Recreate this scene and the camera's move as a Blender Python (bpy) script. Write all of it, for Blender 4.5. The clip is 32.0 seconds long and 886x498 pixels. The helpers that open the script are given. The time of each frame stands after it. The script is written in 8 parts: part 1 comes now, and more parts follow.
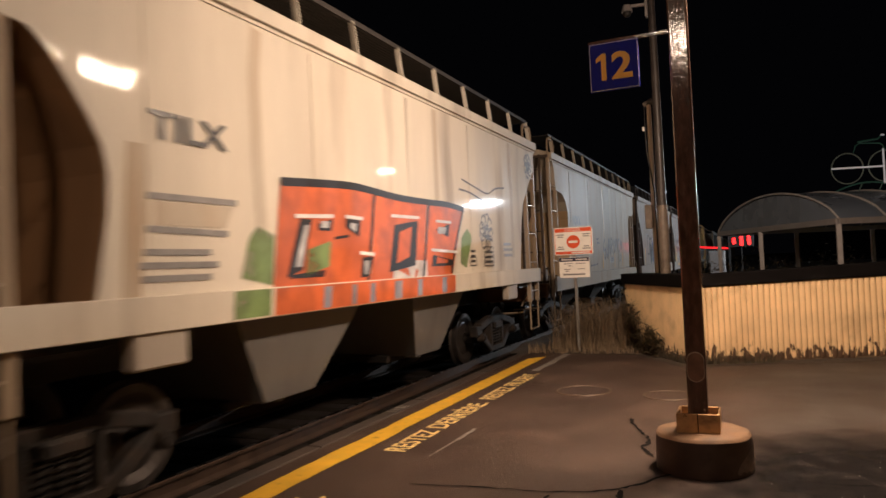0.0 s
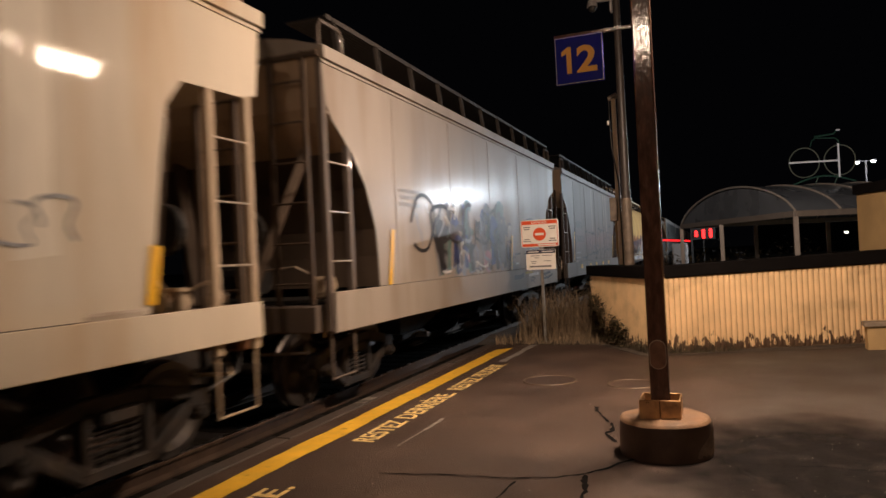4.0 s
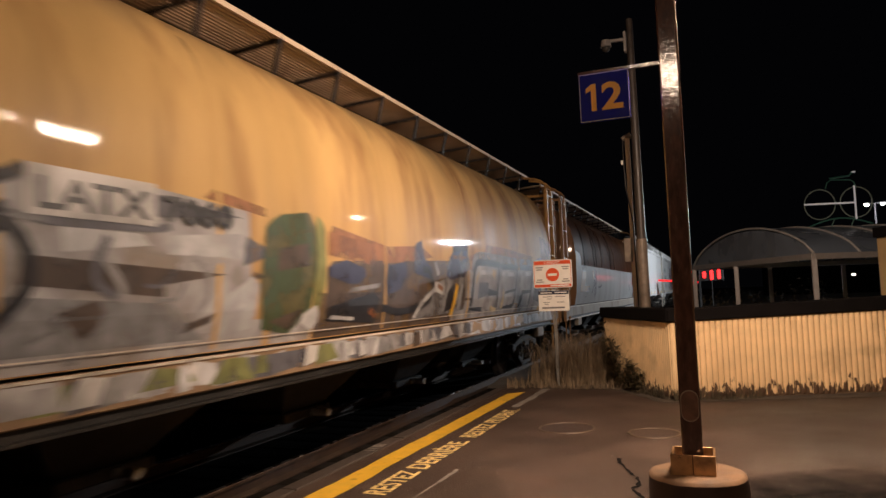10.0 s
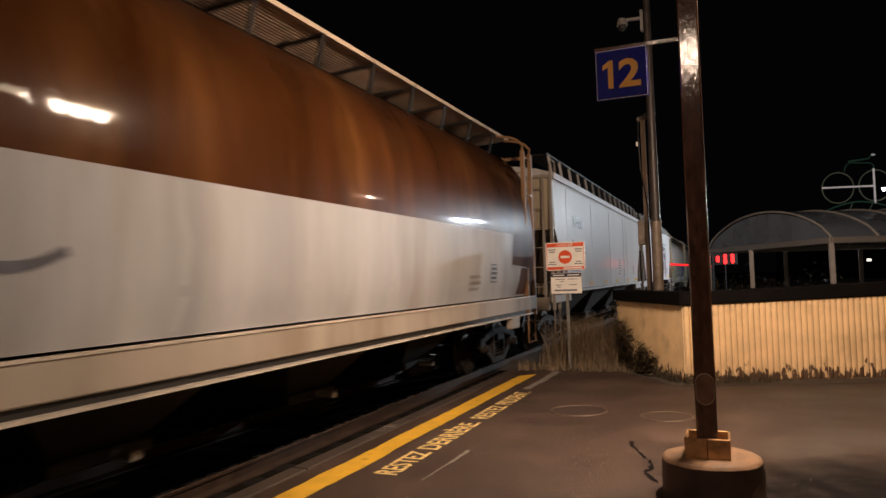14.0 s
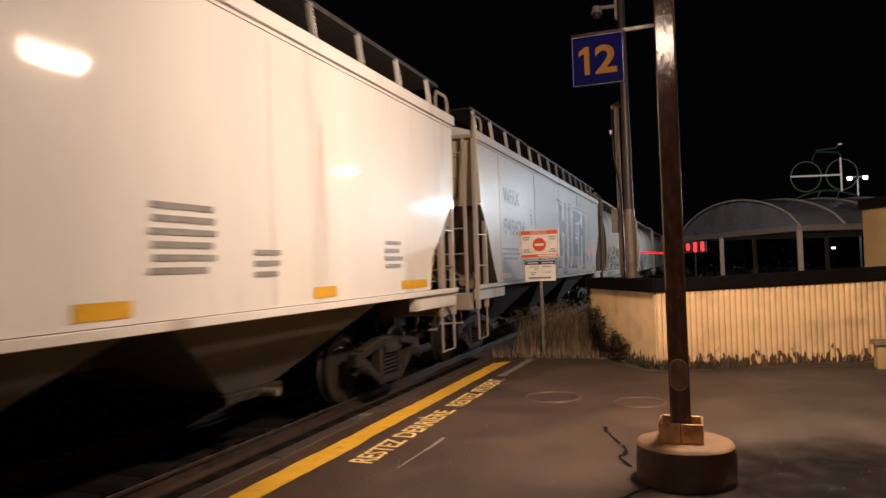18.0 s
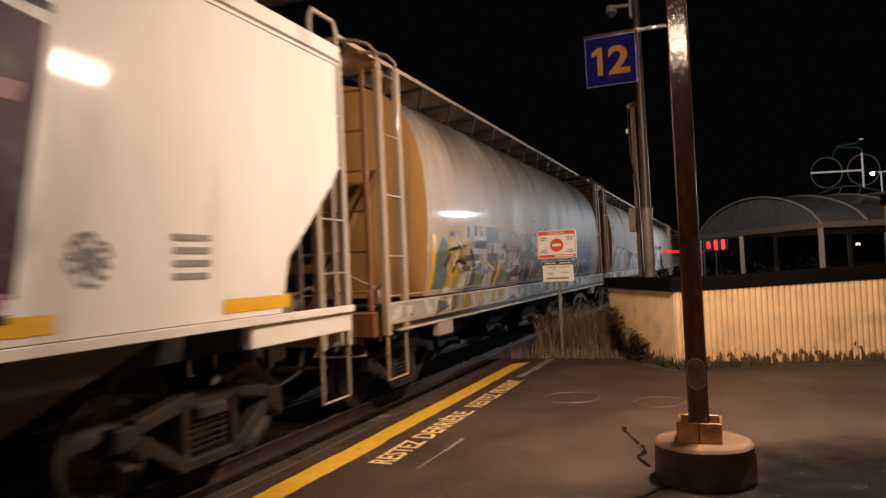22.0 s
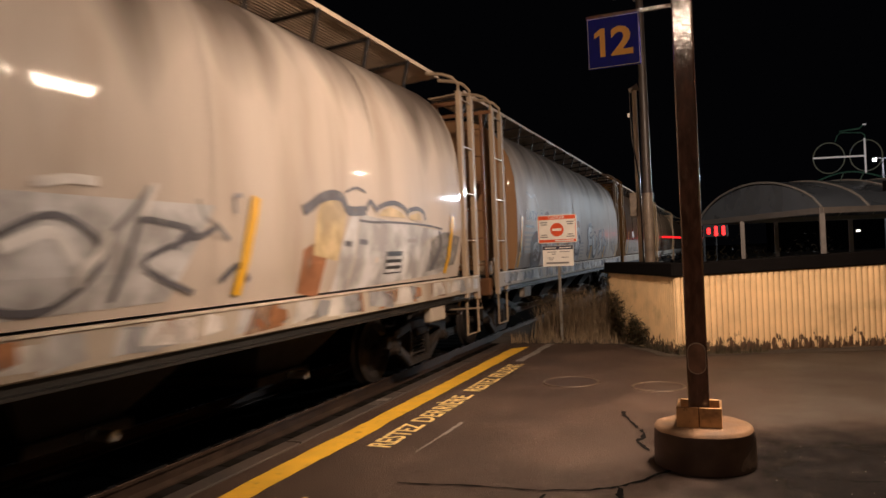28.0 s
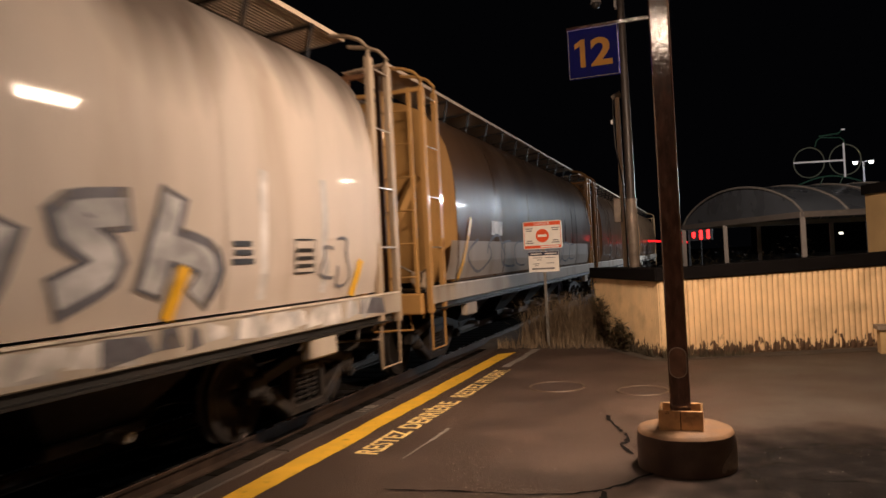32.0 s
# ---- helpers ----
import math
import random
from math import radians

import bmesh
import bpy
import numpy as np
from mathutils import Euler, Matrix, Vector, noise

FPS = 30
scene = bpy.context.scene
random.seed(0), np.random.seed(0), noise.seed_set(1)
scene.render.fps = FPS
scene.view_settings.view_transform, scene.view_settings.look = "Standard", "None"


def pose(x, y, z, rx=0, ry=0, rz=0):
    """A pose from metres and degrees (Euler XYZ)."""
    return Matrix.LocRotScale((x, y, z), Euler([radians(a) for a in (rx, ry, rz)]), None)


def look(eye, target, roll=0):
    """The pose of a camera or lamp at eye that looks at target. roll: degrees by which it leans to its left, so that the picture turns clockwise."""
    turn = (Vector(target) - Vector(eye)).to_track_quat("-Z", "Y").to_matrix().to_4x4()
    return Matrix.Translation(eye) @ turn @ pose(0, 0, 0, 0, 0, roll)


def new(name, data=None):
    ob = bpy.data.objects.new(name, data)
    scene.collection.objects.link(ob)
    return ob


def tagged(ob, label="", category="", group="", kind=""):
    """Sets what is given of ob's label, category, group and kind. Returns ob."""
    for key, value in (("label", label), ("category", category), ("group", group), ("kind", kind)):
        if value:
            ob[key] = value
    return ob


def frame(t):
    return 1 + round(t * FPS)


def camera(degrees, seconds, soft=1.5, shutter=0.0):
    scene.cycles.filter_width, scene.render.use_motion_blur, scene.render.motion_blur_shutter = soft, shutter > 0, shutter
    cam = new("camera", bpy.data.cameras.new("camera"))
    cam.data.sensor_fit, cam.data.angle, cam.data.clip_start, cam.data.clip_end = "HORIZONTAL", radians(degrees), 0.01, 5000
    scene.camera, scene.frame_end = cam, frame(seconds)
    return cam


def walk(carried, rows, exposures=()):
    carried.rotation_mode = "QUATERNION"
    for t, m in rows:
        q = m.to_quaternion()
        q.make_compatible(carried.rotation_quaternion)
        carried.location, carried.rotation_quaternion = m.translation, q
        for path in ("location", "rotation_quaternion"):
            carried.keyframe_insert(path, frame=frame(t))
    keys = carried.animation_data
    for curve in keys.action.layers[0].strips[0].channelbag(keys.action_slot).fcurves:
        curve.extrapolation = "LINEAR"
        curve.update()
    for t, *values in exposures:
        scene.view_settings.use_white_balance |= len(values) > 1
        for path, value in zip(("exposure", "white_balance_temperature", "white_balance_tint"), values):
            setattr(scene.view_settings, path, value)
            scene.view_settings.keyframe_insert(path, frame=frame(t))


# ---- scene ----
cam = camera(65.0, 32.0, shutter=0.6)
PATH = [
    (0, (0.454, -0.427, 1.732), (-0.351, 1.403, 1.782), -2.6),
    (0.5, (0.512, -0.437, 1.736), (-0.328, 1.376, 1.821), -3.4),
    (1, (0.5, -0.446, 1.744), (-0.341, 1.366, 1.841), -3.5),
    (1.5, (0.492, -0.455, 1.739), (-0.34, 1.361, 1.832), -3.8),
    (2, (0.492, -0.465, 1.744), (-0.343, 1.35, 1.821), -2.6),
    (2.5, (0.491, -0.473, 1.731), (-0.296, 1.365, 1.76), -2.7),
    (3, (0.485, -0.453, 1.74), (-0.234, 1.413, 1.763), -3.0),
    (3.5, (0.485, -0.462, 1.729), (-0.238, 1.403, 1.748), -2.9),
    (5.5, (0.319, -0.529, 1.668), (-0.351, 1.354, 1.744), -1.7),
    (6, (0.271, -0.571, 1.707), (-0.362, 1.325, 1.783), -2.0),
    (6.5, (0.208, -0.579, 1.736), (-0.392, 1.328, 1.81), -3.1),
    (7, (0.194, -0.59, 1.739), (-0.379, 1.326, 1.788), -3.1),
    (7.5, (0.215, -0.509, 1.732), (-0.366, 1.404, 1.788), -2.6),
    (8, (0.277, -0.409, 1.753), (-0.36, 1.484, 1.845), -2.7),
    (8.5, (0.327, -0.344, 1.761), (-0.3, 1.551, 1.873), -2.7),
    (9, (0.308, -0.333, 1.776), (-0.356, 1.549, 1.914), -3.0),
    (9.5, (0.272, -0.277, 1.756), (-0.455, 1.58, 1.901), -2.1),
    (10, (0.259, -0.268, 1.751), (-0.466, 1.591, 1.888), -2.2),
    (10.5, (0.257, -0.275, 1.755), (-0.474, 1.582, 1.891), -2.3),
    (11, (0.252, -0.226, 1.752), (-0.511, 1.618, 1.898), -2.2),
    (11.5, (0.258, -0.231, 1.752), (-0.508, 1.611, 1.892), -2.2),
    (12, (0.258, -0.227, 1.748), (-0.503, 1.618, 1.879), -2.4),
    (12.5, (0.258, -0.223, 1.747), (-0.502, 1.623, 1.872), -2.5),
    (13, (0.256, -0.231, 1.744), (-0.498, 1.618, 1.864), -2.3),
    (13.5, (0.244, -0.214, 1.739), (-0.509, 1.635, 1.842), -2.0),
    (14, (0.224, -0.205, 1.73), (-0.534, 1.643, 1.819), -1.8),
    (14.5, (0.221, -0.219, 1.731), (-0.507, 1.642, 1.815), -1.6),
    (15, (0.209, -0.223, 1.73), (-0.506, 1.644, 1.809), -1.6),
    (15.5, (0.206, -0.224, 1.727), (-0.484, 1.652, 1.806), -1.5),
    (17.5, (0.189, -0.167, 1.721), (-0.506, 1.708, 1.762), -1.8),
    (18, (0.189, -0.17, 1.721), (-0.499, 1.706, 1.774), -1.9),
    (18.5, (0.198, -0.163, 1.719), (-0.493, 1.713, 1.775), -1.9),
    (19, (0.203, -0.18, 1.727), (-0.487, 1.696, 1.781), -2.1),
    (19.5, (0.206, -0.183, 1.722), (-0.486, 1.692, 1.79), -2.2),
    (20, (0.208, -0.197, 1.737), (-0.504, 1.67, 1.812), -2.6),
    (20.5, (0.216, -0.2, 1.726), (-0.509, 1.663, 1.8), -2.6),
    (21, (0.214, -0.201, 1.73), (-0.516, 1.661, 1.791), -2.7),
    (21.5, (0.219, -0.203, 1.723), (-0.524, 1.653, 1.778), -2.6),
    (22, (0.227, -0.209, 1.726), (-0.511, 1.649, 1.785), -2.6),
    (22.5, (0.23, -0.206, 1.724), (-0.507, 1.652, 1.782), -2.6),
    (23, (0.239, -0.208, 1.724), (-0.509, 1.646, 1.769), -2.7),
    (23.5, (0.238, -0.206, 1.724), (-0.511, 1.648, 1.763), -2.9),
    (24, (0.23, -0.191, 1.727), (-0.534, 1.657, 1.761), -2.7),
    (24.5, (0.228, -0.21, 1.724), (-0.527, 1.642, 1.768), -2.7),
    (25, (0.228, -0.196, 1.718), (-0.52, 1.658, 1.757), -2.5),
    (25.5, (0.226, -0.203, 1.723), (-0.51, 1.656, 1.76), -2.7),
    (26, (0.223, -0.199, 1.717), (-0.51, 1.661, 1.744), -2.5),
    (26.5, (0.217, -0.173, 1.716), (-0.51, 1.69, 1.741), -2.3),
    (28.5, (0.211, -0.164, 1.708), (-0.531, 1.693, 1.723), -2.4),
    (29, (0.213, -0.17, 1.715), (-0.522, 1.69, 1.743), -2.5),
    (29.5, (0.21, -0.202, 1.72), (-0.531, 1.655, 1.758), -2.1),
    (30, (0.205, -0.227, 1.719), (-0.532, 1.632, 1.75), -1.9),
    (30.5, (0.217, -0.226, 1.718), (-0.518, 1.634, 1.752), -2.1),
    (31, (0.217, -0.228, 1.725), (-0.501, 1.638, 1.759), -1.9),
    (31.5, (0.227, -0.241, 1.718), (-0.481, 1.629, 1.757), -2.3),
    (32, (0.261, -0.225, 1.729), (-0.445, 1.646, 1.76), -2.9),
]
walk(cam, [(t, look(eye, target, roll)) for t, eye, target, roll in PATH])

# ---------------------------------------------------------------- world and light
world = bpy.data.worlds.new("night_sky")
scene.world = world
world.use_nodes = True
bgn = world.node_tree.nodes["Background"]
bgn.inputs["Color"].default_value = (0.0009, 0.0009, 0.0012, 1)
bgn.inputs["Strength"].default_value = 1.0

WARM = (1.0, 0.725, 0.54)
COOL = (0.80, 0.90, 1.0)


def lamp(name, place, watts, colour, radius=0.12):
    data = bpy.data.lights.new(name, "POINT")
    data.energy, data.color, data.shadow_soft_size = watts, colour, radius
    ob = new(name, data)
    ob.matrix_world = pose(*place)
    return ob


for along in (6.10, 6.42, 6.74, 7.06):
    lamp("platform_lamp_light", (0.60, along, 4.68), 245, WARM, 0.11)
strip = bpy.data.lights.new("platform_strip_light", "AREA")
strip.shape, strip.size, strip.size_y, strip.energy, strip.color = "RECTANGLE", 0.22, 1.40, 200, WARM
new("platform_strip_light", strip).matrix_world = pose(0.60, 6.58, 4.775)
lamp("rear_lamp_light", (-0.3, -2.6, 5.87), 345, WARM, 0.08)
for across in (8.88, 9.72):
    lamp("street_lamp_light", (across, 45.3, 6.0), 4300, COOL, 0.10)
lamp("yard_lamp_light", (9.35, 31.4, 6.8), 650, WARM, 0.1)

# ---------------------------------------------------------------- materials


def mat(name, base, rough=0.6, metal=0.0, spread=0.15, scale=6.0, bump=0.0, fine=60.0, dirt=None, dirt_amount=0.0,
        dirt_scale=1.5, stretch=(1, 1, 1), emit=None, power=0.0, coat=0.0, gloss=0.045, spec=0.5, soot=None, own=False, alpha=None, wave=0.0, peel=None, dirt_most=0.85):
    """A surface with variation at two sizes, stains of a second colour, and fine relief."""
    m = bpy.data.materials.new(name)
    m.use_nodes = True
    nt = m.node_tree
    b = nt.nodes["Principled BSDF"]
    b.inputs["Metallic"].default_value = metal
    b.inputs["Coat Weight"].default_value = coat
    b.inputs["Specular IOR Level"].default_value = spec
    co = nt.nodes.new("ShaderNodeTexCoord")
    mp = nt.nodes.new("ShaderNodeMapping")
    mp.inputs["Scale"].default_value = stretch
    nt.links.new(co.outputs["Object"], mp.inputs["Vector"])
    if own:      # every object its own stretch of the pattern
        info = nt.nodes.new("ShaderNodeObjectInfo")
        far = nt.nodes.new("ShaderNodeMath")
        far.operation = "MULTIPLY"
        far.inputs[1].default_value = 40.0
        nt.links.new(info.outputs["Random"], far.inputs[0])
        nt.links.new(far.outputs[0], mp.inputs["Location"])

    def noise_of(size, detail=4.0):
        n = nt.nodes.new("ShaderNodeTexNoise")
        n.inputs["Scale"].default_value, n.inputs["Detail"].default_value = size, detail
        nt.links.new(mp.outputs["Vector"], n.inputs["Vector"])
        return n.outputs["Fac"]

    def ramp(fac, lo, hi, a, c):
        r = nt.nodes.new("ShaderNodeMapRange")
        r.inputs["From Min"].default_value, r.inputs["From Max"].default_value = lo, hi
        r.inputs["To Min"].default_value, r.inputs["To Max"].default_value = a, c
        nt.links.new(fac, r.inputs["Value"])
        return r.outputs["Result"]

    def mix(fac, a, c, kind="MIX"):
        x = nt.nodes.new("ShaderNodeMix")
        x.data_type, x.blend_type = "RGBA", kind
        for sock, v in ((x.inputs["Factor"], fac), (x.inputs["A"], a), (x.inputs["B"], c)):
            if isinstance(v, (tuple, list)):
                sock.default_value = (*v, 1)
            elif isinstance(v, float):
                sock.default_value = v
            else:
                nt.links.new(v, sock)
        return x.outputs["Result"]

    big, small = noise_of(scale), noise_of(fine)
    dark = tuple(c * (1 - spread) for c in base)
    light = tuple(min(1, c * (1 + spread)) for c in base)
    col = mix(ramp(big, 0.3, 0.7, 0.0, 1.0), dark, light)
    col = mix(ramp(small, 0.3, 0.7, 0.0, spread * 0.8), col, tuple(c * 0.6 for c in base))
    if dirt:
        col = mix(ramp(noise_of(dirt_scale, 6.0), 0.62 - dirt_amount * 0.35, 0.78 - dirt_amount * 0.2, 0.0, dirt_most), col, dirt)
    if peel:     # paint that has come off in flakes above the foot
        tone, height = peel
        sep = nt.nodes.new("ShaderNodeSeparateXYZ")
        nt.links.new(co.outputs["Object"], sep.inputs["Vector"])
        off = nt.nodes.new("ShaderNodeMath")
        off.operation = "MULTIPLY_ADD"
        nt.links.new(ramp(sep.outputs["Z"], 0.0, height, 0.62, -0.25), off.inputs[0])
        off.inputs[1].default_value = 0.5
        flake, tall = nt.nodes.new("ShaderNodeTexNoise"), nt.nodes.new("ShaderNodeMapping")
        flake.inputs["Scale"].default_value, flake.inputs["Detail"].default_value = 17.0, 7.0
        tall.inputs["Scale"].default_value = (1.0, 1.0, 0.38)
        nt.links.new(co.outputs["Object"], tall.inputs["Vector"])
        nt.links.new(tall.outputs["Vector"], flake.inputs["Vector"])
        nt.links.new(flake.outputs["Fac"], off.inputs[2])
        col = mix(ramp(off.outputs[0], 0.62, 0.67, 0.0, 1.0), col, tone)
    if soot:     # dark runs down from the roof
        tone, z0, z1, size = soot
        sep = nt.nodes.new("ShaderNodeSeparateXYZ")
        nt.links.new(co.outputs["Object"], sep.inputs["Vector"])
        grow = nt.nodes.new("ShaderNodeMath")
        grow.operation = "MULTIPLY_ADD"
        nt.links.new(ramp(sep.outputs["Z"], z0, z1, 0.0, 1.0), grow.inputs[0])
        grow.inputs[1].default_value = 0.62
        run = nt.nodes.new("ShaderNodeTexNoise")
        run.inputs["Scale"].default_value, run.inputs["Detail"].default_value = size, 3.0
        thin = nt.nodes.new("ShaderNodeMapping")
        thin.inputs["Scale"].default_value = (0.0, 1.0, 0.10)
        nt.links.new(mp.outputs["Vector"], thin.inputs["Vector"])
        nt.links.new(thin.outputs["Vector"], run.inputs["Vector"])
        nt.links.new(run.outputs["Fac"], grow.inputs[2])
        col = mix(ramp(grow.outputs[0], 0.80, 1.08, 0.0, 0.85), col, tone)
    nt.links.new(col, b.inputs["Base Color"])
    if alpha:
        nt.links.new(ramp(noise_of(alpha[0], 3.0), 0.35, 0.62, alpha[1], 1.0), b.inputs["Alpha"])
    if coat:
        b.inputs["Coat Roughness"].default_value = gloss
    nt.links.new(ramp(big, 0.25, 0.75, max(0.03, rough - 0.1), min(1, rough + 0.1)), b.inputs["Roughness"])
    if wave:     # sheets that are not quite flat
        wv = nt.nodes.new("ShaderNodeBump")
        wv.inputs["Strength"].default_value, wv.inputs["Distance"].default_value = wave, 0.01
        nt.links.new(noise_of(2.4, 2.0), wv.inputs["Height"])
        nt.links.new(wv.outputs["Normal"], b.inputs["Normal"])
        nt.links.new(wv.outputs["Normal"], b.inputs["Coat Normal"])
    if bump and not wave:
        bp = nt.nodes.new("ShaderNodeBump")
        bp.inputs["Strength"].default_value, bp.inputs["Distance"].default_value = bump, 0.01
        nt.links.new(small, bp.inputs["Height"])
        nt.links.new(bp.outputs["Normal"], b.inputs["Normal"])
        nt.links.new(bp.outputs["Normal"], b.inputs["Coat Normal"])
    if emit:
        b.inputs["Emission Color"].default_value = (*emit, 1)
        b.inputs["Emission Strength"].default_value = power
    return m


ASPHALT = mat("asphalt", (0.074, 0.0475, 0.0355), 0.6, spread=0.42, scale=0.9, bump=1.0, fine=75, dirt=(0.046, 0.029, 0.022), dirt_amount=0.5, dirt_scale=1.3, spec=0.3)


def worn_side():
    """Away from the track the asphalt is greyer, its stones bared."""
    nt = ASPHALT.node_tree
    b = nt.nodes["Principled BSDF"]
    old = b.inputs["Base Color"].links[0].from_socket
    co, sep = nt.nodes.new("ShaderNodeTexCoord"), nt.nodes.new("ShaderNodeSeparateXYZ")
    nt.links.new(co.outputs["Object"], sep.inputs["Vector"])

    def tex(size, detail):
        n = nt.nodes.new("ShaderNodeTexNoise")
        n.inputs["Scale"].default_value, n.inputs["Detail"].default_value = size, detail
        nt.links.new(co.outputs["Object"], n.inputs["Vector"])
        return n.outputs["Fac"]

    def span_of(value, a, c):
        r = nt.nodes.new("ShaderNodeMapRange")
        r.inputs["From Min"].default_value, r.inputs["From Max"].default_value = a, c
        nt.links.new(value, r.inputs["Value"])
        return r.outputs["Result"]

    def blend(fac, a, c):
        x = nt.nodes.new("ShaderNodeMix")
        x.data_type = "RGBA"
        nt.links.new(fac, x.inputs["Factor"])
        for sock, v in ((x.inputs["A"], a), (x.inputs["B"], c)):
            if isinstance(v, tuple):
                sock.default_value = (*v, 1)
            else:
                nt.links.new(v, sock)
        return x.outputs["Result"]
    stones = blend(span_of(tex(55.0, 4.0), 0.40, 0.66), (0.042, 0.033, 0.028), (0.120, 0.102, 0.088))
    worn = blend(span_of(tex(1.1, 5.0), 0.38, 0.62), (0.050, 0.036, 0.029), stones)
    sway = nt.nodes.new("ShaderNodeMath")
    sway.operation = "MULTIPLY_ADD"
    sway.inputs[1].default_value = 2.2
    nt.links.new(tex(0.8, 5.0), sway.inputs[0])
    nt.links.new(sep.outputs["X"], sway.inputs[2])
    nt.links.new(blend(span_of(sway.outputs[0], 1.1, 2.2), old, worn), b.inputs["Base Color"])


worn_side()
COPING = mat("edge_coping", (0.056, 0.038, 0.028), 0.8, spread=0.3, scale=3, bump=0.4, fine=70, dirt=(0.04, 0.034, 0.03), dirt_amount=0.4)
YELLOW = mat("yellow_paint", (0.74, 0.43, 0.035), 0.55, spread=0.14, scale=4, bump=0.3, fine=110, dirt=(0.36, 0.20, 0.03), dirt_amount=0.10, dirt_scale=9)
LETTER = mat("worn_yellow_lettering", (0.80, 0.58, 0.22), 0.6, spread=0.2, scale=9, dirt=(0.16, 0.12, 0.07), dirt_amount=0.15, dirt_scale=16)
FADED = mat("faded_white_line", (0.24, 0.21, 0.18), 0.7, spread=0.2, scale=8, dirt=(0.08, 0.07, 0.06), dirt_amount=0.5, dirt_scale=14)
BALLAST = mat("ballast_stone", (0.018, 0.015, 0.014), 0.9, spread=0.4, scale=14, bump=0.8, fine=50, spec=0.03)
TIE = mat("oak_tie", (0.012, 0.010, 0.008), 0.95, spread=0.3, scale=10, spec=0.02)
RAIL = mat("rusty_rail", (0.07, 0.045, 0.032), 0.6, metal=0.6, spread=0.3, scale=8)
RIMSTEEL = mat("worn_rim_steel", (0.12, 0.08, 0.055), 0.5, metal=0.3, spread=0.5, scale=9)
RAILTOP = mat("polished_rail_head", (0.45, 0.44, 0.43), 0.25, metal=1.0, spread=0.1)
WALLPAINT = mat("cream_painted_concrete", (0.81, 0.57, 0.31), 0.8, spread=0.10, scale=3, bump=0.35, fine=45, dirt=(0.50, 0.34, 0.18), dirt_amount=0.2, dirt_scale=2.2, peel=((0.10, 0.055, 0.03), 0.40))
BARECONC = mat("bare_stained_concrete", (0.13, 0.085, 0.050), 0.9, spread=0.3, scale=8, bump=0.5, fine=40)
BLACKCAP = mat("black_coping", (0.006, 0.005, 0.005), 0.95, spread=0.3, scale=5, bump=0.3, spec=0.1)
POLEBROWN = mat("brown_painted_steel", (0.085, 0.040, 0.026), 0.38, spread=0.45, scale=22, bump=0.15, fine=60, dirt=(0.13, 0.075, 0.05), dirt_amount=0.22, dirt_scale=26, stretch=(1, 1, 0.30), spec=0.05, coat=1.0, gloss=0.08)
POLEDARK = mat("dark_grey_pole", (0.038, 0.030, 0.026), 0.5, metal=0.1, spread=0.3, scale=8)
POLEGREY = mat("dull_grey_pole", (0.17, 0.135, 0.105), 0.5, metal=0.2, spread=0.3, scale=8, dirt=(0.08, 0.06, 0.045), dirt_amount=0.3, dirt_scale=3)
# Pale colour painted on for the bright line that lit sill edges show.
EDGEBRIGHT = mat("pale_bright_edge", (0.66, 0.60, 0.52), 0.4, metal=0.2, spread=0.25, scale=4)
WORNRUNG = mat("worn_rung_steel", (0.36, 0.29, 0.22), 0.35, metal=0.4, spread=0.3, scale=5)
GALV = mat("galvanised_steel", (0.33, 0.31, 0.28), 0.45, metal=0.7, spread=0.2, scale=14)
BRASSY = mat("steel_sleeve", (0.60, 0.36, 0.17), 0.35, metal=0.7, spread=0.2, scale=10, dirt=(0.16, 0.09, 0.05), dirt_amount=0.3, dirt_scale=8)
BASECONC = mat("base_concrete", (0.18, 0.10, 0.050), 0.75, spread=0.25, scale=6, bump=0.4, fine=60, dirt=(0.09, 0.06, 0.04), dirt_amount=0.35, dirt_scale=4)
BASEDARK = mat("dark_painted_base", (0.050, 0.026, 0.017), 0.45, spread=0.3, scale=5, dirt=(0.085, 0.055, 0.038), dirt_amount=0.2, dirt_scale=4, bump=0.2, fine=70)
PALECONC = mat("pale_kerb_concrete", (0.30, 0.24, 0.18), 0.85, spread=0.25, scale=6, bump=0.4, fine=60, dirt=(0.12, 0.09, 0.065), dirt_amount=0.3, dirt_scale=3)
BASEBARE = mat("bare_base_concrete", (0.22, 0.17, 0.135), 0.85, spread=0.3, scale=7, bump=0.4, fine=60, dirt=(0.09, 0.06, 0.045), dirt_amount=0.4, dirt_scale=5)
SIGNBLUE = mat("blue_sign_sheet", (0.008, 0.012, 0.25), 0.5, spread=0.12, scale=8, spec=0.1)
SIGNORANGE = mat("amber_sign_lettering", (0.88, 0.42, 0.05), 0.5, spread=0.06)
SIGNWHITE = mat("white_sign_sheet", (0.86, 0.82, 0.76), 0.45, spread=0.06, scale=7)
SIGNRED = mat("red_sign_print", (0.72, 0.085, 0.02), 0.45, spread=0.08)
SIGNNAVY = mat("navy_sign_print", (0.02, 0.022, 0.05), 0.5, spread=0.1)
INK = mat("grey_print", (0.18, 0.17, 0.17), 0.6, spread=0.1)
RIBSTEEL = mat("pale_rib_steel", (0.5, 0.49, 0.48), 0.4, metal=0.3, spread=0.12)
SHELTERSTEEL = mat("grey_shelter_steel", (0.27, 0.25, 0.24), 0.45, metal=0.3, spread=0.12)
SHELTERROOF = mat("smoked_roof_sheet", (0.115, 0.140, 0.180), 0.3, spread=0.2, scale=1.5)
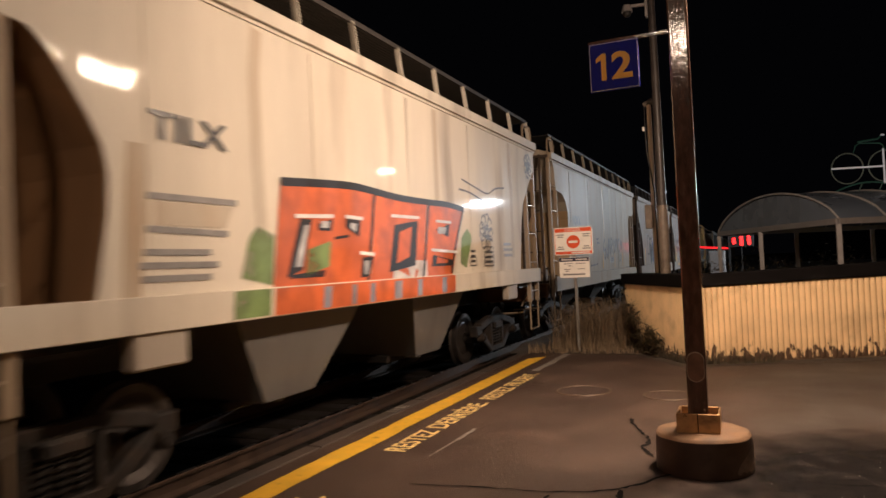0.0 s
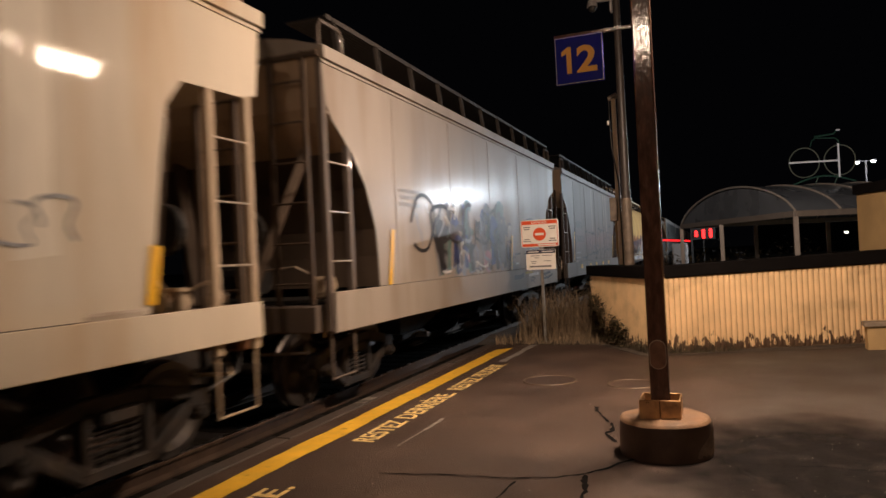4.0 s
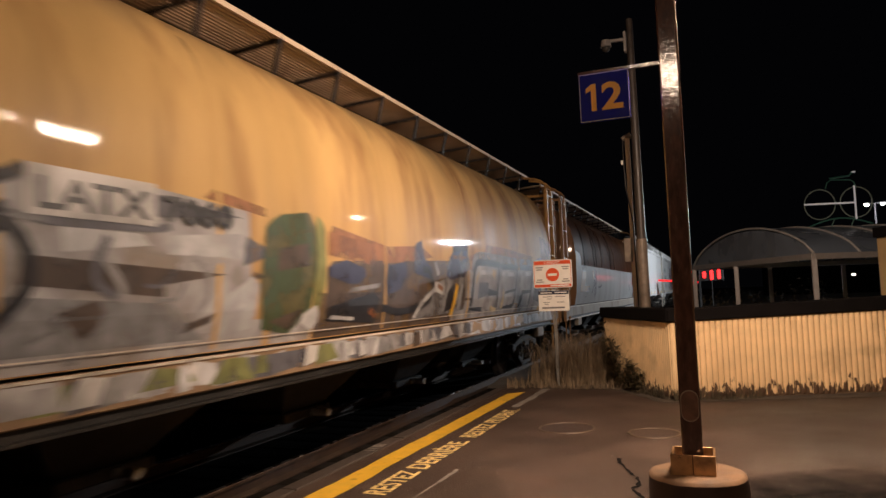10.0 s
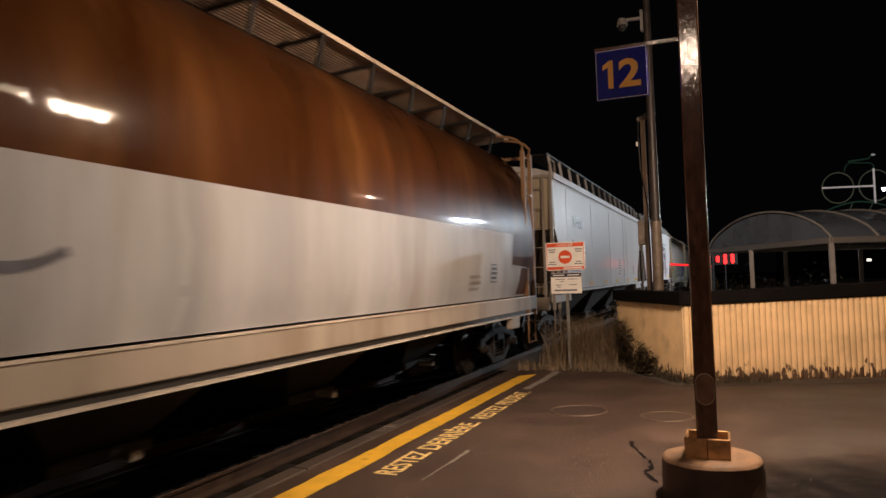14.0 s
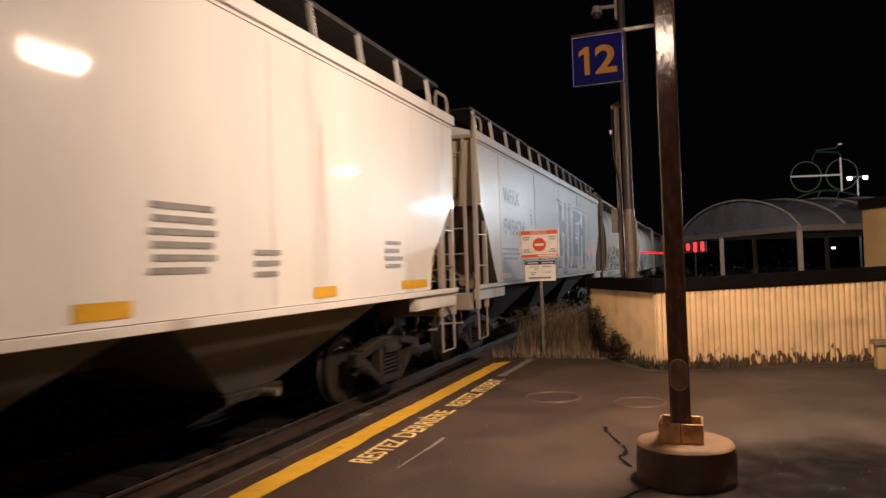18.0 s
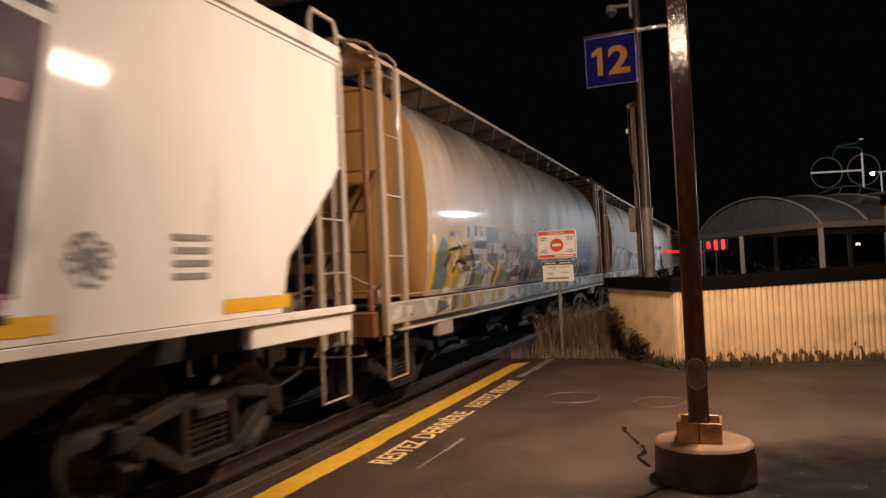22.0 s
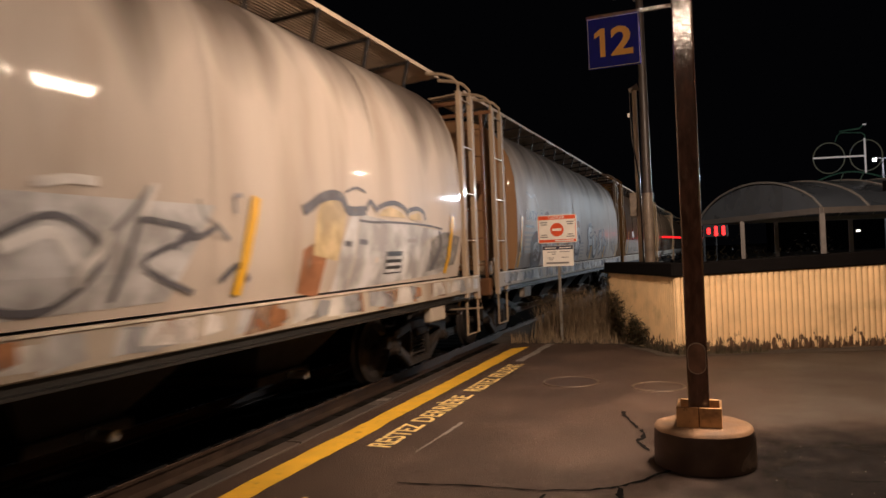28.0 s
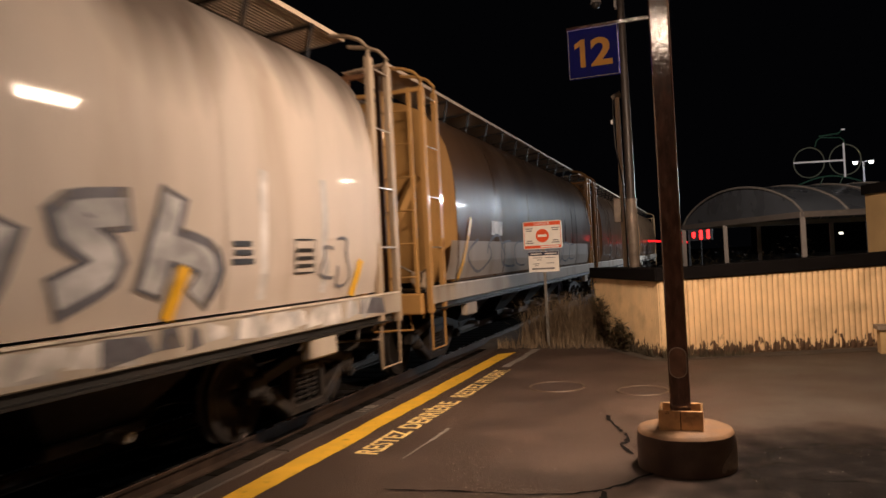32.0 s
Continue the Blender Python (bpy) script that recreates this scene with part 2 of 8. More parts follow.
# Faint emission is added to keep the emblem's white bars bright.
WHITETUBE = mat("glowing_white_tube", (0.75, 0.77, 0.80), 0.4, spread=0.05, emit=(0.75, 0.85, 1.0), power=0.12)
GREENTUBE = mat("green_tube", (0.03, 0.11, 0.095), 0.4, spread=0.1)
REDGLOW = mat("red_signal_glow", (0.5, 0.01, 0.01), 0.4, emit=(1.0, 0.02, 0.02), power=3.5)
REDDIM = mat("red_strip_glow", (0.4, 0.01, 0.01), 0.4, emit=(1.0, 0.01, 0.015), power=1.3)
LAMPGLOW = mat("lamp_glow", (0.9, 0.8, 0.7), 0.4, emit=(1.0, 0.80, 0.55), power=30.0)
DOTGLOW = mat("distant_window_glow", (0.8, 0.8, 0.7), 0.4, emit=(1.0, 0.9, 0.75), power=3.0)
SHEDPAINT = mat("ochre_rendered_wall", (0.50, 0.34, 0.16), 0.85, spread=0.12, scale=2, bump=0.3, fine=40)
GRASS = mat("dry_weeds", (0.23, 0.165, 0.10), 0.8, spread=0.4, scale=10)
LEAF = mat("weed_leaf", (0.105, 0.080, 0.040), 0.7, spread=0.4, scale=10)
WEED = mat("dark_foot_weeds", (0.060, 0.045, 0.024), 0.85, spread=0.5, scale=10)
EARTH = mat("bare_earth", (0.06, 0.045, 0.032), 0.95, spread=0.35, scale=6, bump=0.6, fine=40)
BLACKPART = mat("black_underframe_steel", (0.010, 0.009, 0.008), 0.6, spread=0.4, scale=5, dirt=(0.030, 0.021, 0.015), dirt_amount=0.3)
TRUCKSTEEL = mat("dusty_truck_steel", (0.024, 0.021, 0.019), 0.7, spread=0.35, scale=7, bump=0.3, dirt=(0.04, 0.028, 0.02), dirt_amount=0.45, dirt_scale=4, spec=0.2)
WHEELSTEEL = mat("worn_wheel_steel", (0.06, 0.052, 0.047), 0.45, metal=0.6, spread=0.3, scale=6)

# ---------------------------------------------------------------- mesh helpers


def add(bm, mesh_or_bm):
    """Take another bmesh's faces into bm."""
    tmp = bpy.data.meshes.new("tmp")
    mesh_or_bm.to_mesh(tmp)
    bm.from_mesh(tmp)
    bpy.data.meshes.remove(tmp)
    mesh_or_bm.free()


def box(bm, lo, hi, bevel=0.0):
    """An upright box between two corners, its edges bevelled."""
    b = bmesh.new()
    c = [(l + h) / 2 for l, h in zip(lo, hi)]
    s = [abs(h - l) for l, h in zip(lo, hi)]
    bmesh.ops.create_cube(b, size=1, matrix=Matrix.Translation(c) @ Matrix.Diagonal((*s, 1)))
    if bevel:
        bmesh.ops.bevel(b, geom=b.edges[:], offset=bevel, segments=1, affect="EDGES")
    add(bm, b)
    return bm


def bar(bm, a, c, w, d=None, bevel=0.0):
    """A straight rectangular bar from a to c."""
    a, c = Vector(a), Vector(c)
    way = c - a
    b = bmesh.new()
    up = way.to_track_quat("Z", "Y").to_matrix().to_4x4()
    bmesh.ops.create_cube(b, size=1, matrix=Matrix.Translation((a + c) / 2) @ up @ Matrix.Diagonal((w, d or w, way.length, 1)))
    if bevel:
        bmesh.ops.bevel(b, geom=b.edges[:], offset=bevel, segments=1, affect="EDGES")
    add(bm, b)
    return bm


def rod(bm, a, c, r, r2=None, sides=10):
    """A round rod from a to c."""
    a, c = Vector(a), Vector(c)
    way = c - a
    b = bmesh.new()
    bmesh.ops.create_cone(b, cap_ends=True, segments=sides, radius1=r, radius2=r if r2 is None else r2, depth=way.length,
                          matrix=Matrix.Translation((a + c) / 2) @ way.to_track_quat("Z", "Y").to_matrix().to_4x4())
    add(bm, b)
    return bm


def tube(bm, pts, r, sides=8):
    """A bent round tube through the points."""
    pts = [Vector(p) for p in pts]
    rings = []
    for i, p in enumerate(pts):
        way = (pts[min(i + 1, len(pts) - 1)] - pts[max(i - 1, 0)]).normalized()
        q = way.to_track_quat("Z", "Y")
        rings.append([bm.verts.new(p + q @ Vector((r * math.cos(a), r * math.sin(a), 0))) for a in np.linspace(0, math.tau, sides, endpoint=False)])
    for u, v in zip(rings, rings[1:]):
        for k in range(sides):
            bm.faces.new((u[k], u[(k + 1) % sides], v[(k + 1) % sides], v[k]))
    bm.faces.new(rings[0][::-1])
    bm.faces.new(rings[-1])
    return bm


def prism(bm, outline, lo, hi, axis="y"):
    """A solid with the given outline, (across, up) pairs, pushed along an axis."""
    put = {"y": lambda u, v, w: (u, w, v), "x": lambda u, v, w: (w, u, v), "z": lambda u, v, w: (u, v, w)}[axis]
    a = [bm.verts.new(put(u, v, lo)) for u, v in outline]
    b = [bm.verts.new(put(u, v, hi)) for u, v in outline]
    bm.faces.new(a)
    bm.faces.new(b[::-1])
    for k in range(len(a)):
        n = (k + 1) % len(a)
        bm.faces.new((a[k], b[k], b[n], a[n]))
    bmesh.ops.recalc_face_normals(bm, faces=bm.faces[:])
    return bm


def link(name, bm, material, smooth=False):
    me = bpy.data.meshes.new(name)
    bmesh.ops.recalc_face_normals(bm, faces=bm.faces[:])
    bm.to_mesh(me)
    bm.free()
    if smooth:
        me.shade_smooth()
        me.set_sharp_from_angle(angle=radians(40))
    me.materials.append(material)
    return new(name, me)


def part(name, bm, material, parent, label="", smooth=False):
    ob = link(name, bm, material, smooth)
    ob.parent = parent
    if label:
        ob["label"] = label
    return ob


def thing(name, label, category, m=None, group="", kind=""):
    ob = new(name)
    ob.empty_display_size = 0.2
    if m is not None:
        ob.matrix_world = m
    return tagged(ob, label, category, group, kind)


def words(text, size, spread=1.0, bold=0.0):
    """The faces of a line of lettering, on the plane z = 0, from x = 0, as a list of polygons."""
    data = bpy.data.curves.new("lettering", "FONT")
    data.body, data.size, data.fill_mode = text, size, "FRONT"
    data.space_character = spread
    data.resolution_u = 3
    data.offset = bold
    ob = bpy.data.objects.new("lettering", data)
    scene.collection.objects.link(ob)
    dg = bpy.context.evaluated_depsgraph_get()
    me = bpy.data.meshes.new_from_object(ob.evaluated_get(dg))
    bpy.data.objects.remove(ob)
    bpy.data.curves.remove(data)
    return me


def lettering(bm, text, size, put, wide=None, bold=0.0):
    """Lettering laid through put(u, v) -> place, optionally stretched to a width."""
    me = words(text, size, bold=bold)
    us = [v.co.x for v in me.vertices]
    lo, hi = min(us), max(us)
    k = wide / (hi - lo) if wide else 1.0
    vs = [bm.verts.new(put((v.co.x - lo) * k, v.co.y)) for v in me.vertices]
    for p in me.polygons:
        try:
            bm.faces.new([vs[i] for i in p.vertices])
        except ValueError:
            pass
    bpy.data.meshes.remove(me)
    return bm

# ---------------------------------------------------------------- ground, platform and track
EDGE_X, TRACK_X, RAIL_Z = -3.70, -5.20, -0.06


def build_ground():
    bm = bmesh.new()
    box(bm, (-400, -120, -1.1), (400, 900, -0.62))
    tagged(link("ground", bm, EARTH), "dark bare ground under and beyond the station", "ground", kind="structure")
    bm = bmesh.new()
    box(bm, (EDGE_X + 0.2, -40, -0.60), (14, 60, 0.0))
    tagged(link("platform_surface", bm, ASPHALT), "patched damp brown asphalt of the station platform", "platform", kind="structure")
    # timber and concrete coping along the track, one piece per 2.4 m
    n = 0
    edge = thing("platform_edge", "weathered concrete coping along the platform edge", "platform edge", kind="structure")
    y = -9.0
    while y < 40:
        bm = bmesh.new()
        box(bm, (EDGE_X, y + 0.006, -0.60), (EDGE_X + 0.182, y + 2.394, 0.003), 0.012)
        part("coping_piece", bm, COPING, edge)
        y += 2.4
    bm = bmesh.new()
    prism(bm, [(-8.3, -0.62), (-7.4, -0.24), (-3.9, -0.24), (-3.72, -0.3), (-3.72, -0.62)], -60, 260)
    tagged(link("ballast_bed", bm, BALLAST), "dark crushed-stone ballast under the track", "ballast", kind="structure")
    track = thing("railway_track", "railway track with wooden ties in dark ballast", "track", kind="structure")
    bm = bmesh.new()
    box(bm, (-1.3, -0.115, -0.18), (1.3, 0.115, 0.0), 0.01)
    tie_me = link("tie", bm, TIE)
    tie_me.parent = track
    tie_me.matrix_world = pose(TRACK_X, -10, RAIL_Z - 0.172)
    for k in range(1, 150):
        t = tie_me.copy()
        scene.collection.objects.link(t)
        t.matrix_world = pose(TRACK_X, -10 + k * 0.53, RAIL_Z - 0.172)
    prof = [(-0.07, -0.172), (0.07, -0.172), (0.07, -0.155), (0.012, -0.13), (0.012, -0.045), (0.036, -0.035), (0.036, -0.006),
            (0.028, 0.0), (-0.028, 0.0), (-0.036, -0.006), (-0.036, -0.035), (-0.012, -0.045), (-0.012, -0.13), (-0.07, -0.155)]
    for s in (-1, 1):
        bm = bmesh.new()
        prism(bm, [(TRACK_X + s * 0.753 + u, RAIL_Z + v) for u, v in prof], -60, 260)
        part("rail", bm, RAIL, track)
        bm = bmesh.new()
        box(bm, (TRACK_X + s * 0.753 - 0.026, -60, RAIL_Z), (TRACK_X + s * 0.753 + 0.026, 260, RAIL_Z + 0.002))
        part("rail_head", bm, RAILTOP, track, "bright worn running surface")


build_ground()


def build_paint():
    rnd = random.Random(4)
    bm = bmesh.new()
    ys = [-9 + k * 0.15 for k in range(0, 140)]
    ys = [y for y in ys if y < 11.55]
    left = [(-3.285 + 0.008 * rnd.uniform(-1, 1) + 0.02 * noise.noise((y * 0.9, 0, 0)), y) for y in ys] + [(-3.285, 11.68)]
    right = [(-3.035 + 0.008 * rnd.uniform(-1, 1) + 0.03 * noise.noise((y * 0.8, 5, 0)), y) for y in ys] + [(-3.03, 11.95)]
    a = [bm.verts.new((x, y, 0.0045)) for x, y in left]
    b = [bm.verts.new((x, y, 0.0045)) for x, y in right]
    for k in range(len(a) - 1):
        bm.faces.new((a[k], b[k], b[k + 1], a[k + 1]))
    tagged(link("yellow_safety_line", bm, YELLOW), "worn yellow safety line painted on the platform asphalt", "line marking", kind="structure")
    # lettering that runs along the line, its head towards the track
    text = thing("platform_lettering", "worn yellow French warning stencilled on the asphalt", "lettering", kind="structure")
    for body, y0, y1 in (("RESTEZ", 5.43, 6.28), ("DERRIÈRE.", 6.38, 7.76), ("RESTEZ", 7.98, 8.86), ("PRUDENT.", 8.97, 10.05), ("TE.", 3.60, 4.12)):
        bm = bmesh.new()
        lettering(bm, body, 0.30, lambda u, v: (-2.615 - v * 1.08, y0 + u, 0.0045), wide=y1 - y0, bold=0.007)
        part("stencilled_word", bm, LETTER, text, "stencilled word " + body)
    bm = bmesh.new()
    for x0, y0, x1, y1, w in ((-2.32, 5.35, -2.30, 5.95, 0.022), (-2.30, 5.95, -2.29, 6.45, 0.05), (-2.76, 10.3, -2.735, 12.4, 0.15)):
        d = Vector((x1 - x0, y1 - y0, 0)).normalized()
        n = Vector((d.y, -d.x, 0)) * w / 2
        steps = 14
        pts = [(Vector((x0, y0, 0.0045)).lerp(Vector((x1, y1, 0.0045)), k / steps), w) for k in range(steps + 1)]
        va = [bm.verts.new(p + n * rnd.uniform(0.6, 1.1)) for p, _ in pts]
        vb = [bm.verts.new(p - n * rnd.uniform(0.6, 1.1)) for p, _ in pts]
        for k in range(steps):
            bm.faces.new((va[k], vb[k], vb[k + 1], va[k + 1]))
    tagged(link("faded_line", bm, FADED), "faded white remains of an old line on the asphalt", "line marking", kind="structure")


build_paint()


# Darker than the ribs, so the grooves between them show as dark lines.
WALLCORE = mat("dark_groove_concrete", (0.18, 0.105, 0.050), 0.85, spread=0.2, scale=4, bump=0.4, fine=40, dirt=(0.28, 0.18, 0.09), dirt_amount=0.3, dirt_scale=3)


COVERBROWN = mat("dusty_brown_cover", (0.17, 0.085, 0.05), 0.4, spread=0.3, scale=14, bump=0.2)
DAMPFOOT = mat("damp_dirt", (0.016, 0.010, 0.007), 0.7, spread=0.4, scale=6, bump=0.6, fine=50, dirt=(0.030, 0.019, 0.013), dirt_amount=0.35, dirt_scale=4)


def peel(wall, corner, length, z0):
    """The bare foot of the wall, where the paint has come off to an uneven line."""
    bm = bmesh.new()
    n = int(length / 0.03)
    low, top = [], []
    for k in range(n + 1):
        s = length * k / n
        h = z0 + 0.13 + 0.09 * noise.noise((s * 2.1, 7.0, 0)) + 0.06 * noise.noise((s * 9.0, 2.0, 0)) + 0.03 * noise.noise((s * 31.0, 2.0, 0))
        low.append(bm.verts.new(corner(s, 0.003, z0 - 0.05)))
        top.append(bm.verts.new(corner(s, 0.003, max(z0 + 0.02, h))))
    for k in range(n):
        bm.faces.new((low[k], low[k + 1], top[k + 1], top[k]))
    part("bare_foot", bm, BARECONC, wall, "bare dark concrete foot")
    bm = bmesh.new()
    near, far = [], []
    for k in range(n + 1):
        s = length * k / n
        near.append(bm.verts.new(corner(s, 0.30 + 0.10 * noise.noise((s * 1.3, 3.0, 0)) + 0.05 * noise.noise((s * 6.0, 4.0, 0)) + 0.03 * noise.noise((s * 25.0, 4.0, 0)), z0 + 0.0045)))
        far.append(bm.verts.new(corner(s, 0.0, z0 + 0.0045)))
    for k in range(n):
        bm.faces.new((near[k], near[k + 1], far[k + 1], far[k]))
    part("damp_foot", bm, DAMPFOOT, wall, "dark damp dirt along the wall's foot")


def ribbed_wall(name, a, b, z0a, z1a, z1b, pitch, depth, label):
    """A low wall from a to b, seen from its left-hand front, with upright half-round ribs of its own concrete."""
    a, b = Vector((*a, 0)), Vector((*b, 0))
    d = (b - a).normalized()
    n = Vector((d.y, -d.x, 0))
    length = (b - a).length
    wall = thing(name, label, "wall", kind="structure")
    bm = bmesh.new()

    def corner(s, off, z):
        return a + d * s + n * off + Vector((0, 0, z))
    v = [bm.verts.new(corner(s, o, z)) for s, o, z in ((0, 0, -0.3), (length, 0, -0.3), (length, 0, z1b), (0, 0, z1a),
                                                      (0, -0.25, -0.3), (length, -0.25, -0.3), (length, -0.25, z1b), (0, -0.25, z1a))]
    for f in ((0, 1, 2, 3), (5, 4, 7, 6), (3, 2, 6, 7), (4, 0, 3, 7), (1, 5, 6, 2)):
        bm.faces.new([v[i] for i in f])
    part("wall_core", bm, WALLCORE, wall, "darker concrete core behind the ribs")
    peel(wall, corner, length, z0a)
    rnd = random.Random(hash(len(label)) % 97)
    count = int(length / pitch)
    for k in range(count):
        s0 = (k + 0.5) * length / count
        top = z1a + (z1b - z1a) * s0 / length - 0.012
        low = z0a + 0.03 + 0.05 * abs(noise.noise((s0 * 1.7, 3.1, 0))) + 0.03 * rnd.random()
        w = length / count * 0.475
        bm = bmesh.new()
        outline = [(math.cos(t) * w, math.sin(t) * depth) for t in np.linspace(math.pi, 0, 6)]
        rings = []
        for z, sc in ((low - 0.02 * rnd.random(), 0.55), (low + 0.03, 1.0), (top - 0.03, 1.0), (top, 0.5)):
            rings.append([bm.verts.new(corner(s0 + u, max(0.001, q * sc), z + (0.012 * math.sin(9 * u / w) if z < 0.5 else 0))) for u, q in outline])
        for r, q in zip(rings, rings[1:]):
            for i in range(len(r) - 1):
                bm.faces.new((r[i], r[i + 1], q[i + 1], q[i]))
        bm.faces.new(rings[0])
        bm.faces.new(rings[-1])
        part("rib", bm, WALLPAINT, wall, smooth=True)
    bm = bmesh.new()
    for s0, s1 in ((-0.04, length + 0.04),):
        q = [bm.verts.new(corner(s, o, z)) for s, o, z in ((s0, 0.07, z1a), (s1, 0.07, z1b), (s1, 0.07, z1b + 0.21), (s0, 0.07, z1a + 0.19),
                                                          (s0, -0.32, z1a), (s1, -0.32, z1b), (s1, -0.32, z1b + 0.21), (s0, -0.32, z1a + 0.19))]
        for f in ((0, 1, 2, 3), (5, 4, 7, 6), (3, 2, 6, 7), (4, 0, 3, 7), (1, 5, 6, 2), (4, 5, 1, 0)):
            bm.faces.new([q[i] for i in f])
    bmesh.ops.bevel(bm, geom=bm.edges[:], offset=0.012, segments=1, affect="EDGES")
    part("coping", bm, BLACKCAP, wall, "black coping")
    return wall


ribbed_wall("wall_ramp", (-0.47, 11.28), (3.75, 12.75), 0.0, 1.22, 1.32, 0.088, 0.034, "low cream ribbed concrete wall with peeling foot")
ribbed_wall("wall_return", (-1.80, 13.45), (-0.47, 11.28), 0.0, 1.24, 1.22, 0.062, 0.02, "low cream ribbed wall turning towards the track")


# ---------------------------------------------------------------- platform post with the number sign
def ring_skin(bm, rings):
    n = len(rings[0])
    for a, b in zip(rings, rings[1:]):
        for k in range(n):
            bm.faces.new((a[k], a[(k + 1) % n], b[(k + 1) % n], b[k]))


def build_post():
    px, py = 0.008, 5.64
    post = thing("platform_post", "brown painted steel lamp post on a round concrete base", "lamp post", pose(px, py, 0))
    outline = [(math.cos(t), math.sin(t)) for t in np.linspace(0, math.tau, 56, endpoint=False)]
    bx, R = 0.022, 0.372

    def ring(r, z, rough=0.010):
        return [(bx + u * r * (1 + rough * noise.noise((u * 2.5, v * 2.5, z * 5))), v * r, z + 0.006 * noise.noise((u * 3, v * 3, z))) for u, v in outline]
    bm = bmesh.new()
    ring_skin(bm, [[bm.verts.new(q) for q in ring(r, z)] for r, z in ((R + 0.004, -0.08), (R + 0.004, 0.08), (R, 0.20), (R - 0.004, 0.275))])
    part("base", bm, BASEDARK, post, "dark dirty round base", smooth=True)
    bm = bmesh.new()
    rings = [[bm.verts.new(q) for q in ring(r, z)] for r, z in ((R - 0.004, 0.2755), (R - 0.016, 0.296), (R - 0.035, 0.304), (0.19, 0.310))]
    ring_skin(bm, rings)
    bm.faces.new(rings[-1])
    part("base_top", bm, BASECONC, post, "worn concrete top", smooth=True)
    # where the paint has rubbed off the side
    bm = bmesh.new()
    n, low, high = 22, [], []
    for k in range(n + 1):
        a = -0.82 + 0.86 * k / n
        q = R + 0.007
        rise = 0.06 + 0.22 * (k / n) ** 0.7 + 0.03 * noise.noise((a * 9, 1.0, 0))
        foot = max(0.004, 0.03 + 0.05 * noise.noise((a * 7, 4.0, 0)))
        low.append(bm.verts.new((bx + q * math.cos(a), q * math.sin(a), foot)))
        high.append(bm.verts.new((bx + q * math.cos(a), q * math.sin(a), min(0.272, max(rise, foot + 0.01)))))
    for k in range(n):
        bm.faces.new((low[k], low[k + 1], high[k + 1], high[k]))
    part("bare_side", bm, BASEBARE, post, "pale bare concrete where the paint has gone", smooth=True)
    w, z0, z1 = 0.164, 0.300, 0.462
    for lo, hi in (((-w, -w, z0), (-0.003, -w + 0.016, z1)), ((0.003, -w, z0), (w, -w + 0.016, z1)), ((-w, -w + 0.018, z0), (-w + 0.016, w - 0.016, z1)),
                   ((w - 0.016, -w + 0.018, z0), (w, w - 0.016, z1)), ((-w + 0.018, w - 0.018, z0), (w - 0.018, w - 0.002, z1))):
        part("sleeve_plate", box(bmesh.new(), lo, hi, 0.004), BRASSY, post, "dull brassy steel plate")
    part("shaft", box(bmesh.new(), (-0.077, -0.077, 0.25), (0.077, 0.077, 4.90), 0.012), POLEBROWN, post, "glossy brown painted square shaft")
    bm = bmesh.new()
    pts = []
    for cz, t0 in ((0.880, 0), (0.770, math.pi)):
        pts += [(0.062 * math.cos(t0 + t), cz + 0.060 * math.sin(t0 + t)) for t in np.linspace(0, math.pi, 9)]
    prism(bm, pts, -0.089, -0.077)
    hole = part("hand_hole_cover", bm, COVERBROWN, post, "oval hand-hole cover")
    bm = bmesh.new()
    prism(bm, [(y * 1.10, 0.825 + (z - 0.825) * 1.07) for y, z in pts], -0.084, -0.0775)
    part("cover_rim", bm, WORNRUNG, hole, "worn bright rim")
    ax, ay = -0.016, 0.48
    part("lamp_arm", bar(bmesh.new(), (0, 0, 4.86), (0.6 + ax, 0.7 + ay, 4.95), 0.06, 0.05), BLACKPART, post, "dark lamp arm")
    part("luminaire", box(bmesh.new(), (0.44 + ax, -0.57 + ay, 4.86), (0.78 + ax, 1.20 + ay, 4.99), 0.03), BLACKPART, post, "dark lamp head")
    part("lens", box(bmesh.new(), (0.488 + ax, -0.52 + ay, 4.80), (0.728 + ax, 1.15 + ay, 4.862), 0.005), LAMPGLOW, post, "glowing lamp lens")
    part("bracket", bar(bmesh.new(), (-0.077, -0.02, 3.602), (-0.745, -0.02, 3.602), 0.021, 0.029), POLEBROWN, post, "thin steel bracket")
    sign = thing("number_sign", "blue square platform sign with an amber 12", "sign", pose(px, py, 0))
    k = 0.965
    x0, x1, z0, z1 = -0.738, -0.321, 3.171, 3.588
    part("panel", box(bmesh.new(), (x0, -0.05, z0), (x1, -0.03, z1), 0.006), SIGNBLUE, sign)
    bm = bmesh.new()
    for a, b in (((x0, z0), (x1, z0 + 0.009)), ((x0, z1 - 0.009), (x1, z1)), ((x0, z0 + 0.009), (x0 + 0.009, z1 - 0.009)), ((x1 - 0.009, z0 + 0.009), (x1, z1 - 0.009))):
        box(bm, (a[0] + (0.006 if a[0] == x0 else 0), -0.054, a[1] + (0.006 if a[1] == z0 else 0)), (b[0] - (0.006 if b[0] == x1 else 0), -0.0505, b[1] - (0.006 if b[1] == z1 else 0)))
    part("border", bm, SIGNWHITE, sign, "thin pale border")
    bm = prism(bmesh.new(), [(x0 + u * k, z0 + v * k) for u, v in ((0.105, 0.095), (0.148, 0.095), (0.148, 0.335), (0.115, 0.335), (0.060, 0.297), (0.060, 0.257), (0.105, 0.280))], -0.0565, -0.0535)
    part("numeral", bm, SIGNORANGE, sign, "amber numeral 1")
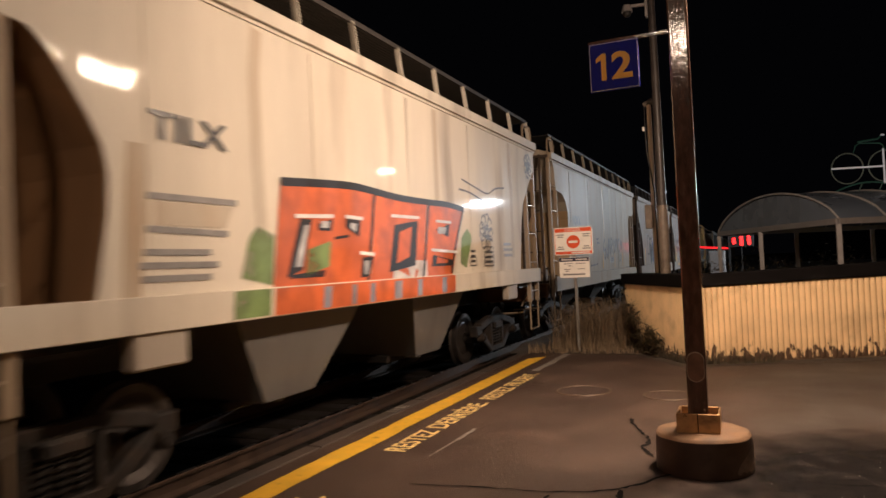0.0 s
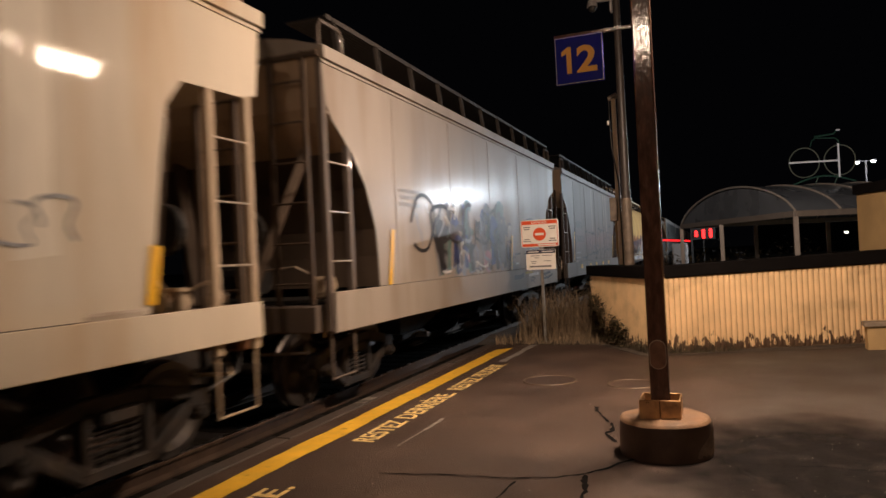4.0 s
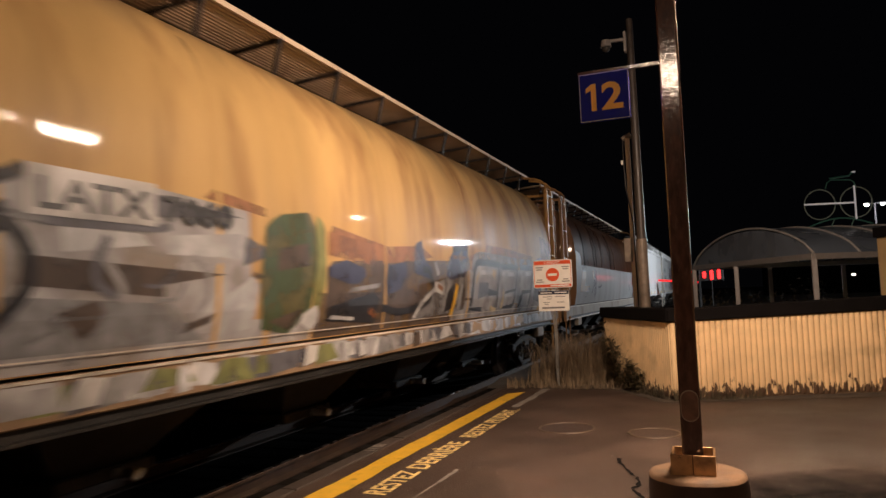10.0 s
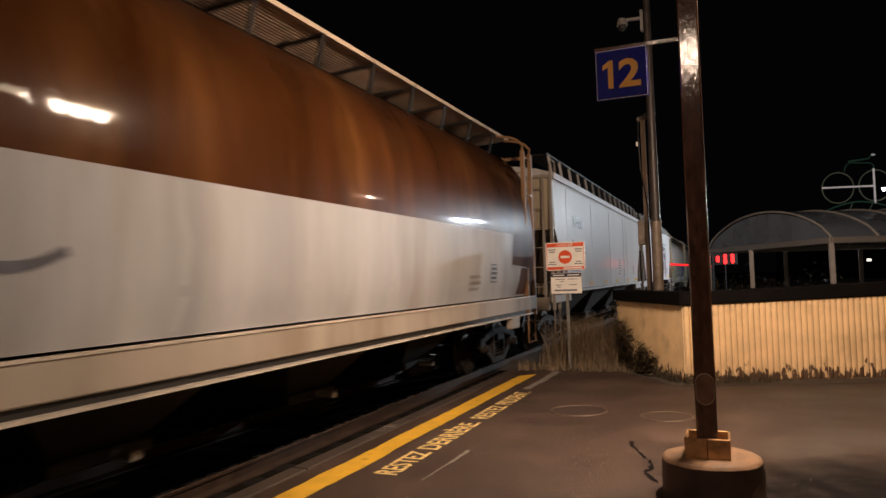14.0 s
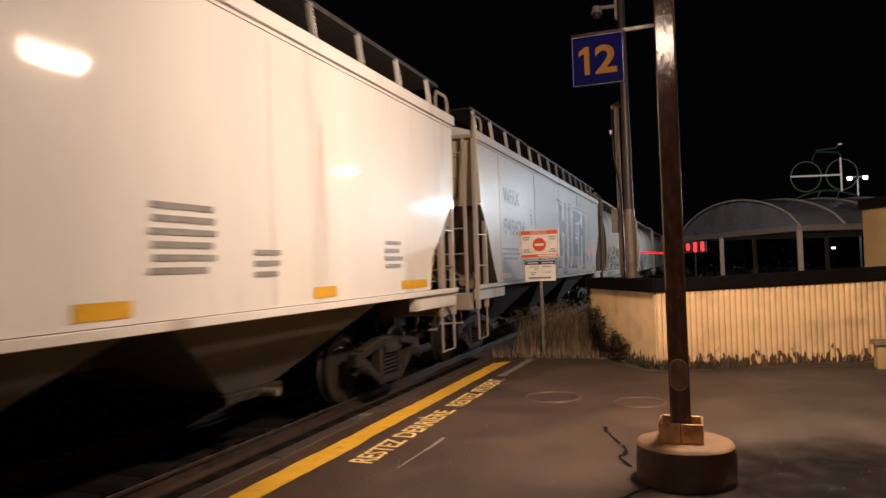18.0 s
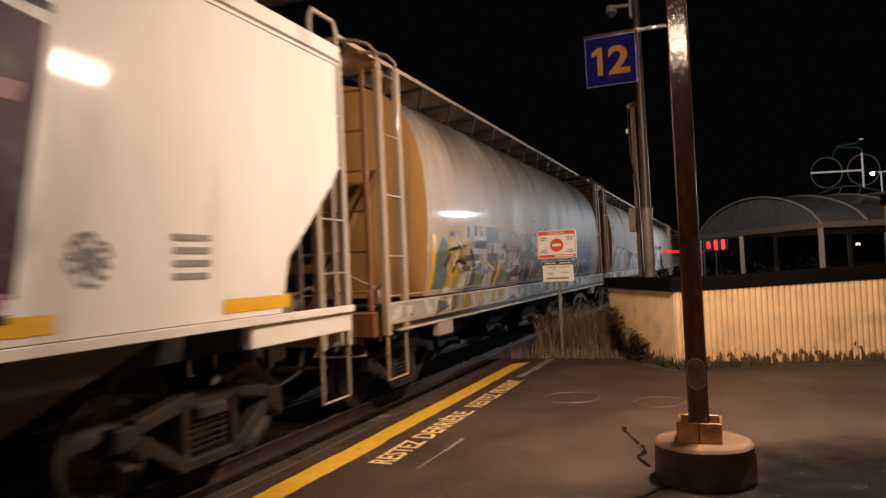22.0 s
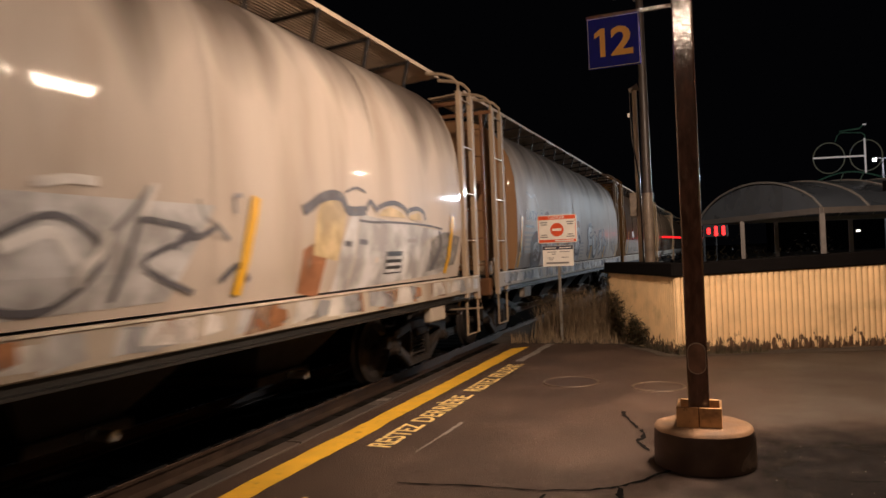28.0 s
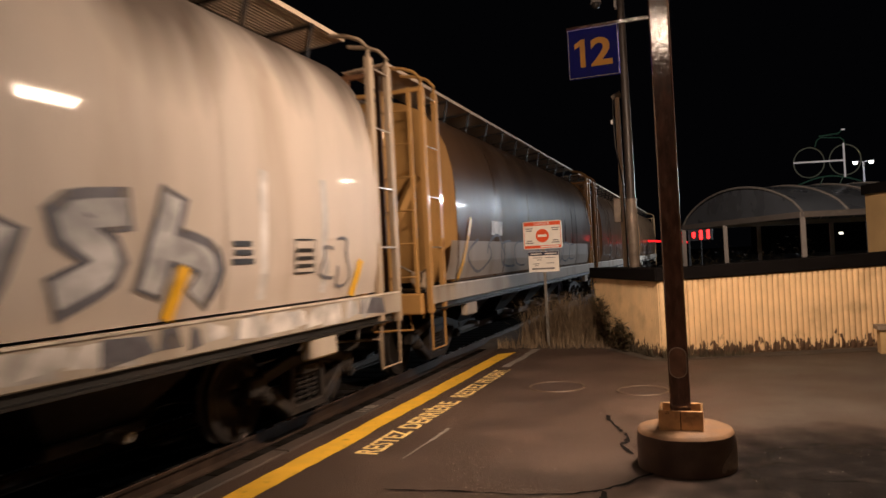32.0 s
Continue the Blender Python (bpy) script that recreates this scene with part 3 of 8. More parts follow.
    bm = lettering(bmesh.new(), "2", 0.325 * k, lambda u, v: (x0 + (0.195 + u) * k, -0.0545, z0 + 0.103 * k + v), wide=0.18, bold=0.009)
    part("numeral", bm, SIGNORANGE, sign, "amber numeral 2")


build_post()

# ---------------------------------------------------------------- the freight train
# A car's own space: y along the track, +x towards the platform, z up from the rail head.


def paintwork(name, base, rough=0.5, dirt=(0.16, 0.10, 0.06), amount=0.22, spread=0.10, soot=None, spec=0.1, coat=0.22, gloss=0.05, most=0.5, wave=0.09):
    return mat(name, base, rough, spread=spread, scale=1.3, fine=22, dirt=dirt, dirt_amount=amount, dirt_scale=1.6, stretch=(1, 1, 0.16), wave=wave, coat=coat, gloss=gloss, spec=spec, soot=soot, own=True, dirt_most=most)


CREAM = paintwork("cream_car_paint", (0.66, 0.60, 0.50), wave=0.24)
CREAM2 = paintwork("stained_cream_car_paint", (0.53, 0.465, 0.37), dirt=(0.36, 0.19, 0.06), amount=0.34, wave=0.24)
GREY = paintwork("grey_car_paint", (0.33, 0.288, 0.25), coat=0.14, gloss=0.2, amount=0.3, dirt=(0.18, 0.13, 0.095), wave=0.26)
GREY2 = paintwork("pale_grey_car_paint", (0.22, 0.198, 0.185), coat=0.14, gloss=0.2, amount=0.3, dirt=(0.13, 0.10, 0.085), wave=0.26)
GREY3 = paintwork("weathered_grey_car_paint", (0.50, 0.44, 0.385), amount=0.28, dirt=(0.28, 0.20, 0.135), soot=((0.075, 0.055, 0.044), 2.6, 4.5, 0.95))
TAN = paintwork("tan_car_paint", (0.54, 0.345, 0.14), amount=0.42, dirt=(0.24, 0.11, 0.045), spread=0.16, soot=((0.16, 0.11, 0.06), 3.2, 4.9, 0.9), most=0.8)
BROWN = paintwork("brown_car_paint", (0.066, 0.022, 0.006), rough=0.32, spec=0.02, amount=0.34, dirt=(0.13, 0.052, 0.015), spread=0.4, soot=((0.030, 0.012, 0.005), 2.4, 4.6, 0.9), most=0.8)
DARKBROWN = paintwork("dark_brown_car_paint", (0.085, 0.048, 0.027), rough=0.32, spec=0.02, amount=0.4, dirt=(0.14, 0.085, 0.045), spread=0.2)
WHITECAR = paintwork("white_car_paint", (0.74, 0.72, 0.70), rough=0.4, amount=0.06, spread=0.05, gloss=0.07, wave=0.2)
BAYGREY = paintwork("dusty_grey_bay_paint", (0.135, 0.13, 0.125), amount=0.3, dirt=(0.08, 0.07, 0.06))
# Dark colour paints in the shade on the recessed slope sheets and inner posts.
DARKEND = paintwork("shaded_end_paint", (0.085, 0.062, 0.046), amount=0.3, dirt=(0.04, 0.03, 0.025))
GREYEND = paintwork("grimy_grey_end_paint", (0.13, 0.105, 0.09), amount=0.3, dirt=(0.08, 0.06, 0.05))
ENDTAN = paintwork("tan_end_paint", (0.50, 0.35, 0.20), amount=0.4, rough=0.55, dirt=(0.22, 0.12, 0.06))
ENDGREY = paintwork("brown_grey_end_paint", (0.42, 0.31, 0.215), amount=0.4, rough=0.6, dirt=(0.15, 0.10, 0.07))
ENDCREAM = paintwork("cream_end_paint", (0.62, 0.52, 0.38), amount=0.2, rough=0.5)
OCHRE = paintwork("ochre_end_paint", (0.46, 0.26, 0.09), amount=0.35, rough=0.5)
RUSTBROWN = paintwork("rusty_end_paint", (0.36, 0.205, 0.105), amount=0.4, rough=0.55)
# Rust paint darkened to carry the shade inside the cylinder cars' ends.
SHADERUST = paintwork("shaded_rust_paint", (0.20, 0.10, 0.052), amount=0.45, dirt=(0.05, 0.028, 0.018), spread=0.3)
LOWERWHITE = paintwork("pale_lower_panel_paint", (0.43, 0.44, 0.445), amount=0.2, dirt=(0.25, 0.20, 0.15), spread=0.2)
SILLWHITE = paintwork("pale_sill_paint", (0.43, 0.38, 0.32), amount=0.4, rough=0.5)
SILLDUST = paintwork("dusty_brown_sill_paint", (0.30, 0.20, 0.12), amount=0.5, rough=0.55, dirt=(0.10, 0.07, 0.05))
HEADBROWN = paintwork("red_brown_head_paint", (0.28, 0.15, 0.075), amount=0.4, rough=0.55, dirt=(0.12, 0.06, 0.03))
LADDERPAINT = paintwork("dusty_ladder_paint", (0.40, 0.31, 0.22), amount=0.35, rough=0.5)
WALKPAINT = paintwork("pale_walkway_paint", (0.66, 0.52, 0.38), amount=0.2, rough=0.6)
DARKGRATE = mat("dark_walkway_grating", (0.06, 0.052, 0.046), 0.7, metal=0.3, spread=0.3, scale=9, spec=0.1)
BLACKINK = mat("black_paint", (0.02, 0.02, 0.022), 0.45, spread=0.2)
GREYINK = mat("faded_grey_paint", (0.25, 0.235, 0.225), 0.5, spread=0.2)
MARKYELLOW = mat("reflective_yellow_tape", (0.72, 0.40, 0.02), 0.4, spread=0.1)
SPRAY = {}


def spray(name, base):
    if name not in SPRAY:
        SPRAY[name] = mat("spray_" + name, base, 0.5, spread=0.2, scale=3, dirt=tuple(c * 0.65 for c in base), dirt_amount=0.25, own=True, alpha=(3.0, 0.3 if name in ("haze", "grey", "rustmist") else 0.82 if name in ("maroon", "plum", "cleanwhite", "black", "orange", "pink") else 0.6), spec=0.25)
    return SPRAY[name]


CYL = [(1.42, 1.50), (1.75, 1.57), (2.2, 1.60), (2.8, 1.60), (3.3, 1.565), (3.7, 1.47), (4.0, 1.33), (4.22, 1.16), (4.38, 0.97), (4.50, 0.72), (4.58, 0.40), (4.60, 0.0)]


def skin(kind):
    """The height -> half-width of a car's side."""
    if kind == "flat":
        return lambda z: 1.60
    zs, xs = [p[0] for p in CYL], [p[1] for p in CYL]
    return lambda z: float(np.interp(z, zs, xs))


def on_skin(kind, off):
    f = skin(kind)

    def put(y, z):
        slope = (f(z + 0.02) - f(z - 0.02)) / 0.04
        n = Vector((1, 0, -slope)).normalized()
        return Vector((f(z), y, z)) + n * off
    return put


def stroke(bm, put, pts, w, bend=False):
    """A painted band of width w through (y, z) points."""
    if bend and len(pts) > 2:
        q = [pts[0]] + list(pts) + [pts[-1]]
        out = []
        for p0, p1, p2, p3 in zip(q, q[1:], q[2:], q[3:]):
            for k in range(5):
                t = k / 5
                out.append(tuple(0.5 * (2 * b + (c - a) * t + (2 * a - 5 * b + 4 * c - d) * t * t + (3 * b - a - 3 * c + d) * t ** 3) for a, b, c, d in zip(p0, p1, p2, p3)))
        pts = out + [pts[-1]]
    fine = []
    for (a, b), (c, d) in zip(pts, pts[1:]):
        n = max(1, int(math.hypot(c - a, d - b) / 0.12))
        fine += [(a + (c - a) * k / n, b + (d - b) * k / n) for k in range(n)]
    fine.append(pts[-1])
    L, R = [], []
    for i, (y, z) in enumerate(fine):
        a, c = fine[max(i - 1, 0)], fine[min(i + 1, len(fine) - 1)]
        dy, dz = c[0] - a[0], c[1] - a[1]
        q = math.hypot(dy, dz) or 1
        ny, nz = -dz / q * w / 2, dy / q * w / 2
        L.append(bm.verts.new(put(y + ny, z + nz)))
        R.append(bm.verts.new(put(y - ny, z - nz)))
    for k in range(len(L) - 1):
        bm.faces.new((L[k], R[k], R[k + 1], L[k + 1]))
    return bm


def patch(bm, put, y0, y1, z0, z1):
    """A painted rectangle that follows the skin."""
    n = max(1, int((z1 - z0) / 0.12))
    rows = [[bm.verts.new(put(y, z0 + (z1 - z0) * k / n)) for y in (y0, y1)] for k in range(n + 1)]
    for a, b in zip(rows, rows[1:]):
        bm.faces.new((a[0], a[1], b[1], b[0]))
    return bm


def blot(bm, put, pts):
    """A filled painted shape with the outline pts, each height spanned from side to side."""
    zs = [p[1] for p in pts]
    lo, hi = min(zs), max(zs)
    n = max(2, int((hi - lo) / 0.07))
    rows = []
    for k in range(n + 1):
        z = lo + (hi - lo) * min(max(k / n, 0.002), 0.998)
        ys = []
        for (a, b), (c, d) in zip(pts, list(pts[1:]) + [pts[0]]):
            if (b - z) * (d - z) <= 0 and b != d:
                ys.append(a + (c - a) * (z - b) / (d - b))
        rows.append((min(ys), max(ys), z))
    verts = [(bm.verts.new(put(a, z)), bm.verts.new(put(b, z))) for a, b, z in rows]
    for (a, b), (c, d) in zip(verts, verts[1:]):
        bm.faces.new((a, b, d, c))
    return bm


def scribble(car, kind, y0, y1, z0, z1, material, seed, n=5, w=0.05, name="graffiti_scrawl"):
    """Looping sprayed lines."""
    rnd = random.Random(seed)
    step = (y1 - y0) / n
    for k in range(n):
        c, d = y0 + step * (k + 0.5), (z0 + z1) / 2
        a0 = rnd.uniform(0, 6)
        ry, rz, turn = step * rnd.uniform(0.45, 0.75), (z1 - z0) * rnd.uniform(0.32, 0.52), rnd.choice((-1, 1))
        pts = [(c + ry * math.cos(a0 + turn * t) + 0.06 * math.sin(3 * t + k), d + rz * math.sin(a0 + turn * t) * (1 - 0.1 * math.sin(2 * t)))
               for t in np.linspace(0, rnd.uniform(3.6, 5.8), 22)]
        part(name, stroke(bmesh.new(), on_skin(kind, 0.0125 + 0.001 * (k % 3)), pts, w * rnd.uniform(0.8, 1.2)), material, car)


def patches(car, kind, y0, y1, z0, z1, mats, seed, n=26, name="graffiti_patch"):
    """Overlapping blocks and wedges of spray paint in several colours."""
    rnd = random.Random(seed)
    for k in range(n):
        m = mats[rnd.randrange(len(mats))]
        y = y0 + (y1 - y0) * (k + rnd.random()) / n
        z = rnd.uniform(z0, z1)
        off = 0.005 + 0.0007 * (k % 9)
        h, w = rnd.uniform(0.15, 0.5) * (z1 - z0), rnd.uniform(0.08, 0.3)
        pts = [(y, max(z0, z - h)), (y + rnd.uniform(-0.25, 0.25), min(z1, z + h))]
        if rnd.random() < 0.4:
            pts.append((pts[-1][0] + rnd.uniform(0.2, 0.5), pts[-1][1] - rnd.uniform(0, 0.15)))
        part(name, stroke(bmesh.new(), on_skin(kind, off), pts, w, True), m, car)


def paint(car, kind, material, off, *shapes, name="graffiti_shape", label=""):
    """Filled sprayed shapes, one part each."""
    for pts in shapes:
        part(name, blot(bmesh.new(), on_skin(kind, off), pts), material, car, label)


def draw(car, kind, material, off, w, *lines, name="graffiti_line", bend=True):
    """Sprayed lines, one part each."""
    for pts in lines:
        part(name, stroke(bmesh.new(), on_skin(kind, off), pts, w, bend), material, car)


def strokes(car, kind, y0, y1, z0, z1, mats, seed, n, w0=0.025, w1=0.07):
    """Short loose sprayed curves over a piece."""
    rnd = random.Random(seed)
    for k in range(n):
        y, z = y0 + (y1 - y0) * (k + rnd.random()) / n, rnd.uniform(z0, z1)
        a, pts = rnd.uniform(0, 6.28), []
        for _ in range(rnd.choice((3, 4, 5))):
            pts.append((y, min(max(z, z0), z1)))
            a += rnd.uniform(-1.1, 1.1)
            q = rnd.uniform(0.1, 0.24)
            y, z = y + q * math.cos(a), z + q * math.sin(a)
        part("graffiti_line", stroke(bmesh.new(), on_skin(kind, 0.0150 + 0.0006 * (k % 4)), pts, rnd.uniform(w0, w1), True), mats[rnd.randrange(len(mats))], car)


def marking(car, kind, text, y, z, size, material, wide=None, off=0.018, name="reporting_mark"):
    put = on_skin(kind, off)
    bm = lettering(bmesh.new(), text, size, lambda u, v: put(y + u, z + v), wide=wide, bold=size * 0.025)
    return part(name, bm, material, car, "lettering " + text)


def data_bars(car, kind, y, z, w, rows, material, name="data_line", pitch=0.10):
    """Small stencilled data, too small to read, one bar a line."""
    rnd = random.Random(int(y * 10 + z * 7))
    for k in range(rows):
        bm = patch(bmesh.new(), on_skin(kind, 0.011), y + rnd.uniform(0, 0.1) * w, y + w * rnd.uniform(0.75, 1.0), z - k * pitch, z - k * pitch + 0.05)
        part(name, bm, material, car)


TRUCK = {}


def truck_meshes():
    bm = bmesh.new()      # cast side frame
    top = [(-1.08, 0.50), (-1.08, 0.66), (-0.85, 0.70), (-0.4, 0.80), (0.4, 0.80), (0.85, 0.70), (1.08, 0.66), (1.08, 0.50),
           (0.86, 0.50), (0.74, 0.42), (0.42, 0.20), (0.28, 0.16), (-0.28, 0.16), (-0.42, 0.20), (-0.74, 0.42), (-0.86, 0.50)]
    holes = [[(-0.72, 0.60), (-0.46, 0.68), (-0.36, 0.66), (-0.36, 0.30), (-0.44, 0.32)], [(0.72, 0.60), (0.46, 0.68), (0.36, 0.66), (0.36, 0.30), (0.44, 0.32)],
             [(-0.27, 0.24), (0.27, 0.24), (0.27, 0.67), (-0.27, 0.67)]]
    # the frame as bars round its openings
    for a, b, w in (((-1.08, 0.58), (-0.80, 0.58), 0.19), ((0.80, 0.58), (1.08, 0.58), 0.19), ((-0.86, 0.64), (-0.34, 0.74), 0.13), ((0.86, 0.64), (0.34, 0.74), 0.13),
                    ((-0.36, 0.74), (0.36, 0.74), 0.14), ((-0.82, 0.52), (-0.36, 0.22), 0.13), ((0.82, 0.52), (0.36, 0.22), 0.13), ((-0.40, 0.20), (0.40, 0.20), 0.11),
                    ((-0.315, 0.20), (-0.315, 0.74), 0.09), ((0.315, 0.20), (0.315, 0.74), 0.09)):
        bar(bm, (0, *a), (0, *b), 0.16, w, 0.018)
    TRUCK["side_frame"] = bm
    bm = bmesh.new()
    tube(bm, [(0.06 * math.cos(t), 0.06 * math.sin(t), 0.26 + 0.055 * t / math.tau) for t in np.linspace(0, 6 * math.tau, 60)], 0.017, 5)
    TRUCK["coil_spring"] = bm
    bm = box(bmesh.new(), (-1.16, -0.2, 0.56), (1.16, 0.2, 0.70), 0.03)
    TRUCK["bolster"] = bm
    bm = bmesh.new()
    rod(bm, (-0.02, 0, 0), (0.10, 0, 0), 0.085, 0.075, 12)
    rod(bm, (0.09, 0, 0), (0.13, 0, 0), 0.05, 0.045, 8)
    TRUCK["axle_cap"] = bm
    bm = bmesh.new()
    rod(bm, (-0.95, 0, 0), (0.95, 0, 0), 0.075, sides=10)
    for s in (-1, 1):
        b = bmesh.new()
        rings = []
        for r, x in ((0.10, 0.60), (0.10, 0.80), (0.30, 0.765), (0.385, 0.80), (0.455, 0.80), (0.455, 0.715), (0.485, 0.69), (0.485, 0.672), (0.38, 0.672), (0.30, 0.70), (0.10, 0.60)):
            rings.append([b.verts.new((s * x, r * math.cos(t), r * math.sin(t))) for t in np.linspace(0, math.tau, 28, endpoint=False)])
        for u, v in zip(rings, rings[1:]):
            for k in range(28):
                b.faces.new((u[k], u[(k + 1) % 28], v[(k + 1) % 28], v[k]))
        add(bm, b)
    TRUCK["wheelset"] = bm
    for k, b in list(TRUCK.items()):
        me = bpy.data.meshes.new(k)
        bmesh.ops.recalc_face_normals(b, faces=b.faces[:])
        b.to_mesh(me)
        b.free()
        me.materials.append(WHEELSTEEL if k == "wheelset" else TRUCKSTEEL)
        TRUCK[k] = me


truck_meshes()
WHEELS = []


def shared(name, me, parent, m):
    ob = new(name, me)
    ob.parent = parent
    ob.matrix_basis = m
    return ob


def build_truck(car, y):
    bol = shared("truck_bolster", TRUCK["bolster"], car, pose(0, y, 0))
    for s in (-1, 1):
        shared("side_frame", TRUCK["side_frame"], bol, pose(s * 1.04, 0, 0))
        for a in (-0.16, 0.0, 0.16):
            shared("coil_spring", TRUCK["coil_spring"], bol, pose(s * 1.04, a, 0))
        for a in (-0.89, 0.89):
            shared("axle_cap", TRUCK["axle_cap"], bol, pose(s * 1.09, a, 0.46, 0, 0, 0 if s > 0 else 180))
    for a in (-0.89, 0.89):
        w = shared("wheelset", TRUCK["wheelset"], bol, pose(0, a, 0.457))
        WHEELS.append((w, (0, a, 0.457)))


def build_ladder(car, y, x, z0, z1, half, material, rungs, drop=0.0, wide=0.085):
    """Two uprights and their rungs at a car's side; drop: a stirrup below."""
    lad = None
    for s in (-1, 1):
        bm = bar(bmesh.new(), (x, y + s * half, z0), (x, y + s * half, z1), 0.075, wide, 0.006)
        ob = part("ladder_upright", bm, material, car)
        lad = lad or ob
    for k in range(rungs):
        z = z0 + 0.22 + (z1 - z0 - 0.35) * k / max(1, rungs - 1)
        bm = rod(bmesh.new(), (x + (0.024 if x > 0 else -0.024), y - half, z), (x + (0.024 if x > 0 else -0.024), y + half, z), 0.012, sides=6)
        part("rung", bm, WORNRUNG, lad, "bare worn steel rung")
    if drop:
        bm = tube(bmesh.new(), [(x, y - half, z0), (x, y - half, z0 - drop), (x, y + half, z0 - drop), (x, y + half, z0)], 0.018, 6)
        part("stirrup_step", bm, material, lad, "bent steel step")


def build_ends(car, E, half_len, top, material, style, lead=0.29, tail=0.29):
    """Running gear at both ends: sills, ladders, coupler, brake rigging."""
    for s in (-1, 1):
        e = s * (E + 0.29 - (tail if s > 0 else lead))
        bm = box(bmesh.new(), (-1.45, e - 0.10, 0.98), (1.45, e + 0.10, 1.30), 0.02)
        part("end_sill", bm, SHADERUST if material is LADDERPAINT else material, car)
        bm = box(bmesh.new(), (-1.5, e - s * 0.75 - 0.3, 1.30), (1.5, e - s * 0.75 + 0.62, 1.335))
        part("end_platform", bm, BLACKPART, car, "steel end platform")
        bm = bmesh.new()
        box(bm, (-0.16, e - 0.1, 0.70), (0.16, s * (half_len - 0.12), 0.98), 0.03)
        box(bm, (-0.22, s * (half_len - 0.28) - 0.14, 0.62), (0.20, s * (half_len - 0.05) + 0.08, 0.96), 0.05)
        part("coupler", bm, TRUCKSTEEL, car, "rusty steel coupler")
        bm = tube(bmesh.new(), [(0.35, e, 0.85), (0.38, e + s * 0.2, 0.55), (0.3, s * half_len, 0.42)], 0.03, 7)
        part("air_hose", bm, BLACKPART, car, "black rubber air hose")
        for x in (1.56, -1.56):
            build_ladder(car, e - s * 0.29, x, 1.0, top, 0.27, material, 5 if style == "cyl" else 6, 0.55, 0.115 if style == "cyl" else 0.085)
        for x in (1.56, -1.56):      # grab rails over the ladder's head
            ya, yb = e - s * 0.29 - 0.27, e - s * 0.29 + 0.27
            if style == "cyl":
                for y in (ya, yb):
                    bm = tube(bmesh.new(), [(x, y, top - 0.02), (x, y, top + 0.12), (x * 0.93, y, top + 0.24), (x * 0.82, y, top + 0.31), (x * 0.64, y, top + 0.36)], 0.028, 6)
                    part("grab_rail", bm, material, car, smooth=True)
            else:
                bm = tube(bmesh.new(), [(x, ya, top - 0.02), (x, ya, top + 0.26), (x, ya + 0.06, top + 0.36), (x, yb - 0.06, top + 0.36), (x, yb, top + 0.26), (x, yb, top - 0.02)], 0.024, 6)
                part("grab_rail", bm, material, car, smooth=True)
        outer = material
        # Inner end parts take darker paint, the shade between the cars put into colour.
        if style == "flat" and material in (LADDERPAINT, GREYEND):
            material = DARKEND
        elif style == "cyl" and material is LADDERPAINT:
            material = SHADERUST
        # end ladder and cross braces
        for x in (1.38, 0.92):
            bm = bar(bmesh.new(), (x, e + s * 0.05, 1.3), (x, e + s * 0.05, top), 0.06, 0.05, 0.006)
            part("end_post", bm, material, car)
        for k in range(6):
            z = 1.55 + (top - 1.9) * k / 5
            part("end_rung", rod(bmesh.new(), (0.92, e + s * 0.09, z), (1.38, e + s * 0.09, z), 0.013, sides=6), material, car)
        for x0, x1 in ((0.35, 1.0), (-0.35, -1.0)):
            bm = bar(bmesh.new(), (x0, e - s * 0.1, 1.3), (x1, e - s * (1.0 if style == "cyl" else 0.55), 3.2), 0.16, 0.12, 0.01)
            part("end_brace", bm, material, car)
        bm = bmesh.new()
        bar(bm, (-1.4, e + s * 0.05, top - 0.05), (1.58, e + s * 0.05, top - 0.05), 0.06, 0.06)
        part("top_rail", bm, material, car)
        material = outer
        low = 0.82 if style == "cyl" else 1.13
        for x in (1.50, -1.62) if style == "cyl" or half_len < 6.75 and top > 4.2 else ():
            part("jack_pad", box(bmesh.new(), (x, s * (half_len - 2.5) - 0.27, low), (x + 0.12, s * (half_len - 2.5) + 0.27, low + (0.225 if style == "cyl" else 0.37)), 0.02), SILLWHITE, car, "pale jacking pad")
        # hand brake and air reservoir
        bm = bmesh.new()
        rod(bm, (0.45, e - s * 0.05, 2.2), (0.45, e + s * 0.09, 2.2), 0.27, sides=20)
        part("brake_wheel", bm, BLACKPART, car, "dark hand brake wheel")
        bm = rod(bmesh.new(), (-0.7, e - s * 0.6, 1.62), (0.25, e - s * 0.6, 1.62), 0.20, sides=14)
        part("air_reservoir", bm, BLACKPART, car, "dark air tank")
        gear = box(bmesh.new(), (1.02, e - s * 0.62 - 0.10, 1.34), (1.26, e - s * 0.62 + 0.10, 1.62), 0.03)
        rod(gear, (1.14, e - s * 0.62 - 0.16, 1.50), (1.14, e - s * 0.62 + 0.16, 1.50), 0.09, sides=12)
        gear = part("brake_valve", gear, LADDERPAINT, car, "dusty brake valve")
        part("valve_pipe", tube(bmesh.new(), [(1.2, e - s * 0.5, 1.58), (1.36, e - s * 0.42, 1.66), (1.42, e - s * 0.25, 1.52), (1.42, e - s * 0.2, 1.2), (1.3, e - s * 0.3, 0.9)], 0.02, 6), WORNRUNG, gear)
        part("valve_pipe", tube(bmesh.new(), [(1.05, e - s * 0.6, 1.6), (0.8, e - s * 0.5, 1.75), (0.3, e - s * 0.55, 1.72)], 0.018, 6), WORNRUNG, gear)
        bm = tube(bmesh.new(), [(1.2, e, 1.0), (1.25, e, 0.75), (0.6, e, 0.72)], 0.02, 6)
        part("uncoupling_lever", bm, material, car)


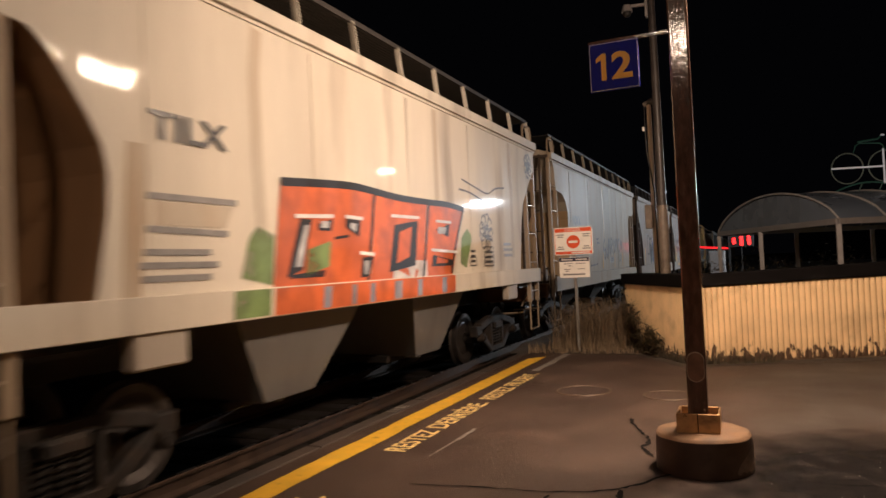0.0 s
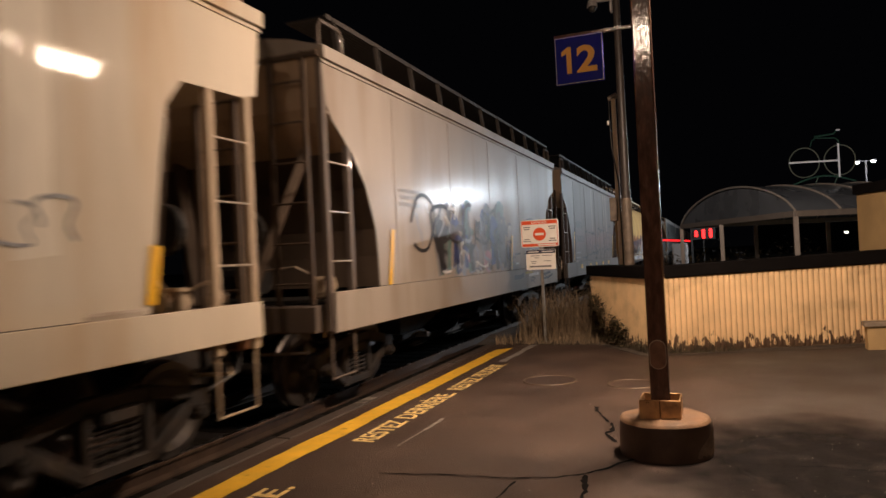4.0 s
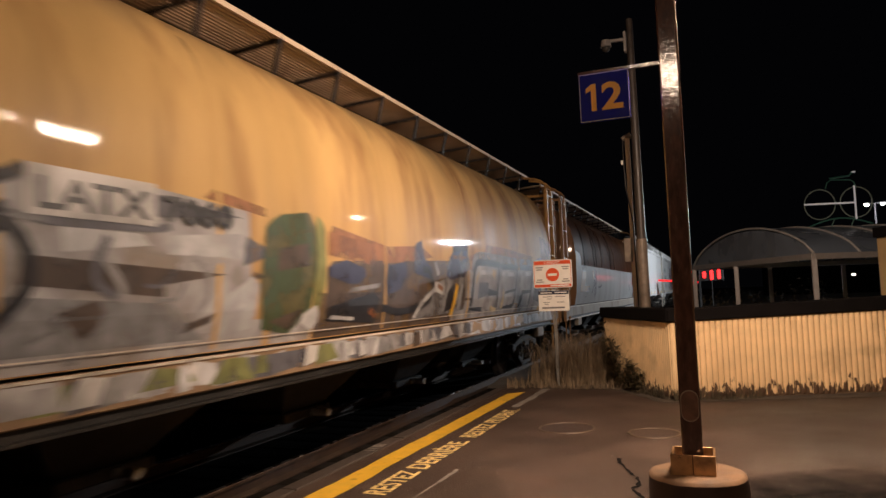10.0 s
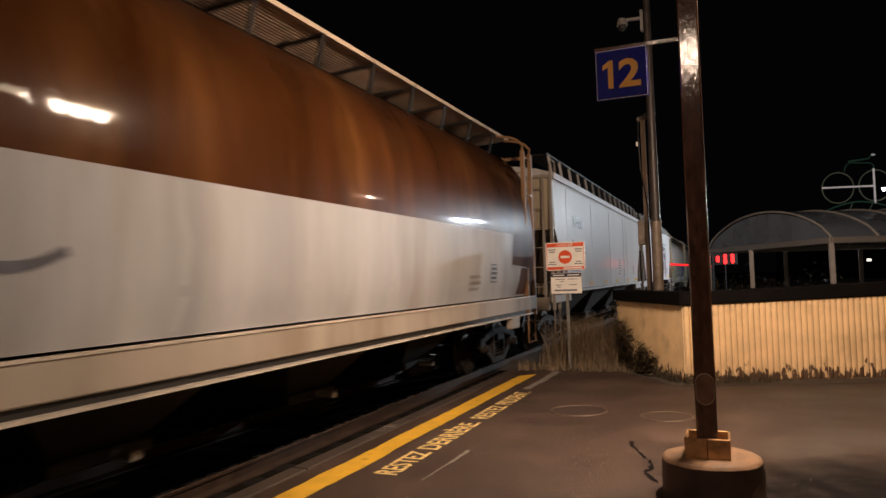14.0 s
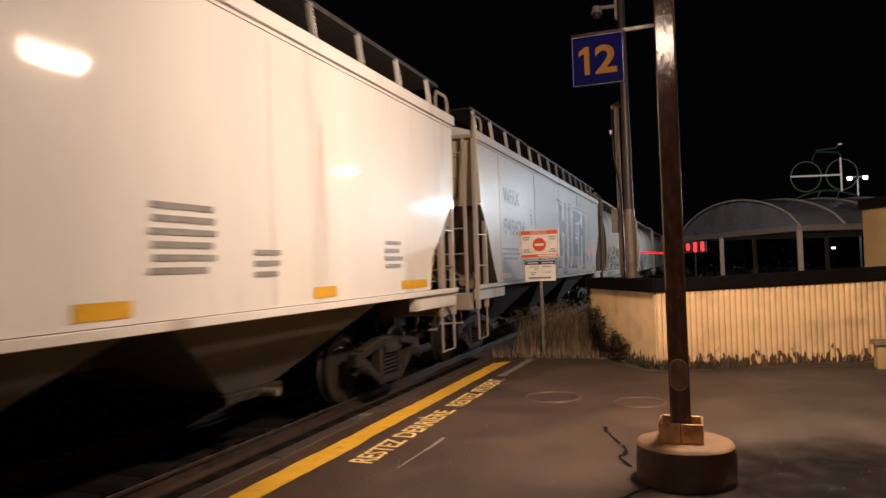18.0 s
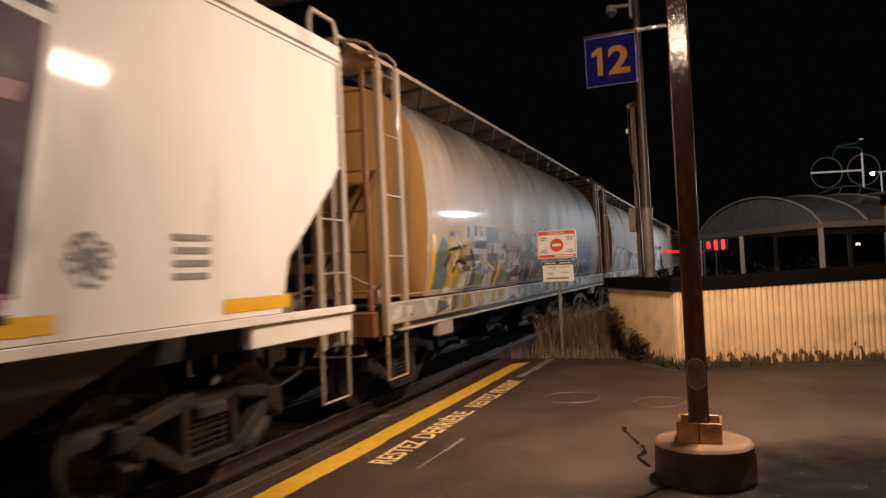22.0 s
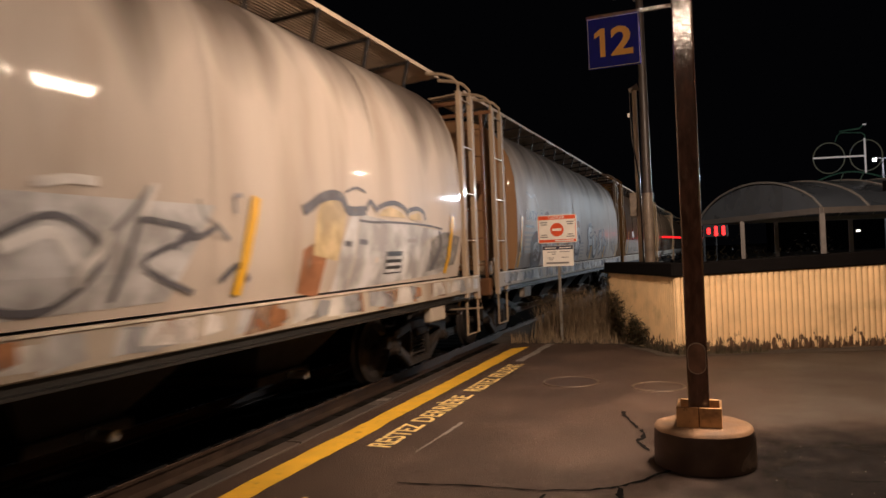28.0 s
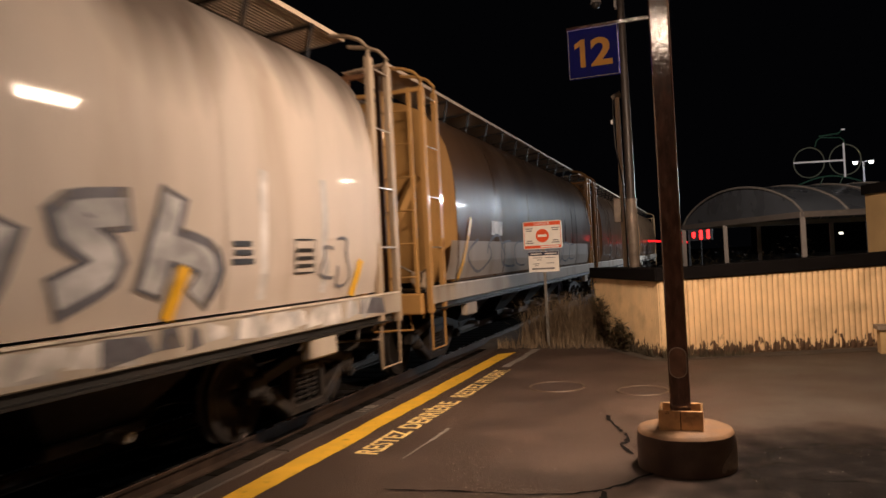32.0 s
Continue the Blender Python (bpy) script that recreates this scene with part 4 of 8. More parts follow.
def hopper_bays(car, spans, material, top=1.45, foot=0.62):
    for a, b in spans:
        m = (a + b) / 2
        bm = prism(bmesh.new(), [(a, top), (b, top), (m + 0.42, 0.52), (m - 0.42, 0.52)], -1.12, 1.12, "x")
        bm2 = bmesh.new()
        # narrow the foot across the car
        for v in bm.verts:
            if v.co.z < 1:
                v.co.x *= foot
            else:
                v.co.x *= 1.30
        add(bm2, bm)
        bay = part("hopper_bay", bm2, material, car, "sloping discharge hopper")
        bm = box(bmesh.new(), (-0.78, m - 0.5, 0.42), (0.78, m + 0.5, 0.53), 0.015)
        part("outlet_gate", bm, TRUCKSTEEL, bay)
        bm = rod(bmesh.new(), (-1.0, m + 0.1, 0.47), (1.0, m + 0.1, 0.47), 0.045, sides=8)
        part("gate_shaft", bm, GALV, bay)


def roof_walk(car, half, z, x0, x1, material, eave, supports=1.15, tilt=0.0, post=None):
    """Grated running boards on both sides of the roof, with their brackets."""
    for s in (-1, 1):
        bm = bmesh.new()
        n = int((x1 - x0) / 0.055)
        for k in range(n):
            x = x0 + (x1 - x0) * (k + 0.5) / n
            up = z + tilt * (k + 0.5) / n
            box(bm, (min(s * (x - 0.022), s * (x + 0.022)), -half, up), (max(s * (x - 0.022), s * (x + 0.022)), half, up + 0.02))
        y = -half
        while y < half:
            bar(bm, (s * x0, y, z + 0.012), (s * x1, y, z + tilt + 0.012), 0.03, 0.01)
            y += 0.38
        walkob = part("running_board", bm, material, car, "grated steel walkway")
        bm = bmesh.new()
        bar(bm, (s * x1, -half, z + tilt + 0.015), (s * x1, half, z + tilt + 0.015), 0.02, 0.06)
        part("board_edge", bm, material, walkob)
        y = -half + 0.15
        while y < half:
            bm = bar(bmesh.new(), (s * x1, y, z + tilt), (s * eave[0], y, eave[1]), *((0.05, 0.03) if tilt else (0.025, 0.06)))
            if tilt:
                bar(bm, (s * x1, y, z + tilt - 0.03), (s * x0, y, z - 0.03), 0.035, 0.04)
            part("bracket", bm, TRUCKSTEEL if tilt else post or material, walkob)
            y += supports


def flat_car(name, label, length, paint, end_paint, bays, cut, lower=BLACKPART, group="freight cars", stripe=None, walkmat=None, sill=1.37, front=None, endsheet=None, lead=0.29, tail=0.29, foot=0.62, upper=None, slope=None, sill_top=1.445, rails=None):
    car = thing(name, label, "freight car", group=group)
    hl = length / 2
    E = hl - 0.55
    S0, S1 = lead - 0.29 - E, E + 0.29 - tail      # where the sills begin and end
    # the side's outline: upright end above, slope sheets below
    out = [(E - dy, z) for dy, z in cut]
    ahead = [(dy - E, z) for dy, z in front or cut]
    outline = ahead + [(y, z) for y, z in reversed(out)]
    bm = prism(bmesh.new(), outline, -1.60, 1.60, "x")
    part("body", bm, paint, car, "painted steel body")
    for line, s in ((ahead, -1), (out, 1)):      # the sheets that close the ends: upright above, sloping below
        high = [p for p in line if p[1] > 2.9]
        lows = [p for p in line if p[1] <= high[0][1]]
        # Slope sheets given the dark end colour have their shade painted in.
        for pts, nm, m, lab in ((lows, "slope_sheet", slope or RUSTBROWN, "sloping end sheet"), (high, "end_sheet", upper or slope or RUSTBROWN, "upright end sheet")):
            bm = bmesh.new()
            va, vb = ([bm.verts.new((x, y + s * 0.006, z)) for y, z in pts] for x in (-1.585, 1.585))
            for k in range(len(va) - 1):
                bm.faces.new((va[k], vb[k], vb[k + 1], va[k + 1]))
            part(nm, bm, m, car, lab)
    top = max(z for _, z in cut)
    R0, R1 = ahead[-1][0], out[-1][0]      # where the roof begins and ends
    bm = prism(bmesh.new(), [(-1.62, top), (1.62, top), (1.62, top + 0.04), (1.2, top + 0.17), (0.4, top + 0.30), (-0.4, top + 0.30), (-1.2, top + 0.17), (-1.62, top + 0.04)], R0, R1)
    part("roof", bm, paint, car)
    for x in (1.60, -1.655):
        bm = bmesh.new()
        box(bm, (x + 0.003, R0, top - 0.11), (x + 0.055, R1, top + 0.045), 0.006)
        box(bm, (x + 0.003, R0, top - 0.155), (x + 0.022, R1, top - 0.125))
        part("top_chord", bm, paint, car)
        bm = bmesh.new()
        box(bm, (x + 0.004, S0, sill), (x + 0.052, S1, sill_top), 0.006)
        part("side_sill", bm, stripe or paint, car)
    for x in (1.6, -1.607):
        y = -E + 1.9
        while y < E - 1.7:
            bm = box(bmesh.new(), (x + 0.001, y - 0.03, sill_top + 0.03), (x + 0.007, y + 0.03, top - 0.20))
            part("weld_seam", bm, paint, car)
            y += (2 * E - 3.6) / 4.0
    if endsheet:     # deeper sill channel under the ends
        for s in (-1, 1):
            for x in (1.50, -1.60):
                q = S1 if s > 0 else -S0
                bm = box(bmesh.new(), (x, min(s * (q - 1.75), s * (q + 0.02)), 1.16), (x + 0.10, max(s * (q - 1.75), s * (q + 0.02)), 1.372), 0.012)
                part("end_channel", bm, paint, car, "white sill channel")
    bm = bmesh.new()
    bar(bm, (0, -E, 1.12), (0, E, 1.12), 0.5, 0.3)
    part("centre_sill", bm, BLACKPART, car)
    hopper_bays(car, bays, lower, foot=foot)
    build_ends(car, E, hl, top, end_paint, "flat", lead, tail)
    roof_walk(car, E - 0.3, top + 0.46, 0.98, 1.53, walkmat or DARKGRATE, (1.585, top + 0.03), post=rails or paint)
    for s in (-1, 1):
        build_truck(car, s * (hl - 2.05))
    return car


def cyl_car(name, label, length, paint, end_paint, lower_paint=None, sill=SILLWHITE, split=2.63, group="freight cars", walkmat=None, ahead=1.42, behind=0.45, flange=EDGEBRIGHT, head=None, lead=0.29, tail=0.29):
    car = thing(name, label, "freight car", group=group)
    hl = length / 2
    E = hl - 0.55
    B, BF = E - behind, E - ahead
    S0, S1 = lead - 0.29 - E, E + 0.29 - tail      # where the sills begin and end
    f = skin("cyl")

    def shell(z0, z1, nm, m, lab):
        zs = [z0] + [z for z, _ in CYL if z0 < z < z1] + [z1]
        fine = []
        for a, b in zip(zs, zs[1:]):
            fine += [a, (a + b) / 2]
        fine.append(z1)
        bm = bmesh.new()
        ys = np.linspace(-BF, B, 9)
        cols = []
        for y in ys:
            cols.append([bm.verts.new((f(z), y, z)) for z in fine] + [bm.verts.new((-f(z), y, z)) for z in reversed(fine) if f(z) > 0.001])
        for a, b in zip(cols, cols[1:]):
            for k in range(len(a) - 1):
                bm.faces.new((a[k], a[k + 1], b[k + 1], b[k]))
        part(nm, bm, m, car, lab, smooth=True)
    if lower_paint:
        shell(1.42, split, "lower_body", lower_paint, "pale lower flank")
        shell(split, 4.6, "upper_body", paint, "upper body shell")
    else:
        shell(1.42, 4.6, "body", paint, "rounded steel body")
    # hoops round the shell
    for y in np.linspace(-BF + 0.04, B - 0.04, 6):
        bm = bmesh.new()
        zs = np.linspace(1.45, 4.59, 22)
        for s in (1, -1):
            a = [bm.verts.new((s * (f(z) + 0.008), y - 0.03, z)) for z in zs]
            b = [bm.verts.new((s * (f(z) + 0.008), y + 0.03, z)) for z in zs]
            for k in range(len(zs) - 1):
                bm.faces.new((a[k], a[k + 1], b[k + 1], b[k]))
        part("seam_hoop", bm, paint if not lower_paint else paint, car, smooth=True) if not lower_paint else bm.free()
    # domed bulkheads
    for s in (-1, 1):
        bm = bmesh.new()
        zs = [z for z, _ in CYL]
        rim = [(f(z), z) for z in zs] + [(-f(z), z) for z in reversed(zs[:-1])]
        rings = []
        for k, q in ((1.0, 0.0), (0.85, 0.07), (0.6, 0.14), (0.3, 0.18)):
            rings.append([bm.verts.new((x * k, s * ((B if s > 0 else BF) + q), 2.6 + (z - 2.6) * k)) for x, z in rim])
        for a, b in zip(rings, rings[1:]):
            for k in range(len(a)):
                n = (k + 1) % len(a)
                bm.faces.new((a[k], a[n], b[n], b[k]))
        bm.faces.new(rings[-1])
        part("bulkhead", bm, head or end_paint, car, "domed end bulkhead", smooth=True)
        bm = prism(bmesh.new(), [(s * BF, 1.42), (s * (BF - 1.6), 0.95), (s * (BF - 1.6), 1.42)], -1.3, 1.3, "x")
        part("slope_sheet", bm, BLACKPART, car)
    for x in (1.50, -1.60):
        bm = bmesh.new()
        box(bm, (x, S0, 1.125), (x + 0.10, S1, 1.40), 0.012)
        part("side_sill", bm, sill, car)
        # A pale strip paints the lit top edge of the sill.
        part("sill_lip", box(bmesh.new(), (x + 0.102, S0 + 0.05, 1.383), (x + 0.114, S1 - 0.05, 1.404)), EDGEBRIGHT, car, "pale strip painted as the lit sill edge")
        # Near-black strip paints the shaded gap between sill and flange.
        part("sill_web", box(bmesh.new(), (x + 0.01, S0 + 0.2, 1.05), (x + 0.05, S1 - 0.2, 1.13)), BLACKPART, car, "near-black strip filling the shaded gap under the sill")
        bm = box(bmesh.new(), (x - 0.02, S0 + 0.3, 1.034), (x + 0.13, S1 - 0.3, 1.056))
        part("sill_flange", bm, flange, car, "thin flange below the sill")
    bm = bmesh.new()
    bar(bm, (0, -E, 1.12), (0, E, 1.12), 0.5, 0.3)
    part("centre_sill", bm, BLACKPART, car)
    w = 2 * BF - 2.6
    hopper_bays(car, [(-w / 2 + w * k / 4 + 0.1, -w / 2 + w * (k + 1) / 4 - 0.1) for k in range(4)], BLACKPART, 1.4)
    build_ends(car, E, hl, 4.42, end_paint, "cyl", lead, tail)
    roof_walk(car, E - 0.1, 4.77, 0.30, 1.03, walkmat or WALKPAINT, (0.92, 4.38), 1.3, 0.045)
    for s in (-1, 1):
        build_truck(car, s * (hl - 2.05))
    return car


CUT_STEEP = [(1.06, 1.45), (0.93, 1.95), (0.56, 2.29), (0.09, 2.73), (-0.10, 2.95), (-0.12, 4.24)]
FRONT_STEEP = [(1.58, 1.45), (1.41, 1.71), (0.95, 2.52), (0.58, 2.93), (0.40, 4.24)]
CUT_NOTCH = [(1.42, 1.45), (1.34, 1.9), (0.90, 2.75), (0.62, 3.10), (0.25, 3.36), (0.0, 3.42), (0.0, 4.24)]
CUT_ARCH = [(1.36, 1.45), (1.32, 1.77), (1.21, 2.34), (1.13, 2.64), (1.0, 2.95), (0.82, 3.15), (0.56, 3.38), (0.2, 3.70), (0.05, 4.24)]
CUT_BOX = [(1.62, 1.45), (1.53, 2.08), (1.44, 2.71), (1.35, 3.15), (1.17, 3.36), (0.40, 3.38), (0.15, 3.44), (0.05, 4.24)]
CUT_SWEEP = [(1.80, 1.45), (1.69, 1.75), (1.49, 2.06), (1.28, 2.38), (1.09, 2.86), (0.82, 3.16), (0.51, 3.35), (0.10, 3.48), (0.0, 4.24)]
CUT_CURVE = [(1.57, 1.45), (1.49, 1.63), (1.32, 1.9), (1.14, 2.25), (0.87, 2.55), (0.57, 3.02), (0.27, 3.36), (0.0, 3.50), (0.0, 4.24)]
FRONT_NOTCH = [(1.50, 1.45), (1.55, 1.8), (1.60, 2.3), (1.64, 2.82), (1.60, 3.02), (1.45, 3.24), (1.08, 3.42), (0.54, 3.45), (0.42, 4.0), (0.10, 4.24)]
FRONT_ARCH = [(1.36, 1.45), (1.45, 1.9), (1.52, 2.25), (1.535, 2.55), (1.49, 2.74), (1.40, 2.90), (1.27, 3.09), (1.13, 3.28), (0.97, 3.42), (0.6, 3.47), (0.32, 3.85), (0.12, 4.24)]
FRONT_CURVE = [(1.29, 1.45), (1.27, 1.85), (1.22, 2.2), (1.0, 2.72), (0.64, 3.14), (0.22, 3.44), (0.10, 3.6), (0.0, 4.24)]

# the train's speed, in metres a second, at a few times
SPEED = [(0, 5.45), (3, 5.5), (7, 5.66), (12.5, 5.58), (19, 5.62), (22, 5.38), (24.5, 5.17), (32, 5.17)]


def travelled(t):
    """The way that the train has gone by the time t."""
    way = 0.0
    for (a, u), (b, v) in zip(SPEED, SPEED[1:]):
        q = min(max(t - a, 0.0), b - a)
        way += q * u + (v - u) * q * q / (b - a) / 2
    return way


# where each coupling passes the line y = 0, in metres along the train at the start
COUPLINGS = [-12.43, 0.98, 14.37, 27.85, 41.43, 54.64, 73.76, 93.16, 111.62, 129.45, 147.13, 165.42, 183.27, 200.64, 218.0, 235.36]
CARS = []


def span(k):
    return COUPLINGS[k + 1] - COUPLINGS[k]


def end_number(car, length, text, mark):
    """Reporting marks on the upright end sheet that leads."""
    y = -(length / 2 - 0.55) + 0.46
    for body, z in ((mark, 3.28), (text, 3.06)):
        bm = lettering(bmesh.new(), body, 0.17, lambda u, v: (0.35 + u, y, z + v), wide=0.62 if body is mark else 0.78, bold=0.006)
        part("end_mark", bm, BLACKINK, car, "lettering " + body)


def two_bays(L):
    return [(-L * 0.30, -0.05), (0.05, L * 0.30)]


def three_bays(L):
    w = L - 5.4
    return [(-w / 2 + w * k / 3 + 0.05, -w / 2 + w * (k + 1) / 3 - 0.05) for k in range(3)]


def build_train():
    L = span(0)
    CARS.append(flat_car("covered_hopper", "short cream covered hopper car with rusty ladders", L, CREAM, LADDERPAINT, two_bays(L), CUT_NOTCH, front=FRONT_NOTCH))
    L = span(1)
    CARS.append(flat_car("covered_hopper", "short cream covered hopper with orange graffiti", L, CREAM, LADDERPAINT, [(-3.2, -0.98), (0.35, 2.27)], CUT_ARCH, lower=BAYGREY, sill=1.40, sill_top=1.67, front=FRONT_ARCH, lead=0.52, foot=1.07, tail=0.43))
    L = span(2)
    CARS.append(flat_car("covered_hopper", "short cream hopper with rust streaks and grey tags", L, CREAM2, LADDERPAINT, two_bays(L), CUT_BOX, lower=BAYGREY, sill=1.11, front=FRONT_NOTCH, upper=CREAM2, slope=ENDTAN, lead=0.35, tail=0.55))
    L = span(3)
    CARS.append(flat_car("covered_hopper", "short grey hopper with dark and blue graffiti", L, GREY, GREYEND, two_bays(L), CUT_SWEEP, sill=0.98, front=FRONT_CURVE, upper=ENDGREY, slope=DARKEND, rails=DARKGRATE, lead=0.32, tail=0.57))
    L = span(4)
    CARS.append(flat_car("covered_hopper", "short grey hopper with black outline graffiti", L, GREY2, GREYEND, two_bays(L), CUT_CURVE, sill=1.0, front=FRONT_CURVE, upper=ENDGREY, slope=DARKEND, rails=DARKGRATE, lead=0.45, tail=0.29))
    L = span(5)
    CARS.append(cyl_car("covered_hopper", "tan cylindrical hopper with silver graffiti along its flank", L, TAN, OCHRE, sill=SILLDUST, ahead=1.75, flange=BLACKPART, lead=0.46, tail=0.21))
    L = span(6)
    CARS.append(cyl_car("covered_hopper", "brown and white cylindrical hopper with a dark tag", L, BROWN, RUSTBROWN, LOWERWHITE, head=HEADBROWN, ahead=1.85, lead=0.42, tail=0.59))
    L = span(7)
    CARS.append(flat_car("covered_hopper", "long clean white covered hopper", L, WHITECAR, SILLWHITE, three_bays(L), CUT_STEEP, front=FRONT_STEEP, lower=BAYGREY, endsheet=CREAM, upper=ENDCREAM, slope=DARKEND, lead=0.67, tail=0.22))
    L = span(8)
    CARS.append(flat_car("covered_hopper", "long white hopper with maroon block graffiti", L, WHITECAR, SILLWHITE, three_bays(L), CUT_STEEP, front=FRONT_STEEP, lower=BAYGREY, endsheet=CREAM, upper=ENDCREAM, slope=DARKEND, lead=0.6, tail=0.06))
    L = span(9)
    CARS.append(cyl_car("covered_hopper", "weathered grey cylindrical hopper with yellow, green and blue graffiti", L, GREY3, LADDERPAINT, head=OCHRE, lead=0.37, tail=-0.02))
    L = span(10)
    CARS.append(cyl_car("covered_hopper", "weathered grey cylindrical hopper with silver graffiti", L, GREY3, LADDERPAINT, ahead=1.9, behind=0.8, flange=BLACKPART, head=RUSTBROWN, lead=0.71, tail=0.3))
    L = span(11)
    CARS.append(cyl_car("covered_hopper", "grey cylindrical hopper with brown and silver graffiti", L, GREY3, LADDERPAINT, flange=BLACKPART, head=RUSTBROWN, lead=0.32, tail=0.18))
    L = span(12)
    CARS.append(cyl_car("covered_hopper", "dark brown cylindrical hopper with ochre ends", L, DARKBROWN, OCHRE, flange=BLACKPART, lead=0.47))
    for k in (13, 14):
        CARS.append(cyl_car("covered_hopper", "dark weathered cylindrical hopper", span(k), DARKBROWN, RUSTBROWN))


build_train()


# ---------------------------------------------------------------- the platform's end: signs, poles, weeds, covers
def build_danger_sign():
    x, y = -2.575, 12.60
    sign = thing("warning_sign", "white and red no-entry warning signs on a thin post", "sign", pose(x, y, 0))
    part("post", bar(bmesh.new(), (0, 0.03, -0.3), (0, 0.03, 1.86), 0.05, 0.04, 0.004), GALV, sign, "thin grey steel post")

    def plate(name, w, h, z, r, m, lab):
        pts = []
        for cx, cz, t0 in ((w / 2 - r, h / 2 - r, 0), (-w / 2 + r, h / 2 - r, math.pi / 2), (-w / 2 + r, -h / 2 + r, math.pi), (w / 2 - r, -h / 2 + r, 1.5 * math.pi)):
            pts += [(cx + r * math.cos(t0 + t), z + cz + r * math.sin(t0 + t)) for t in np.linspace(0, math.pi / 2, 5)]
        return part(name, prism(bmesh.new(), pts, -0.035, 0.0), m, sign, lab)
    top = plate("warning_panel", 0.73, 0.52, 2.10, 0.04, SIGNWHITE, "white panel with red bands")
    low = plate("notice_panel", 0.57, 0.38, 1.60, 0.012, SIGNWHITE, "white notice panel with a navy head")

    def flat(bm, x0, x1, z0, z1, yy=-0.0385):
        bm.faces.new([bm.verts.new(q) for q in ((x0, yy, z0), (x1, yy, z0), (x1, yy, z1), (x0, yy, z1))])
        return bm
    part("red_band", flat(bmesh.new(), -0.345, 0.345, 2.275, 2.345), SIGNRED, top)
    part("red_band", flat(bmesh.new(), -0.345, 0.345, 1.855, 1.905), SIGNRED, top)
    bm = bmesh.new()
    for s in (-1, 1):
        flat(bm, s * 0.345 - 0.004, s * 0.345 + 0.004, 1.905, 2.275)
    part("red_edge", bm, SIGNRED, top)
    bm = lettering(bmesh.new(), "DANGER", 0.075, lambda u, v: (-0.15 + u, -0.041, 2.287 + v), wide=0.30)
    part("heading", bm, SIGNWHITE, top, "white lettering DANGER")
    bm = bmesh.new()
    bm.faces.new([bm.verts.new((0.125 * math.cos(t), -0.0385, 2.085 + 0.125 * math.sin(t))) for t in np.linspace(0, math.tau, 28, endpoint=False)])
    part("no_entry_disc", bm, SIGNRED, top, "red no-entry disc")
    part("no_entry_bar", flat(bmesh.new(), -0.085, 0.085, 2.062, 2.108, -0.041), SIGNWHITE, top)
    for cx in (-0.245, 0.245):
        for z, w in ((2.215, 0.14), (2.175, 0.11), (1.985, 0.10), (1.945, 0.15)):
            part("print_bar", flat(bmesh.new(), cx - w / 2, cx + w / 2, z, z + 0.018), INK, top)
    part("print_bar", flat(bmesh.new(), -0.04, 0.31, 1.868, 1.892, -0.041), SIGNWHITE, top)
    part("navy_band", flat(bmesh.new(), -0.283, 0.283, 1.715, 1.785), SIGNNAVY, low)
    for z, a, b in ((1.668, -0.2, -0.02), (1.668, 0.03, 0.22), (1.628, -0.12, -0.04), (1.56, -0.2, -0.08), (1.565, 0.06, 0.2), (1.525, -0.17, -0.1), (1.455, -0.22, 0.2)):
        part("print_bar", flat(bmesh.new(), a, b, z, z + (0.03 if z < 1.5 else 0.012)), INK, low)
    for a, b in ((-0.24, -0.03), (0.03, 0.25)):
        part("print_bar", flat(bmesh.new(), a, b, 1.74, 1.758, -0.041), SIGNWHITE, low)


build_danger_sign()


def build_poles():
    pole = thing("camera_pole", "tall grey steel pole with a surveillance camera", "pole", pose(-0.93, 12.5, 0))
    bm = rod(bmesh.new(), (0, 0, -0.1), (0, 0, 2.62), 0.095, 0.092, 16)
    part("lower_shaft", bm, POLEGREY, pole, smooth=True)
    part("collar", rod(bmesh.new(), (0, 0, 2.60), (0, 0, 2.64), 0.102, sides=16), POLEGREY, pole, smooth=True)
    part("upper_shaft", rod(bmesh.new(), (0, 0, 2.64), (0, 0, 6.65), 0.080, 0.060, 16), POLEDARK, pole, smooth=True)
    arm = part("camera_arm", bar(bmesh.new(), (-0.07, -0.02, 6.28), (-0.40, -0.06, 6.28), 0.06, 0.05, 0.008), SHELTERSTEEL, pole, "grey camera arm")
    part("mount_plate", box(bmesh.new(), (-0.11, -0.08, 6.05), (-0.065, 0.06, 6.42), 0.006), SHELTERSTEEL, pole)
    bm = rod(bmesh.new(), (-0.42, -0.07, 6.18), (-0.42, -0.07, 6.30), 0.10, 0.075, 16)
    part("camera_hood", bm, SHELTERSTEEL, arm, "pale camera hood")
    bm = bmesh.new()
    bmesh.ops.create_uvsphere(bm, u_segments=14, v_segments=10, radius=0.075, matrix=pose(-0.42, -0.07, 6.16))
    part("camera_dome", bm, BLACKPART, arm, "smoked camera dome", smooth=True)
    thin = thing("conduit_pole", "weathered wooden service pole with a meter box", "pole", pose(-1.16, 13.3, 0))
    part("shaft", rod(bmesh.new(), (0, 0, -0.1), (-0.005, 0, 4.66), 0.050, 0.044, 12), WALKPAINT, thin, smooth=True)
    part("weather_head", rod(bmesh.new(), (-0.10, 0, 4.64), (0.07, 0, 4.70), 0.045, 0.07, 10), POLEGREY, thin)
    part("conduit", tube(bmesh.new(), [(-0.085, -0.03, 4.6), (-0.09, -0.03, 4.2), (-0.07, -0.06, 3.7), (0.03, -0.08, 3.0), (0.05, -0.08, 1.0)], 0.014, 6), BLACKPART, thin, "black cable")
    part("insulator", box(bmesh.new(), (-0.14, -0.04, 4.14), (-0.09, 0.02, 4.22), 0.01), SIGNWHITE, thin, "small white insulator")
